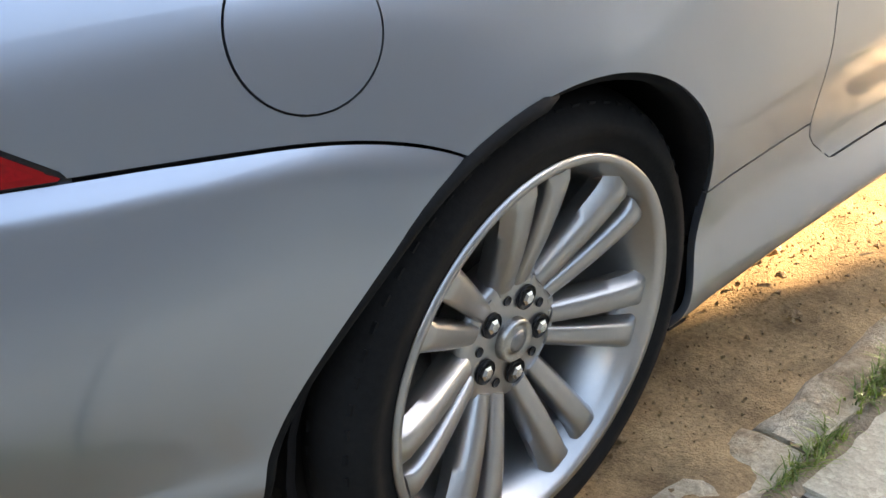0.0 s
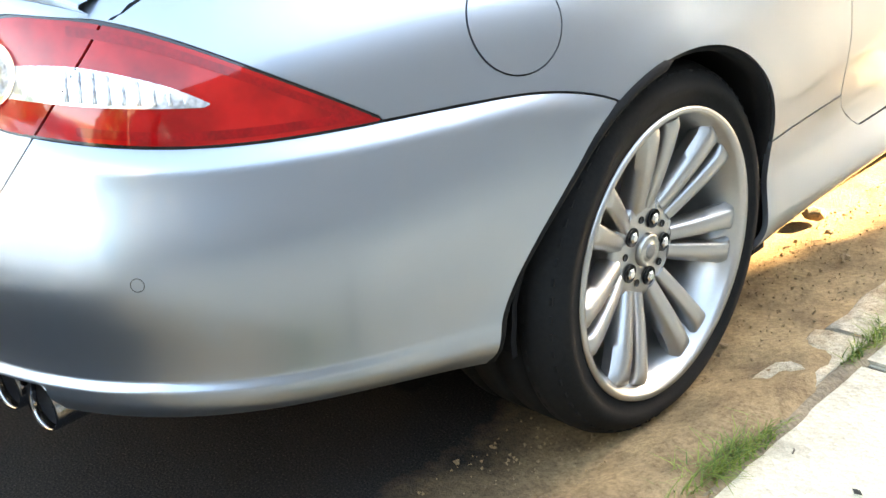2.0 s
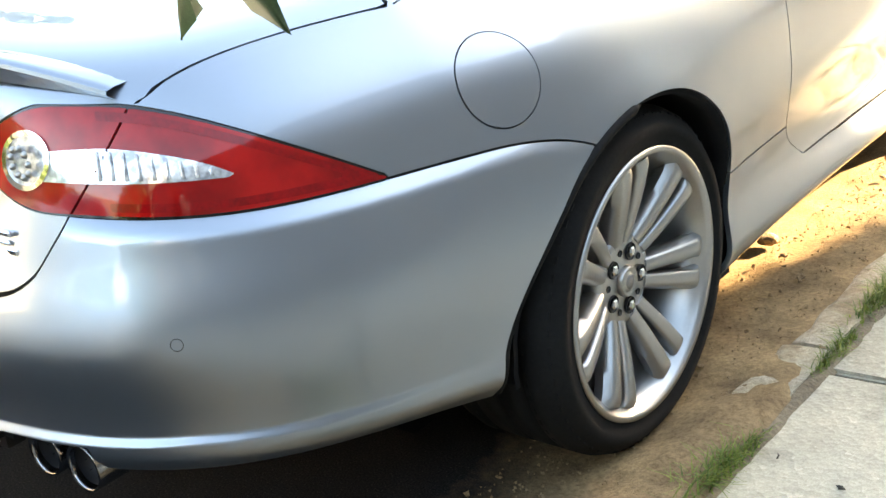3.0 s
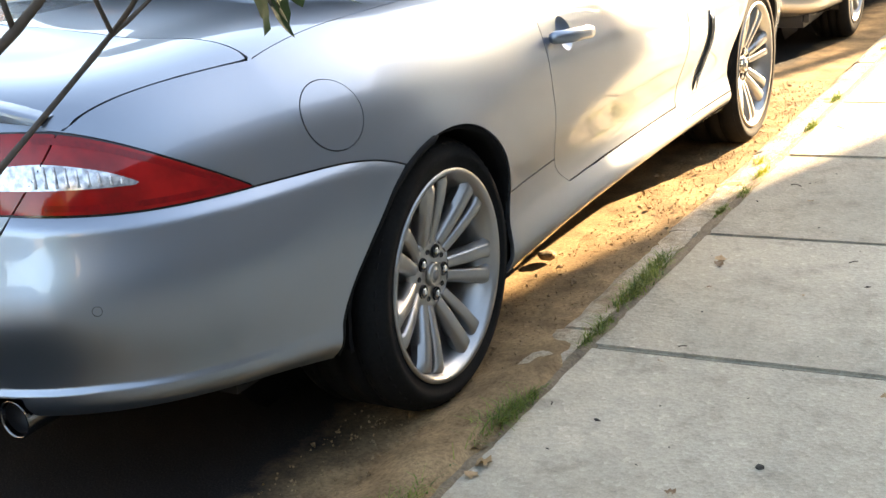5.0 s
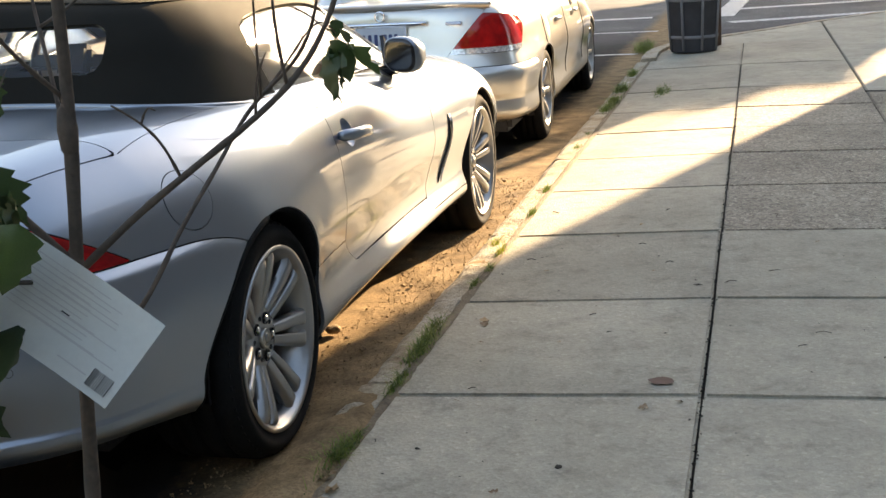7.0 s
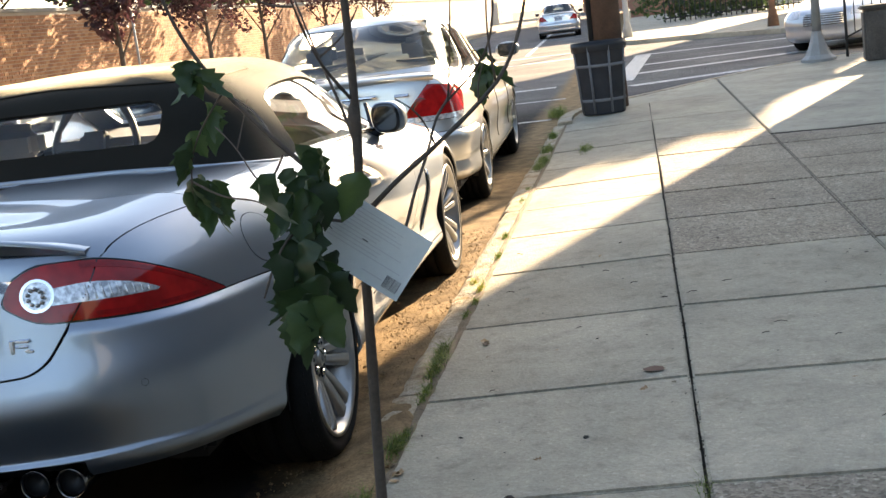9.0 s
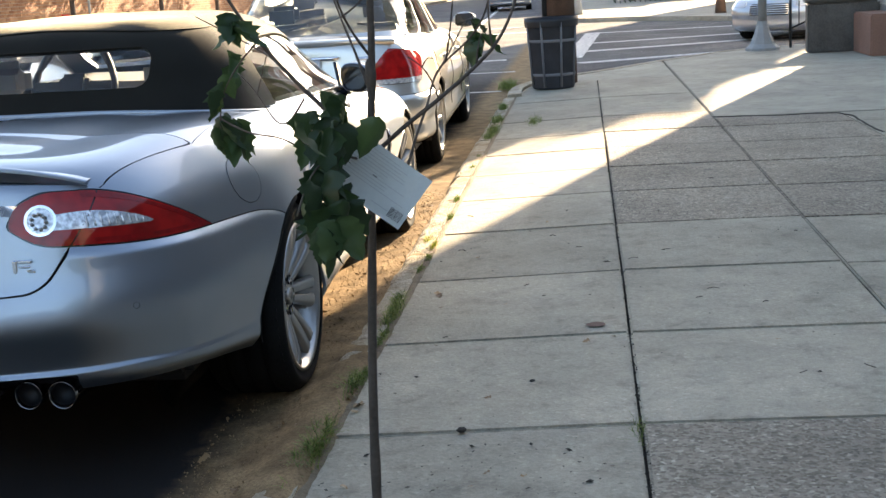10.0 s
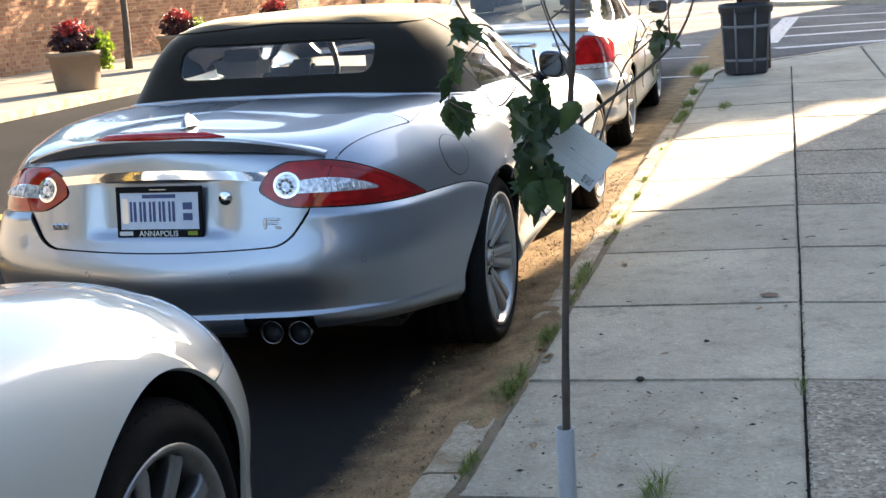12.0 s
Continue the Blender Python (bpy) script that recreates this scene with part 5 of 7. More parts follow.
# the roof and windows of the convertible
ROOF_PLAN = [(0, 0.02), (0.35, 0.032), (0.60, 0.075), (0.715, 0.20), (0.760, 0.42), (0.785, 0.8), (0.795, 1.3), (0.785, 1.8), (0.75, 2.1), (0.62, 2.32), (0.3, 2.47), (0, 2.5)]
ROOF_KEYS = [
    (0, 0.0, 1.006, 0.032, 1.048, 0.066, 1.10, 0.10, 1.155, 0.145, 1.215, 0.205, 1.268, 0.33, 1.312, 1.335, 1.34),
    (2, 0.0, 0.987, 0.035, 1.034, 0.07, 1.085, 0.105, 1.14, 0.15, 1.195, 0.21, 1.248, 0.32, 1.295, 1.33, 1.34),
    (4, 0.0, 0.950, 0.035, 1.01, 0.07, 1.07, 0.105, 1.13, 0.145, 1.19, 0.205, 1.25, 0.30, 1.295, 1.328, 1.34),
    (6, 0.0, 0.93, 0.04, 1.0, 0.08, 1.06, 0.115, 1.12, 0.155, 1.18, 0.205, 1.235, 0.30, 1.285, 1.32, 1.33),
    (8, 0.0, 0.90, 0.05, 0.93, 0.11, 0.97, 0.18, 1.02, 0.27, 1.08, 0.38, 1.15, 0.50, 1.21, 1.27, 1.31),
    (11, 0.0, 0.90, 0.13, 0.96, 0.27, 1.03, 0.42, 1.10, 0.57, 1.17, 0.72, 1.23, 0.86, 1.275, 1.29, 1.30)]
ROOF = Shell(ROOF_PLAN, ROOF_KEYS, (0.85, 1.45))


def window_field(p):
    dx, dz = np.abs(p[..., 0]) - 0.380, np.abs(p[..., 2] - 1.150) - 0.018
    return np.where(p[..., 1] < 0.5, 0.05 - np.hypot(np.maximum(dx, 0), np.maximum(dz, 0)), -1.0)


def roadster_roof(car):
    S = ROOF
    glass_top = curve_of([0.50, 0.62, 0.75, 1.0, 1.35, 1.73, 2.25], [1.10, 1.165, 1.19, 1.20, 1.18, 1.085, 0.90])
    side = lambda p, a, v: np.minimum(np.minimum(p[..., 1] - 0.585 - 0.10 * (p[..., 2] - 0.95), glass_top(p[..., 1]) - p[..., 2]), p[..., 2] - 0.93 + 0.012 * (p[..., 1] - 0.6))
    back = lambda p, a, v: window_field(p)
    header = lambda p, a, v: 1.50 - p[..., 1]
    roof = part("fabric_roof", panel(S, (-S.a_of(1.75), S.a_of(1.75)), (0, 8), (170, 60), [lambda p, a, v: -back(p, a, v), lambda p, a, v: -side(p, a, v) - 0.012, header], lip=0.02), "fabric", car, "black fabric roof, closed")
    pane = panel(S, (-0.6, 0.6), (0.3, 5), (90, 50), [lambda p, a, v: back(p, a, v) + 0.006], push=lambda p, a, v: -0.008 + 0 * p[..., 0], lip=0)
    rw = part("rear_window", pane, "glass", roof)
    rw.visible_shadow = False
    rail = panel(S, (S.a_of(0.55), S.a_of(2.3)), (0, 7), (110, 40), [side], push=lambda p, a, v: -0.010 + 0 * p[..., 0], lip=0)
    r2 = mirrored(rail)
    for b in (rail, r2):
        g = part("side_window", b, "glass", car)
        g.visible_shadow = False
    screen_cut = lambda p, a, v: np.minimum(p[..., 1] - 1.53, p[..., 2] - glass_top(np.minimum(p[..., 1], 2.24)) - 0.045)
    ws = panel(S, (S.a_of(1.2), S.length), (0, 8), (90, 50), [screen_cut], push=lambda p, a, v: -0.006 + 0 * p[..., 0], lip=0)
    w2 = mirrored(ws)
    g = part("windscreen", join(ws, w2), "glass", car)
    g.visible_shadow = False
    pil = panel(S, (S.a_of(0.8), S.length), (0, 8), (110, 60), [lambda p, a, v: -side(p, a, v) - 0.004, lambda p, a, v: -screen_cut(p, a, v), lambda p, a, v: np.where(p[..., 1] > 1.5, 1.0, -1.0) * 1.0 + 0 * p[..., 0]], lip=0.015)
    p2 = mirrored(pil)
    part("windscreen_frame", join(pil, p2), "silver", car)
    for s in (1, -1):
        pts = [(s * q[0], q[1], q[2]) for q in S.at(np.linspace(S.a_of(0.40), S.a_of(2.1), 24), np.full(24, 0.10), 0.004)]
        part("belt_trim", tube(pts, 0.007, 8), "gloss_black", car)
    foot = [(q[0], q[1], q[2] - 0.001) for q in S.at(np.linspace(-S.a_of(0.62), S.a_of(0.62), 90), np.full(90, 0.0), 0.006)]
    part("roof_bead", tube(foot, 0.009, 10), "silver", car, "bright bead along the foot of the roof")
    seam = [tuple(q) for q in S.at(np.linspace(-S.a_of(0.7), S.a_of(0.7), 60), np.full(60, 5.35), 0.002)]
    part("roof_seam", tube(seam, 0.004, 6), "fabric", roof)
    # cabin
    for s in (1, -1):
        seat = part("seat", join(box(s * 0.36 - 0.24, s * 0.36 + 0.24, 0.80, 1.30, 0.36, 0.52, 0.05), box(s * 0.36 - 0.23, s * 0.36 + 0.23, 0.62, 0.80, 0.45, 0.98, 0.07, 3)), "leather", car, "pale leather seat")
        part("headrest", box(s * 0.36 - 0.13, s * 0.36 + 0.13, 0.60, 0.70, 0.99, 1.14, 0.045, 3), "leather", seat)
    part("rear_shelf", box(-0.66, 0.66, 0.20, 0.60, 0.80, 0.90, 0.04), "interior", car)
    part("dashboard", box(-0.72, 0.72, 1.72, 2.25, 0.70, 0.93, 0.06, 3), "interior", car)
    part("cabin_floor", box(-0.74, 0.74, 0.4, 2.3, 0.27, 0.33), "interior", car)
    part("centre_console", box(-0.11, 0.11, 0.75, 1.75, 0.33, 0.62, 0.04), "interior", car)
    pts = [(0.19 * math.cos(t), 0, 0.19 * math.sin(t)) for t in np.linspace(0, 2 * math.pi, 37)]
    st = part("steering_wheel", tube(pts, 0.016, 8, False), "black", car, m=Matrix.Translation((-0.37, 1.45, 0.94)) @ Matrix.Rotation(radians(-24), 4, "X"))
    part("wheel_boss", join(box(-0.19, 0.19, -0.02, 0.02, -0.03, 0.03, 0.01), box(-0.07, 0.07, -0.04, 0.03, -0.07, 0.06, 0.02)), "black", st)
    part("inner_mirror", box(-0.13, 0.13, 1.55, 1.58, 1.17, 1.24, 0.015), "black", car)


convertible = roadster()
roadster_roof(convertible)

# ---- the saloon: parked ahead, and others across the junction ----
SALOON_PLAN = [(0, -1.06), (0.4, -1.045), (0.68, -0.98), (0.82, -0.87), (0.88, -0.65), (0.905, -0.3), (0.92, 0.1), (0.922, 0.8), (0.922, 1.6), (0.92, 2.4), (0.915, 2.8), (0.89, 3.25), (0.78, 3.6), (0.45, 3.78), (0, 3.83)]
SALOON_KEYS = [
    (0, 0.10, 0.27, 0.02, 0.31, 0.015, 0.42, 0.0, 0.55, 0.05, 0.68, 0.085, 0.86, 0.105, 0.985, 1.04, 1.055),
    (3, 0.10, 0.25, 0.02, 0.29, 0.015, 0.42, 0.0, 0.56, 0.04, 0.70, 0.075, 0.86, 0.125, 0.965, 1.035, 1.055),
    (6, 0.08, 0.20, 0.03, 0.26, 0.025, 0.44, 0.0, 0.62, 0.025, 0.78, 0.055, 0.89, 0.12, 0.965, 1.0, 1.05),
    (8, 0.08, 0.20, 0.03, 0.26, 0.025, 0.44, 0.0, 0.62, 0.025, 0.76, 0.055, 0.87, 0.11, 0.945, 0.96, 0.97),
]
SALOON_KEYS += [
    (10, 0.08, 0.20, 0.03, 0.26, 0.02, 0.44, 0.0, 0.60, 0.03, 0.72, 0.08, 0.82, 0.17, 0.88, 0.93, 0.96),
    (12, 0.12, 0.18, 0.03, 0.24, 0.015, 0.40, 0.0, 0.54, 0.06, 0.66, 0.13, 0.73, 0.24, 0.78, 0.85, 0.90),
    (14, 0.12, 0.18, 0.03, 0.24, 0.015, 0.38, 0.0, 0.52, 0.06, 0.64, 0.13, 0.71, 0.24, 0.76, 0.83, 0.88)]
SALOON = Shell(SALOON_PLAN, SALOON_KEYS, (-0.5, 3.0))
CABIN_PLAN = [(0, -0.52), (0.4, -0.49), (0.62, -0.38), (0.73, -0.1), (0.785, 0.4), (0.80, 1.0), (0.795, 1.6), (0.77, 2.0), (0.70, 2.35), (0.42, 2.62), (0, 2.7)]
CABIN_KEYS = [
    (0, 0.0, 1.02, 0.12, 1.09, 0.25, 1.17, 0.38, 1.245, 0.52, 1.315, 0.68, 1.375, 0.85, 1.415, 1.44, 1.445),
    (3, 0.0, 0.98, 0.05, 1.04, 0.10, 1.11, 0.15, 1.18, 0.21, 1.255, 0.28, 1.33, 0.40, 1.395, 1.43, 1.445),
    (5, 0.0, 0.945, 0.035, 1.02, 0.07, 1.10, 0.105, 1.18, 0.145, 1.27, 0.20, 1.35, 0.30, 1.405, 1.44, 1.45),
    (7, 0.0, 0.92, 0.06, 0.98, 0.12, 1.05, 0.18, 1.12, 0.25, 1.20, 0.34, 1.28, 0.46, 1.35, 1.41, 1.435),
    (10, 0.0, 0.93, 0.15, 1.0, 0.31, 1.08, 0.48, 1.16, 0.66, 1.24, 0.84, 1.31, 1.02, 1.365, 1.40, 1.42)]
CABIN = Shell(CABIN_PLAN, CABIN_KEYS, (0.5, 1.5))


def saloon(label, paint, m, fine=1.0, lamp_inner=0.43):
    """A four-door saloon, rear axle at its origin, nose towards +y."""
    car = thing("saloon_car", label, "car", m)
    S, C = SALOON, CABIN
    st = lambda a, b: (int(a * fine), int(b * fine))
    rear, front = arch_clear(0.0, 0.345, 0.32), arch_clear(2.8, 0.345, 0.32)
    z_lid = lambda p: 0.66 + 0.30 * np.clip(np.abs(p[..., 0]) - 0.62, 0, 1)
    lamp = lambda p, a, v: np.minimum(np.minimum(np.minimum(0.945 - 0.10 * np.abs(np.abs(a) - 0.75) - p[..., 2], p[..., 2] - 0.70), np.abs(p[..., 0]) - lamp_inner - 0.85 * (p[..., 2] - 0.70)), 1.18 - np.abs(a) - 0.9 * np.abs(p[..., 2] - 0.86))
    lid = lambda p, a, v: np.minimum(np.minimum(0.40 + 0.85 * np.minimum(p[..., 2] - 0.665, 0.29) - np.abs(p[..., 0]), p[..., 2] - 0.665), -0.50 - p[..., 1])
    body = part("body", panel(S, (-S.length, S.length), (0, 6.9), st(200, 44), [rear, front, lambda p, a, v: np.maximum(p[..., 2] - 0.62, p[..., 1] + 0.45), lambda p, a, v: -lid(p, a, v) - 0.003, lambda p, a, v: -lamp(p, a, v) - 0.003], lip=0.012), paint, car)
    part("rear_bumper", panel(S, (-1.7, 1.7), (0, 4.4), st(110, 34), [rear, lambda p, a, v: 0.615 - p[..., 2], lambda p, a, v: -0.455 - p[..., 1]], push=lambda p, a, v: 0.022 * np.clip((0.615 - p[..., 2]) / 0.02, 0, 1) - 0.012 * np.clip((0.43 - p[..., 2]) / 0.012, 0, 1), lip=0.015), paint, car)
    bl = part("boot_lid", panel(S, (-1.35, 1.35), (3.6, 8), st(90, 40), [lid, lambda p, a, v: -lamp(p, a, v) - 0.003], lip=0.012), paint, car)
    roofdeck = panel(S, (0.5, S.length), (6.6, 8), st(70, 10), [lambda p, a, v: p[..., 1] + 0.55], lip=0)
    part("bonnet_and_cowl", two_sides(roofdeck), paint, car)
    part("inner_body", panel(S, (-S.length, S.length), (0.4, 6), st(110, 18), [rear, front], push=lambda p, a, v: -0.02 + 0 * p[..., 0], lip=0), "black", car)
    for lo, hi in ((0.3, 1.3), (-1.3, -0.3)):
        tl = part("tail_lamp", panel(S, (lo, hi), (3.5, 6.2), st(50, 36), [lamp], push=lambda p, a, v: 0.006 + 0 * p[..., 0], lip=0.02), "red", car, "red tail lamp with a pale lower strip")
        part("lamp_edge", panel(S, (lo, hi), (3.5, 6.2), st(50, 36), [lambda p, a, v: lamp(p, a, v) + 0.004], push=lambda p, a, v: -0.002 + 0 * p[..., 0], lip=0), "gloss_black", tl)
        part("clear_strip", panel(S, (lo, hi), (3.5, 6.2), st(50, 36), [lamp, lambda p, a, v: 0.735 - p[..., 2]], push=lambda p, a, v: 0.008 + 0 * p[..., 0], lip=0.003), "clear", tl)
    part("chrome_bar", tube([(x, -1.005 + 0.04 * x * x, 0.905 - 0.02 * x * x) for x in np.linspace(-0.30, 0.30, 13)], 0.014, 8), "chrome", bl)
    part("lid_emblem", lathe([(0.024, -1.0), (0.034, -1.005), (0.036, -0.995)], 20, "y"), "chrome", bl, m=Matrix.Translation((0, 0, 0.955)))
    for x, w in ((0.42, 0.10), (-0.50, 0.12)):
        part("badge", box(x, x + w, -1.0, -0.97, 0.885, 0.905, 0.003, 1), "chrome", bl)
    pl = part("licence_plate", box(-0.16, 0.16, -1.012, -0.985, 0.745, 0.89, 0.006, 1), "plate_white", car, "white licence plate in a pale frame")
    for x in (-0.11, -0.07, -0.03, 0.03, 0.065, 0.10):
        part("plate_bar", box(x - 0.011, x + 0.011, -1.0145, -1.010, 0.775, 0.845), "plate_blue", pl)
    part("plate_frame", join(box(-0.17, 0.17, -1.015, -0.99, 0.888, 0.90, 0.002, 1), box(-0.17, 0.17, -1.015, -0.99, 0.732, 0.747, 0.002, 1), box(-0.17, -0.158, -1.015, -0.99, 0.745, 0.89, 0.002, 1), box(0.158, 0.17, -1.015, -0.99, 0.745, 0.89, 0.002, 1)), "chrome", pl)
    sp = bmesh.new()
    rings = []
    for i in range(25):
        x = -0.68 + 1.36 * i / 24
        u = abs(x) / 0.68
        y, z = -0.985 + 0.10 * u ** 2.5, 0.995 - 0.02 * u ** 2
        rings.append([sp.verts.new(q) for q in ((x, y + 0.12, z + 0.012), (x, y, z + 0.036), (x, y - 0.015, z + 0.026), (x, y + 0.02, z - 0.005))])
    for a, b in zip(rings, rings[1:]):
        for i in range(3):
            sp.faces.new((a[i], a[i + 1], b[i + 1], b[i])).smooth = True
    bmesh.ops.recalc_face_normals(sp, faces=sp.faces)
    part("lip_spoiler", sp, paint, bl)
    # cabin glass and roof
    top = curve_of([-0.4, -0.1, 0.3, 0.9, 1.4, 1.8, 2.35], [1.10, 1.24, 1.325, 1.36, 1.345, 1.22, 0.99])
    side = lambda p, a, v: np.minimum(np.minimum(p[..., 1] + 0.22 - 0.30 * (p[..., 2] - 1.0), top(p[..., 1]) - p[..., 2]), np.minimum(p[..., 2] - 0.965, np.abs(p[..., 0]) - 0.4))
    pillar = lambda p, a, v: np.abs(p[..., 1] - 0.98 + 0.05 * (p[..., 2] - 1.1)) - 0.035
    back = lambda p, a, v: np.minimum(np.minimum(0.63 - 0.10 * (p[..., 2] - 1.05) / 0.3 - np.abs(p[..., 0]), 1.385 - p[..., 2]), np.minimum(p[..., 2] - 1.05, 0.30 - p[..., 1]))
    scr = lambda p, a, v: np.minimum(np.minimum(1.38 - p[..., 2], p[..., 2] - 0.96), np.minimum(p[..., 1] - 1.55, p[..., 2] - top(np.clip(p[..., 1], 0, 2.34)) - 0.04))
    roof = part("roof", panel(C, (-C.length, C.length), (0, 8), st(150, 50), [lambda p, a, v: -np.minimum(side(p, a, v), pillar(p, a, v)), lambda p, a, v: -back(p, a, v), lambda p, a, v: -scr(p, a, v)], lip=0.02), paint, car)
    rw = part("rear_window", panel(C, (-0.95, 0.95), (0, 7.5), st(60, 36), [lambda p, a, v: back(p, a, v) + 0.006], push=lambda p, a, v: -0.006 + 0 * p[..., 0], lip=0), "tint", roof)
    sg = panel(C, (C.a_of(-0.35), C.a_of(2.4)), (0, 7), st(70, 30), [lambda p, a, v: side(p, a, v) + 0.006], push=lambda p, a, v: -0.006 + 0 * p[..., 0], lip=0)
    for b in (mirrored(sg), sg):
        part("side_window", b, "tint", car).visible_shadow = False
    ws = panel(C, (C.a_of(1.2), C.length), (0, 8), st(50, 36), [lambda p, a, v: scr(p, a, v) + 0.006], push=lambda p, a, v: -0.006 + 0 * p[..., 0], lip=0)
    part("windscreen", two_sides(ws), "tint", car).visible_shadow = False
    rw.visible_shadow = False
    for s in (1, -1):
        pts = [(s * q[0], q[1], q[2]) for q in C.at(np.linspace(C.a_of(-0.3), C.a_of(2.25), 24), np.full(24, 0.35), 0.006)]
        part("belt_trim", tube(pts, 0.008, 6), "chrome", car)
        mb = bmesh.new()
        bmesh.ops.create_uvsphere(mb, u_segments=16, v_segments=10, radius=1)
        for q in mb.verts:
            q.co = Vector((s * 0.965 + 0.11 * q.co.x, 2.02 + 0.07 * q.co.y * (1 if q.co.y > 0 else 0.4), 1.03 + 0.07 * q.co.z))
        for f in mb.faces:
            f.smooth = True
        mir = part("door_mirror", mb, paint, car)
        part("mirror_back", box(min(s * 0.88, s * 1.05), max(s * 0.88, s * 1.05), 1.982, 1.995, 0.975, 1.085, 0.012), "gloss_black", mir)
        for y in (0.55, 1.55):
            part("door_handle", tube([(s * 0.905, y - 0.09, 0.80), (s * 0.925, y - 0.05, 0.80), (s * 0.925, y + 0.05, 0.80), (s * 0.905, y + 0.09, 0.80)], 0.012, 8), paint, car)
        for y in (-0.02, 0.99, 2.02):
            line = [(s * q[0], q[1], q[2]) for q in S.at(np.full(16, S.a_of(y)), np.linspace(1.6 if y > 0.5 else 3.4, 5.9, 16), 0.0012)]
            part("door_gap", tube(line, 0.0032, 6), "black", car)
        # headlamp
        lampf = lambda p, a, v: np.minimum(np.minimum(0.735 - p[..., 2], p[..., 2] - 0.60), np.minimum(np.abs(p[..., 0]) - 0.46, p[..., 1] - 3.22))
        hl = panel(S, (S.a_of(3.1), S.length), (3.2, 6.4), st(44, 30), [lampf], push=lambda p, a, v: 0.008 + 0 * p[..., 0], lip=0.02)
        part("headlamp", hl if s > 0 else flipped(hl), "clear", car, "clear headlamp")
    gr = lambda p, a, v: np.minimum(np.minimum(0.66 - p[..., 2], p[..., 2] - 0.46), 0.36 - np.abs(p[..., 0]))
    gb = panel(S, (S.a_of(3.5), S.length), (2.0, 5), st(30, 20), [gr], push=lambda p, a, v: 0.010 + 0 * p[..., 0], lip=0.01)
    grille = part("grille", two_sides(gb), "black", car)
    for i in range(5):
        z = 0.485 + 0.038 * i
        part("grille_bar", tube([(x, 3.838 - 0.22 * x * x, z) for x in np.linspace(-0.36, 0.36, 9)], 0.009, 6), "chrome", grille)
    part("underbody", box(-0.78, 0.78, -0.85, 3.5, 0.18, 0.32, 0.03), "black", car)
    for s in (1, -1):
        for y0 in (0.6, 1.5):
            seat = part("seat", join(box(s * 0.38 - 0.25, s * 0.38 + 0.25, y0, y0 + 0.5, 0.40, 0.56, 0.05), box(s * 0.38 - 0.24, s * 0.38 + 0.24, y0 - 0.15, y0, 0.5, 1.02, 0.06)), "interior", car)
            part("headrest", box(s * 0.38 - 0.12, s * 0.38 + 0.12, y0 - 0.15, y0 - 0.05, 1.03, 1.20, 0.04), "interior", seat)
    part("parcel_shelf", box(-0.65, 0.65, -0.35, 0.35, 0.93, 0.97, 0.01), "interior", car)
    part("dashboard", box(-0.72, 0.72, 1.95, 2.5, 0.75, 0.95, 0.05), "interior", car)
    w = wheel(car, 0.325, 0.228, 0.235, 7, False, detail=False)
    w.matrix_basis = Matrix.Translation((0.775, 0, 0.322))
    for x, y, flip in ((0.775, 2.8, 0), (-0.775, 0, 1), (-0.775, 2.8, 1)):
        c = copy_thing(w, Matrix.Translation((x, y, 0.322)) @ (Matrix.Rotation(math.pi, 4, "Z") if flip else Matrix()))
        c.parent = car
    for s in (1, -1):
        for y in (0, 2.8):
            ln = lathe([(0.35, s * 0.85), (0.36, s * 0.5), (0.0, s * 0.49)], 40, "x")
            for f in [f for f in ln.faces if all(q.co.z < -0.06 for q in f.verts)]:
                ln.faces.remove(f)
            part("wheel_liner", ln, "black", car, m=Matrix.Translation((0, y, 0.32)))
    return car


def two_sides(bm):
    """A patch of the right side with its mirror image."""
    return join(mirrored(bm), bm)


def flipped(bm):
    other = mirrored(bm)
    bm.free()
    return other


saloon("champagne silver saloon parked ahead of the convertible", "champagne", pose(-0.075, 5.47, 0, 0, 0, 1.0))
saloon("pale silver saloon waiting on the far street", "pale_paint", pose(-1.2, 50.5, 0, 0, 0, 2.5), 0.5)
saloon("pale silver saloon parked in the cross street", "pale_paint", pose(7.1, 22.0, 0, 0, 0, 150), 0.8)

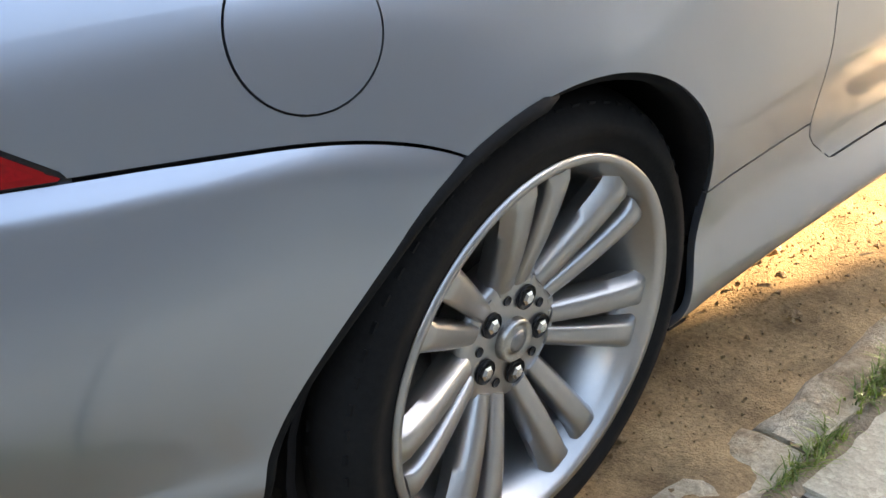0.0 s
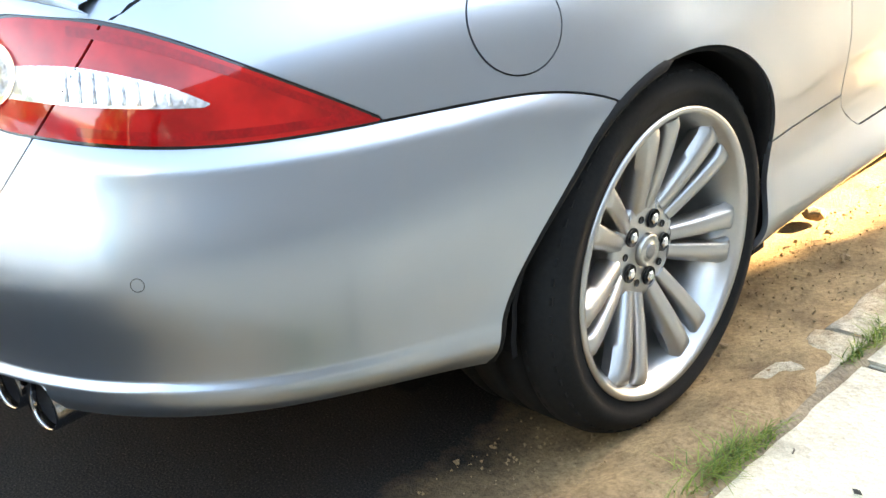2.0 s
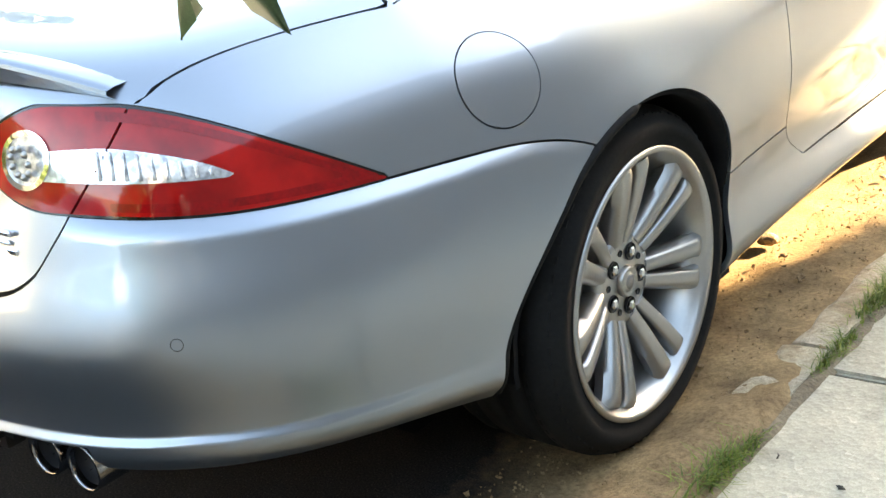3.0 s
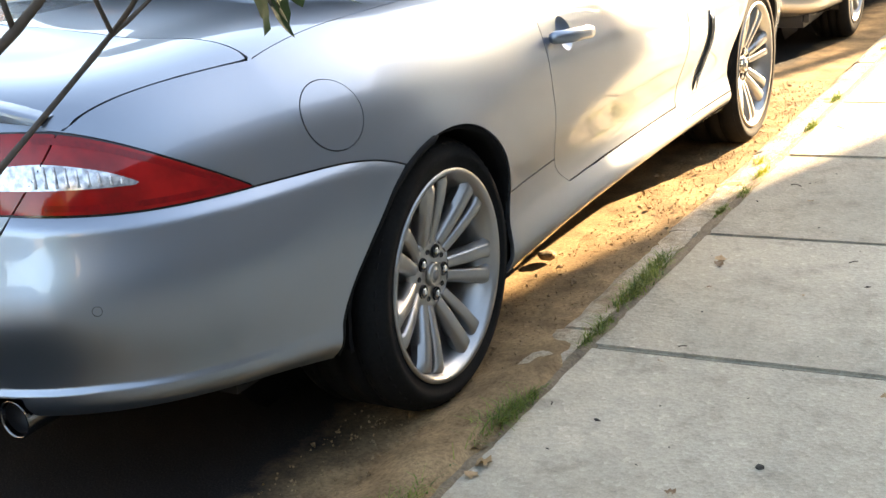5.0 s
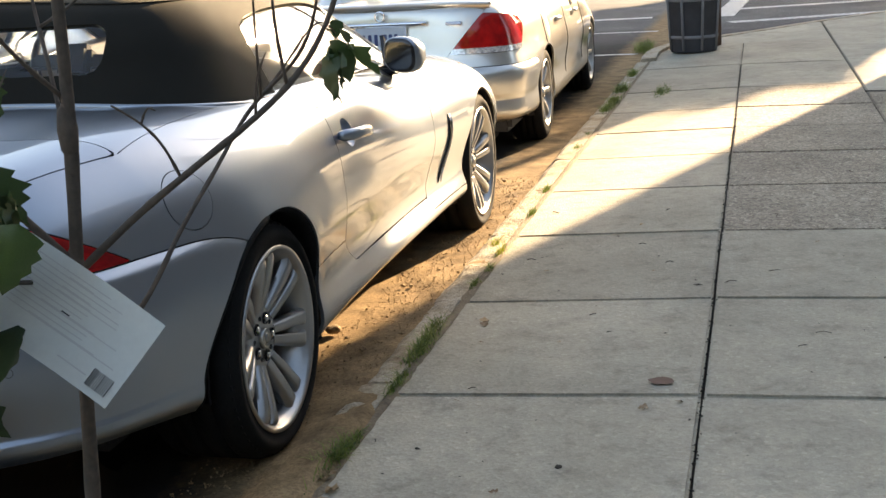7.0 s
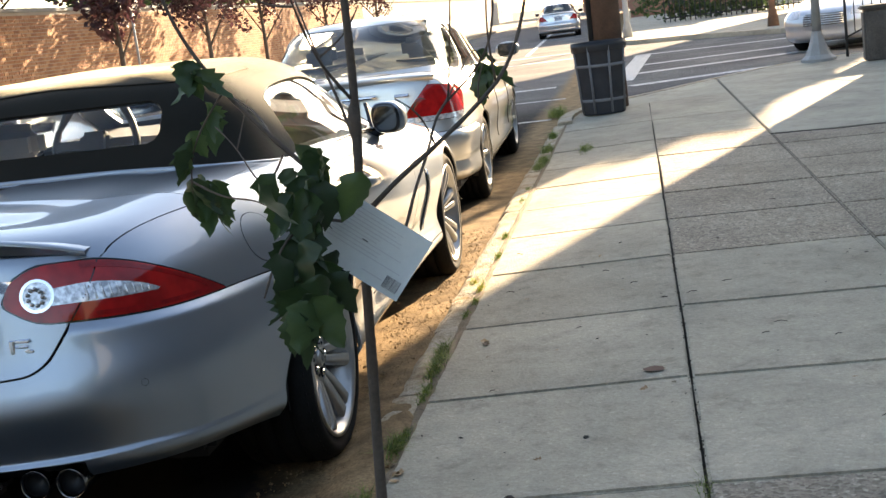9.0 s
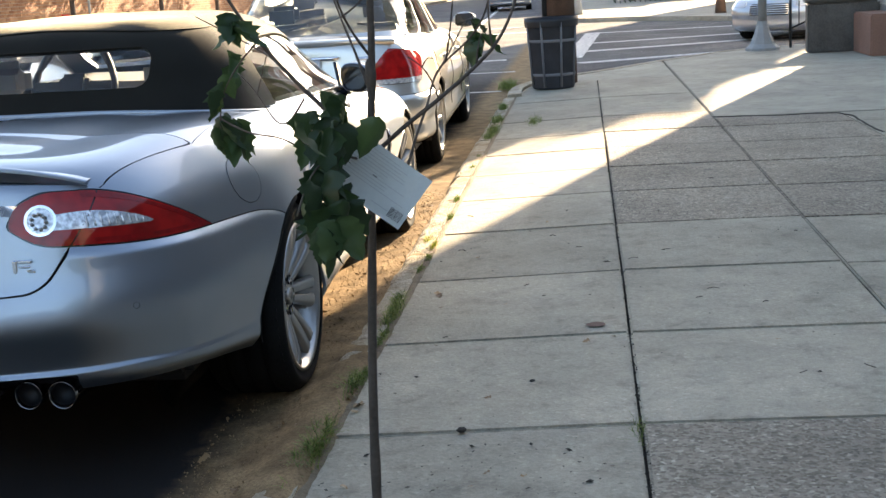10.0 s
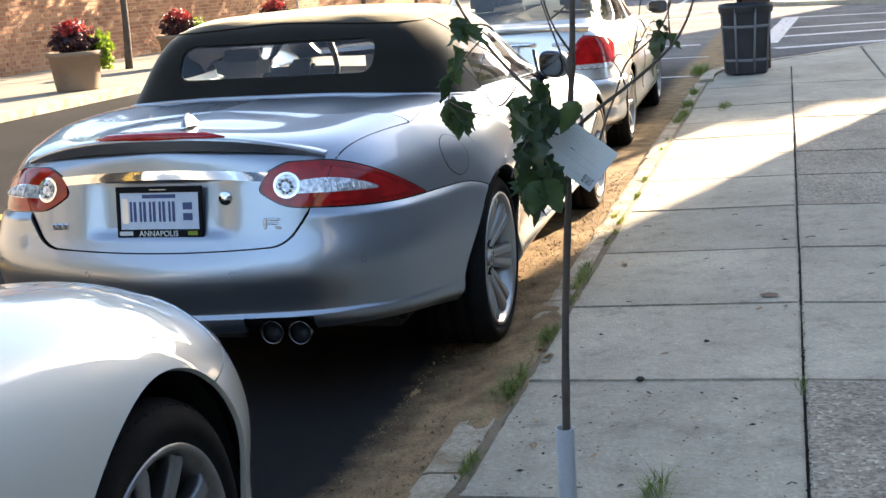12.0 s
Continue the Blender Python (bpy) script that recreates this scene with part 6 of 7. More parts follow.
# ---- the white car behind, nose towards the convertible ----
WHITE_PLAN = [(0, -3.6), (0.6, -3.5), (0.88, -3.2), (0.93, -2.6), (0.935, -1.6), (0.93, -0.8), (0.95, -0.35), (0.955, 0.0), (0.93, 0.30), (0.86, 0.52), (0.74, 0.70), (0.52, 0.83), (0.26, 0.89), (0, 0.91)]
WHITE_KEYS = [
    (0, 0.10, 0.25, 0.02, 0.30, 0.015, 0.42, 0.0, 0.58, 0.04, 0.75, 0.08, 0.9, 0.14, 1.0, 1.08, 1.1),
    (4, 0.08, 0.17, 0.03, 0.23, 0.04, 0.40, 0.0, 0.64, 0.02, 0.78, 0.06, 0.88, 0.14, 0.95, 0.98, 1.0),
    (7, 0.08, 0.17, 0.03, 0.23, 0.03, 0.38, 0.0, 0.62, 0.025, 0.74, 0.10, 0.84, 0.22, 0.90, 0.955, 0.97),
    (9, 0.08, 0.16, 0.03, 0.21, 0.01, 0.34, 0.0, 0.52, 0.05, 0.66, 0.14, 0.76, 0.27, 0.83, 0.91, 0.94),
    (11, 0.10, 0.15, 0.03, 0.20, 0.01, 0.32, 0.0, 0.48, 0.06, 0.61, 0.16, 0.70, 0.30, 0.775, 0.87, 0.92),
    (13, 0.10, 0.15, 0.03, 0.20, 0.01, 0.32, 0.0, 0.46, 0.06, 0.59, 0.16, 0.68, 0.30, 0.75, 0.85, 0.91)]
WHITE = Shell(WHITE_PLAN, WHITE_KEYS, (-2.6, -0.55))


def white_car(m):
    car = thing("white_car", "pearl white car with grey wheels parked behind the convertible", "car", m)
    S = WHITE
    front, rear = arch_clear(0.0, 0.398, 0.35), arch_clear(-2.75, 0.398, 0.35)
    lamp = lambda p, a, v: np.minimum(np.minimum(p[..., 0] * 0 + p[..., 2] - 0.655 - 0.10 * np.clip(0.55 - p[..., 1], 0, 1), 0.79 - 0.10 * np.clip(p[..., 1] - 0.3, 0, 1) - p[..., 2]), np.minimum(np.abs(p[..., 0]) - 0.46, p[..., 1] - 0.47))
    seam = lambda p: 0.70 - 0.10 * np.clip((p[..., 1] + 0.35) / 0.9, 0, 1.3) - np.abs(p[..., 0])
    bump = lambda p, a, v: np.where(p[..., 1] > 0.20, 0.655 + 0.0 * a, -1.0) - p[..., 2]
    wing = panel(S, (S.a_of(-1.0), S.length), (1.0, 7.0), (110, 60), [front, lambda p, a, v: -bump(p, a, v) - GAP, lambda p, a, v: -lamp(p, a, v) - GAP, lambda p, a, v: -seam(p) - GAP, lambda p, a, v: p[..., 1] + 0.62 + 0.3 * (p[..., 2] - 0.6)])
    w2 = mirrored(wing)
    part("front_wing", wing, "white_paint", car)
    part("front_wing", w2, "white_paint", car)
    bonnet = panel(S, (S.a_of(-0.9), S.length), (4.8, 8), (70, 40), [lambda p, a, v: seam(p) - GAP, lambda p, a, v: p[..., 2] - 0.70, lambda p, a, v: p[..., 1] + 0.62], lip=0.01)
    part("bonnet", two_sides(bonnet), "white_paint", car)
    nb = panel(S, (S.a_of(0.15), S.length), (0, 5.6), (70, 44), [front, lambda p, a, v: bump(p, a, v) - GAP, lambda p, a, v: p[..., 1] - 0.21])
    part("front_bumper", two_sides(nb), "white_paint", car)
    fill = panel(S, (S.a_of(0.15), S.length), (3.6, 6.6), (50, 30), [lambda p, a, v: p[..., 2] - 0.658, lambda p, a, v: 0.70 - p[..., 2], lambda p, a, v: seam(p), lambda p, a, v: -lamp(p, a, v)], lip=0)
    part("nose_panel", two_sides(fill), "white_paint", car)
    for s in (1, -1):
        hl = panel(S, (S.a_of(0.1), S.length), (3.4, 6.8), (60, 40), [lamp], push=lambda p, a, v: 0.003 + 0 * p[..., 0], lip=0.02)
        h = part("headlamp", hl if s > 0 else flipped(hl), "clear", car, "clear swept-back headlamp")
    rest = panel(S, (0, S.a_of(-0.4)), (0, 6.8), (90, 40), [rear, lambda p, a, v: -p[..., 1] - 0.625 - 0.3 * (p[..., 2] - 0.6), front])
    r2 = mirrored(rest)
    part("side_body", rest, "white_paint", car)
    part("side_body", r2, "white_paint", car)
    sill = panel(S, (S.a_of(-1.0), S.a_of(0.3)), (0, 1.4), (40, 8), [front, lambda p, a, v: -0.2 - p[..., 1]])
    part("side_sill", two_sides(sill), "white_paint", car)
    deck = panel(S, (0, S.a_of(-0.3)), (6.7, 8), (50, 8), [lambda p, a, v: -0.615 - p[..., 1]], lip=0)
    part("cowl", two_sides(deck), "white_paint", car)
    part("inner_body", panel(S, (-S.length, S.length), (0.5, 6.5), (140, 20), [front, rear], push=lambda p, a, v: -0.025 + 0 * p[..., 0], lip=0), "black", car)
    lens = lambda x, y, z: Vector((x, y, z))
    # simple closed cabin, outside every view but mirrored in paint
    cab = Shell([(0, -3.2), (0.5, -3.1), (0.70, -2.8), (0.76, -2.2), (0.76, -1.5), (0.70, -1.0), (0.4, -0.72), (0, -0.62)],
                [(0, 0, 1.05, 0.1, 1.1, 0.2, 1.16, 0.3, 1.22, 0.4, 1.27, 0.5, 1.31, 0.6, 1.33, 1.35, 1.36), (3, 0, 0.95, 0.04, 1.02, 0.08, 1.09, 0.12, 1.16, 0.17, 1.23, 0.23, 1.29, 0.32, 1.33, 1.35, 1.36),
                 (7, 0, 0.95, 0.12, 1.01, 0.24, 1.07, 0.37, 1.14, 0.50, 1.2, 0.64, 1.26, 0.78, 1.30, 1.33, 1.35)], (-2.4, -1.6))
    glass = lambda p, a, v: np.minimum(1.27 - p[..., 2], p[..., 2] - 0.99)
    part("roof", panel(cab, (-cab.length, cab.length), (0, 8), (80, 30), [lambda p, a, v: -glass(p, a, v)], lip=0), "white_paint", car)
    part("windows", panel(cab, (-cab.length, cab.length), (0, 8), (80, 30), [glass], push=lambda p, a, v: -0.004 + 0 * p[..., 0], lip=0), "gloss_black", car)
    part("underbody", box(-0.78, 0.78, -3.2, 0.5, 0.17, 0.32, 0.03), "black", car)
    w = wheel(car, 0.345, 0.252, 0.245, 10, False, "dark_alloy", detail=True)
    w.matrix_basis = Matrix.Translation((0.795, 0, 0.345))
    for x, y, flip in ((0.795, -2.75, 0), (-0.795, 0, 1), (-0.795, -2.75, 1)):
        c = copy_thing(w, Matrix.Translation((x, y, 0.345)) @ (Matrix.Rotation(math.pi, 4, "Z") if flip else Matrix()))
        c.parent = car
    for s in (1, -1):
        ln = lathe([(0.40, s * 0.88), (0.41, s * 0.5), (0.0, s * 0.49)], 48, "x")
        for f in [f for f in ln.faces if all(q.co.z < -0.06 for q in f.verts)]:
            ln.faces.remove(f)
        part("wheel_liner", ln, "black", car, m=Matrix.Translation((0, 0, 0.35)))
    return car


white_car(pose(-0.02, -2.72, 0))

# ---- plants ----
def leaf_mesh(size, lobes, rng, curl=0.25):
    """A broad toothed leaf, folded along its rib and drooping at the tip; stalk end at the origin, blade along +y."""
    bm = bmesh.new()
    n, seed = 10, rng.random() * 50
    rows = []
    for i in range(n + 1):
        t = i / n
        w = 0.46 * math.sin(math.pi * min(1, t ** 0.7)) ** 0.75 * (1 - 0.30 * t)
        if lobes:
            w *= 0.78 + 0.32 * abs(math.sin(t * math.pi * 2.5))
        w *= (0.84 if i % 2 else 1.06) if 0 < i < n else 1
        row = []
        for k in (-2, -1, 0, 1, 2):
            u = k / 2 * w
            rough = noise.noise((u * 5 + seed, t * 5, seed)) * 0.13 + noise.noise((u * 12, t * 12 + seed, 1.0)) * 0.05
            z = -curl * t * t - curl * 0.9 * u * u * (1 + 2 * curl) + 0.22 * abs(u) * (1 if lobes else -0.5) + rough * (0.35 + abs(k) / 2)
            row.append(bm.verts.new((u * size * (1 - 0.25 * curl), (t - 0.10 * abs(u) * (1 - t)) * size, z * size)))
        rows.append(row)
    for a, b in zip(rows, rows[1:]):
        for k in range(4):
            bm.faces.new((a[k], a[k + 1], b[k + 1], b[k])).smooth = True
    bmesh.ops.remove_doubles(bm, verts=bm.verts, dist=size * 0.002)
    return bm


def sapling():
    tree = thing("sapling", "thin young street tree with drooping green leaves and a paper tag", "tree", pose(0, 0, 0))
    rng = random.Random(11)
    trunk = [(1.545, -2.05, 0.03), (1.552, -2.05, 0.40), (1.563, -2.052, 0.70), (1.580, -2.049, 0.96), (1.588, -2.046, 1.10), (1.600, -2.045, 1.25), (1.607, -2.05, 1.42), (1.612, -2.06, 1.75)]
    pts = smooth_path(trunk, 5)
    stem = part("trunk", tube(pts, [0.0104 - 0.0056 * i / (len(pts) - 1) + (0.001 if i % 7 == 3 else 0) for i in range(len(pts))], 10), "bark", tree)
    part("knot", lathe([(0.0, 0.03), (0.008, 0.018), (0.0102, 0.0), (0.0085, -0.02), (0.0, -0.034)], 12), "bark", stem, m=pose(1.597, -2.046, 1.235))
    part("knot", lathe([(0.0, 0.04), (0.0092, 0.02), (0.0115, 0.0), (0.0100, -0.02), (0.0, -0.04)], 12), "bark", stem, m=pose(1.586, -2.047, 1.085))
    limbs = [
        ([(1.588, -2.05, 1.09), (1.648, -2.045, 1.140), (1.707, -2.050, 1.182), (1.775, -2.005, 1.236), (1.802, -1.985, 1.262), (1.832, -1.955, 1.31), (1.852, -1.935, 1.37), (1.87, -1.93, 1.46)], 0.0064),
        ([(1.575, -2.05, 0.99), (1.634, -2.015, 1.045), (1.652, -1.96, 1.10), (1.672, -1.87, 1.170), (1.692, -1.80, 1.226), (1.735, -1.805, 1.262), (1.785, -1.835, 1.33), (1.80, -1.86, 1.43)], 0.0046),
        ([(1.700, -1.803, 1.232), (1.715, -1.84, 1.29), (1.735, -1.88, 1.40)], 0.0028), ([(1.712, -2.048, 1.186), (1.700, -2.062, 1.225), (1.688, -2.075, 1.245), (1.668, -2.085, 1.262)], 0.0026), ([(1.690, -2.072, 1.243), (1.704, -2.08, 1.258), (1.712, -2.085, 1.256)], 0.0018),
        ([(1.692, -1.80, 1.226), (1.715, -1.74, 1.27), (1.740, -1.69, 1.305), (1.747, -1.665, 1.29)], 0.0028),
        ([(1.776, -2.004, 1.238), (1.782, -2.006, 1.275), (1.792, -2.004, 1.298)], 0.0024), ([(1.803, -1.984, 1.262), (1.800, -1.995, 1.33), (1.808, -2.0, 1.42)], 0.0030),
        ([(1.590, -2.05, 1.10), (1.545, -2.06, 1.150), (1.470, -2.05, 1.225), (1.405, -2.04, 1.30), (1.352, -2.03, 1.38), (1.31, -2.02, 1.50)], 0.0068),
        ([(1.598, -2.05, 1.19), (1.575, -2.02, 1.25), (1.540, -1.98, 1.33), (1.505, -1.94, 1.42)], 0.0042),
        ([(1.405, -2.04, 1.30), (1.36, -1.98, 1.27), (1.30, -1.94, 1.19), (1.29, -1.93, 1.14)], 0.003),
        ([(1.29, -1.93, 1.16), (1.36, -1.98, 1.135), (1.43, -2.04, 1.13), (1.50, -2.10, 1.10)], 0.0028),
        ([(1.540, -1.98, 1.33), (1.575, -1.95, 1.36), (1.60, -1.93, 1.40)], 0.003),
        ([(1.505, -1.95, 1.41), (1.46, -1.95, 1.42), (1.41, -1.96, 1.47)], 0.003),
        ([(1.586, -2.05, 1.08), (1.560, -2.16, 1.11), (1.535, -2.28, 1.10), (1.525, -2.36, 1.05)], 0.004),
        ([(1.47, -2.05, 1.225), (1.36, -1.80, 1.26), (1.25, -1.66, 1.30), (1.16, -1.60, 1.34)], 0.003),
        ([(1.46, -1.97, 1.19), (1.38, -1.86, 1.14), (1.33, -1.80, 1.19), (1.28, -1.75, 1.23)], 0.0028),
        ([(1.33, -1.80, 1.19), (1.34, -1.77, 1.24), (1.345, -1.75, 1.27)], 0.0022),
        ([(1.600, -2.04, 1.26), (1.57, -2.10, 1.33), (1.555, -2.15, 1.42)], 0.004)]
    for line, r in limbs:
        p = smooth_path(line, 5)
        part("branch", tube(p, [0.66 * r * (1 - 0.5 * i / (len(p) - 1)) + (0.0004 if i % 6 == 2 else 0) for i in range(len(p))], 7), "bark", tree)
    kinds = [leaf_mesh(1.0, k % 2, rng, 0.25 + 0.22 * k) for k in range(5)]
    made = [None] * len(kinds)
    clusters = [((1.550, -2.20, 1.150), 0.036, 12, 0.066), ((1.545, -2.27, 1.115), 0.036, 14, 0.066), ((1.562, -2.25, 1.06), 0.030, 10, 0.066), ((1.535, -2.12, 1.19), 0.028, 6, 0.058),
                ((1.296, -1.93, 1.16), 0.024, 9, 0.060), ((1.300, -1.95, 1.22), 0.014, 4, 0.055), ((1.36, -2.05, 1.345), 0.010, 4, 0.060), ((1.745, -1.66, 1.272), 0.010, 6, 0.056), ((1.752, -1.67, 1.305), 0.006, 2, 0.03),
                ((1.572, -2.36, 1.035), 0.020, 6, 0.066), ((1.25, -1.66, 1.27), 0.014, 3, 0.06), ((1.51, -2.08, 1.17), 0.02, 5, 0.055)]
    for (x, y, z), spread, count, size in clusters:
        for _ in range(count):
            p = Vector((rng.gauss(x, spread * 0.7), rng.gauss(y, spread), rng.gauss(z, spread * 0.9)))
            k = rng.randrange(5)
            s = size * rng.uniform(0.7, 1.15)
            m = Matrix.Translation(p) @ Euler((radians(rng.uniform(-105, -55)), radians(rng.uniform(-25, 25)), rng.uniform(0, 6.28))).to_matrix().to_4x4() @ Matrix.Scale(s, 4)
            if made[k] is None:
                made[k] = part("leaf", kinds[k], "leaf", tree, m=m)
            else:
                again(made[k], m)
    # grey guard pipe round the foot
    part("guard_pipe", lathe([(0.0215, 0.0), (0.0215, 0.40), (0.0185, 0.40), (0.0185, 0.0)], 20), "pvc", tree, "grey plastic guard pipe round the stem", m=pose(1.548, -2.05, 0.02))
    # paper tag
    t, r, b = Vector((1.580, -2.105, 1.147)), Vector((1.697, -2.085, 1.050)), Vector((1.637, -2.112, 0.974))
    u, w = (r - t), (b - r)
    n = u.cross(w).normalized()
    bm = bmesh.new()
    g = {}
    for i in range(9):
        for j in range(7):
            bend = 0.006 * math.sin(math.pi * i / 8) + 0.004 * math.sin(math.pi * j / 6)
            for k, d in ((0, 0.0), (1, 0.0008)):
                g[i, j, k] = bm.verts.new(t + u * (i / 8) + w * (j / 6) + n * (bend + d))
    for i in range(8):
        for j in range(6):
            for k in (0, 1):
                q = [g[i, j, k], g[i + 1, j, k], g[i + 1, j + 1, k], g[i, j + 1, k]]
                bm.faces.new(q if k == 0 else q[::-1]).smooth = True
    tag = tagged(part("paper_tag", bm, "paper"), "white printed paper card hung on the young tree", "label")
    rows = random.Random(3)

    def ink(u0, u1, w0, w1, mat):
        bm = bmesh.new()
        for d in (-0.0016, 0.0024):
            vs = []
            for a, c in ((u0, w0), (u1, w0), (u1, w1), (u0, w1)):
                bend = 0.006 * math.sin(math.pi * a) + 0.004 * math.sin(math.pi * c)
                vs.append(bm.verts.new(t + u * a + w * c + n * (bend + d)))
            bm.faces.new(vs)
        part("print_bar", bm, mat, tag)

    for i in range(11):
        y = 0.10 + 0.055 * i
        ink(0.10, rows.uniform(0.55, 0.9), y, y + 0.012, "pale_ink")
    for i in range(12):
        x = 0.80 + 0.013 * i
        ink(x, x + rows.choice((0.004, 0.007)), 0.74, 0.92, "ink")
    ink(0.56, 0.78, 0.84, 0.855, "pale_ink")
    ink(0.42, 0.48, 0.47, 0.485, "ink")
    part("tag_hole", lathe([(0.004, -0.001), (0.004, 0.0015), (0.0, 0.0016)], 12), "black", tag, m=Matrix.Translation(t + u * 0.05 + w * 0.07) @ n.to_track_quat("Z", "Y").to_matrix().to_4x4())
    return tree


sapling()


def grass_tuft(x, y, z, r, n, h, seed, material="grass", label="tuft of green and dry grass in the pavement joint", flat=0.95):
    rng = random.Random(seed)
    bm = bmesh.new()
    for _ in range(n):
        px, py = rng.gauss(0, r * 0.30), rng.gauss(0, r * 1.5)
        b, tall = rng.uniform(0, 6.28), 0.75 * h * rng.uniform(0.3, 1.15)
        lean = rng.uniform(0.4, 1.6) * flat
        wd = rng.uniform(0.0012, 0.0028)
        prev = None
        for k in range(4):
            t = k / 3
            c = Vector((px + math.cos(b) * tall * lean * t * t, py + math.sin(b) * tall * lean * t * t, tall * t * (1 - 0.35 * t * lean)))
            s = Vector((-math.sin(b), math.cos(b), 0)) * wd * (1 - 0.85 * t)
            row = (bm.verts.new(c - s), bm.verts.new(c + s))
            if prev:
                bm.faces.new((prev[0], prev[1], row[1], row[0])).smooth = True
            prev = row
    ob = part("grass_tuft", bm, material, m=pose(x, y, z))
    return tagged(ob, label, "grass", group="tufts of grass", kind="stuff")


seed = 100
TUFTS = ((1.10, -0.14, 0.045, 170, 0.07), (1.115, -0.03, 0.03, 70, 0.05), (1.09, -0.60, 0.05, 130, 0.07), (1.09, -0.74, 0.05, 190, 0.085), (1.075, -0.86, 0.035, 80, 0.05), (1.11, -1.40, 0.03, 90, 0.05),
         (1.11, 0.38, 0.018, 45, 0.04), (1.11, 0.48, 0.03, 80, 0.05), (1.10, 0.74, 0.04, 150, 0.06), (1.10, 0.86, 0.04, 170, 0.065), (1.09, 1.02, 0.035, 120, 0.06), (1.11, 1.60, 0.02, 60, 0.045), (1.12, 1.85, 0.02, 50, 0.04),
         (1.12, 2.9, 0.025, 60, 0.05), (1.10, 3.5, 0.025, 60, 0.05), (1.11, 4.8, 0.03, 80, 0.05), (1.11, 5.4, 0.02, 50, 0.04), (1.10, 6.6, 0.06, 160, 0.09), (1.11, 7.0, 0.07, 240, 0.10), (1.09, 7.8, 0.08, 260, 0.11), (1.07, 9.0, 0.07, 200, 0.10),
         (0.96, 11.6, 0.14, 420, 0.18), (1.46, 7.6, 0.10, 220, 0.07), (2.075, -0.64, 0.035, 120, 0.06), (1.62, -2.03, 0.05, 110, 0.12), (1.72, -2.12, 0.05, 90, 0.09), (1.69, -1.56, 0.05, 60, 0.13), (2.10, 4.3, 0.01, 25, 0.03))
for x, y, r, n, h in TUFTS:
    n *= 2
    seed += 1
    grass_tuft(x + (0.025 if x < 1.13 and y < 4 else 0.0), y, 0.034, r, n, h, seed)
for x, y in ((1.09, 2.28), (1.14, 2.12)):
    seed += 1
    grass_tuft(x, y, 0.03, 0.025, 90, 0.07, seed, "yellow_flower" if y > 2.1 else "lime", "bright yellow-green weed at the kerb")
# moss and grit in the long joint
rng = random.Random(8)
bm = bmesh.new()
for _ in range(1500):
    y = -4.5 + 12.5 * rng.random() ** 1.6
    x = rng.choice((2.09, 2.09, 2.09, 1.135)) + rng.gauss(0, 0.004)
    r = rng.uniform(0.0015, 0.0045)
    m = Matrix.Translation((x, y, pave_z(x) - 0.004 + r * 0.3)) @ Euler((rng.random() * 6, rng.random() * 6, 0)).to_matrix().to_4x4() @ Matrix.Scale(r, 4)
    vs = [bm.verts.new(m @ Vector(q)) for q in ((1, 0, -0.4), (-0.6, 0.8, -0.3), (-0.5, -0.9, -0.4), (0.1, 0.1, 0.9))]
    for f in ((0, 1, 3), (1, 2, 3), (2, 0, 3), (0, 2, 1)):
        bm.faces.new([vs[i] for i in f])
tagged(part("joint_moss", bm, "joint"), "dark moss and crumbs in the pavement joints", "moss", kind="stuff")

# bark crumbs and leaf scraps scattered on the slabs
bm = bmesh.new()
for _ in range(260):
    x, y = rng.uniform(1.18, 3.05), rng.uniform(-2.6, 2.2)
    if rng.random() < 0.55:
        x, y = rng.uniform(1.18, 2.0), rng.uniform(-1.75, -0.7)
    r = rng.uniform(0.0016, 0.0042) * (2.2 if rng.random() < 0.12 else 1)
    m = Matrix.Translation((x, y, pave_z(x) + 0.0015)) @ Matrix.Rotation(rng.random() * 6.28, 4, "Z") @ Matrix.Diagonal((r * rng.uniform(1, 2.6), r, r * 0.5, 1))
    vs = [bm.verts.new(m @ Vector(q)) for q in ((1, 0.1, -0.4), (-0.2, 0.9, -0.3), (-1.0, -0.2, -0.4), (0.2, -0.8, -0.3), (0.1, 0.1, 0.8))]
    for f in ((0, 1, 4), (1, 2, 4), (2, 3, 4), (3, 0, 4)):
        bm.faces.new([vs[i] for i in f])
tagged(part("leaf_scraps", bm, "joint"), "dark scraps of leaves and bark on the slabs", "litter", kind="stuff")

# loose grit, clods and crumbs on the dirt
bm = bmesh.new()
for _ in range(3400):
    y = rng.uniform(-4, 4)
    x = rng.uniform(0.74, 1.02)
    r = rng.uniform(0.0015, 0.0045) * (2.0 if rng.random() < 0.05 else 1)
    z = 0.002 + (0.024 * max(0, (x - 0.62) / 0.4) ** 1.4 if x > 0.62 else 0)
    m = Matrix.Translation((x, y, z + r * 0.3)) @ Euler((rng.random() * 6, rng.random() * 6, 0)).to_matrix().to_4x4() @ Matrix.Scale(r, 4)
    vs = [bm.verts.new(m @ Vector(q)) for q in ((1, 0.1, -0.4), (-0.6, 0.8, -0.3), (-0.5, -0.9, -0.4), (0.2, 0.2, 0.8), (-0.4, 0.0, 0.7))]
    for f in ((0, 1, 3), (1, 4, 3), (1, 2, 4), (2, 0, 3), (2, 3, 4), (0, 2, 1)):
        bm.faces.new([vs[i] for i in f])
tagged(part("grit", bm, "dirt"), "loose grit and crumbs of soil by the kerb", "grit", kind="stuff")


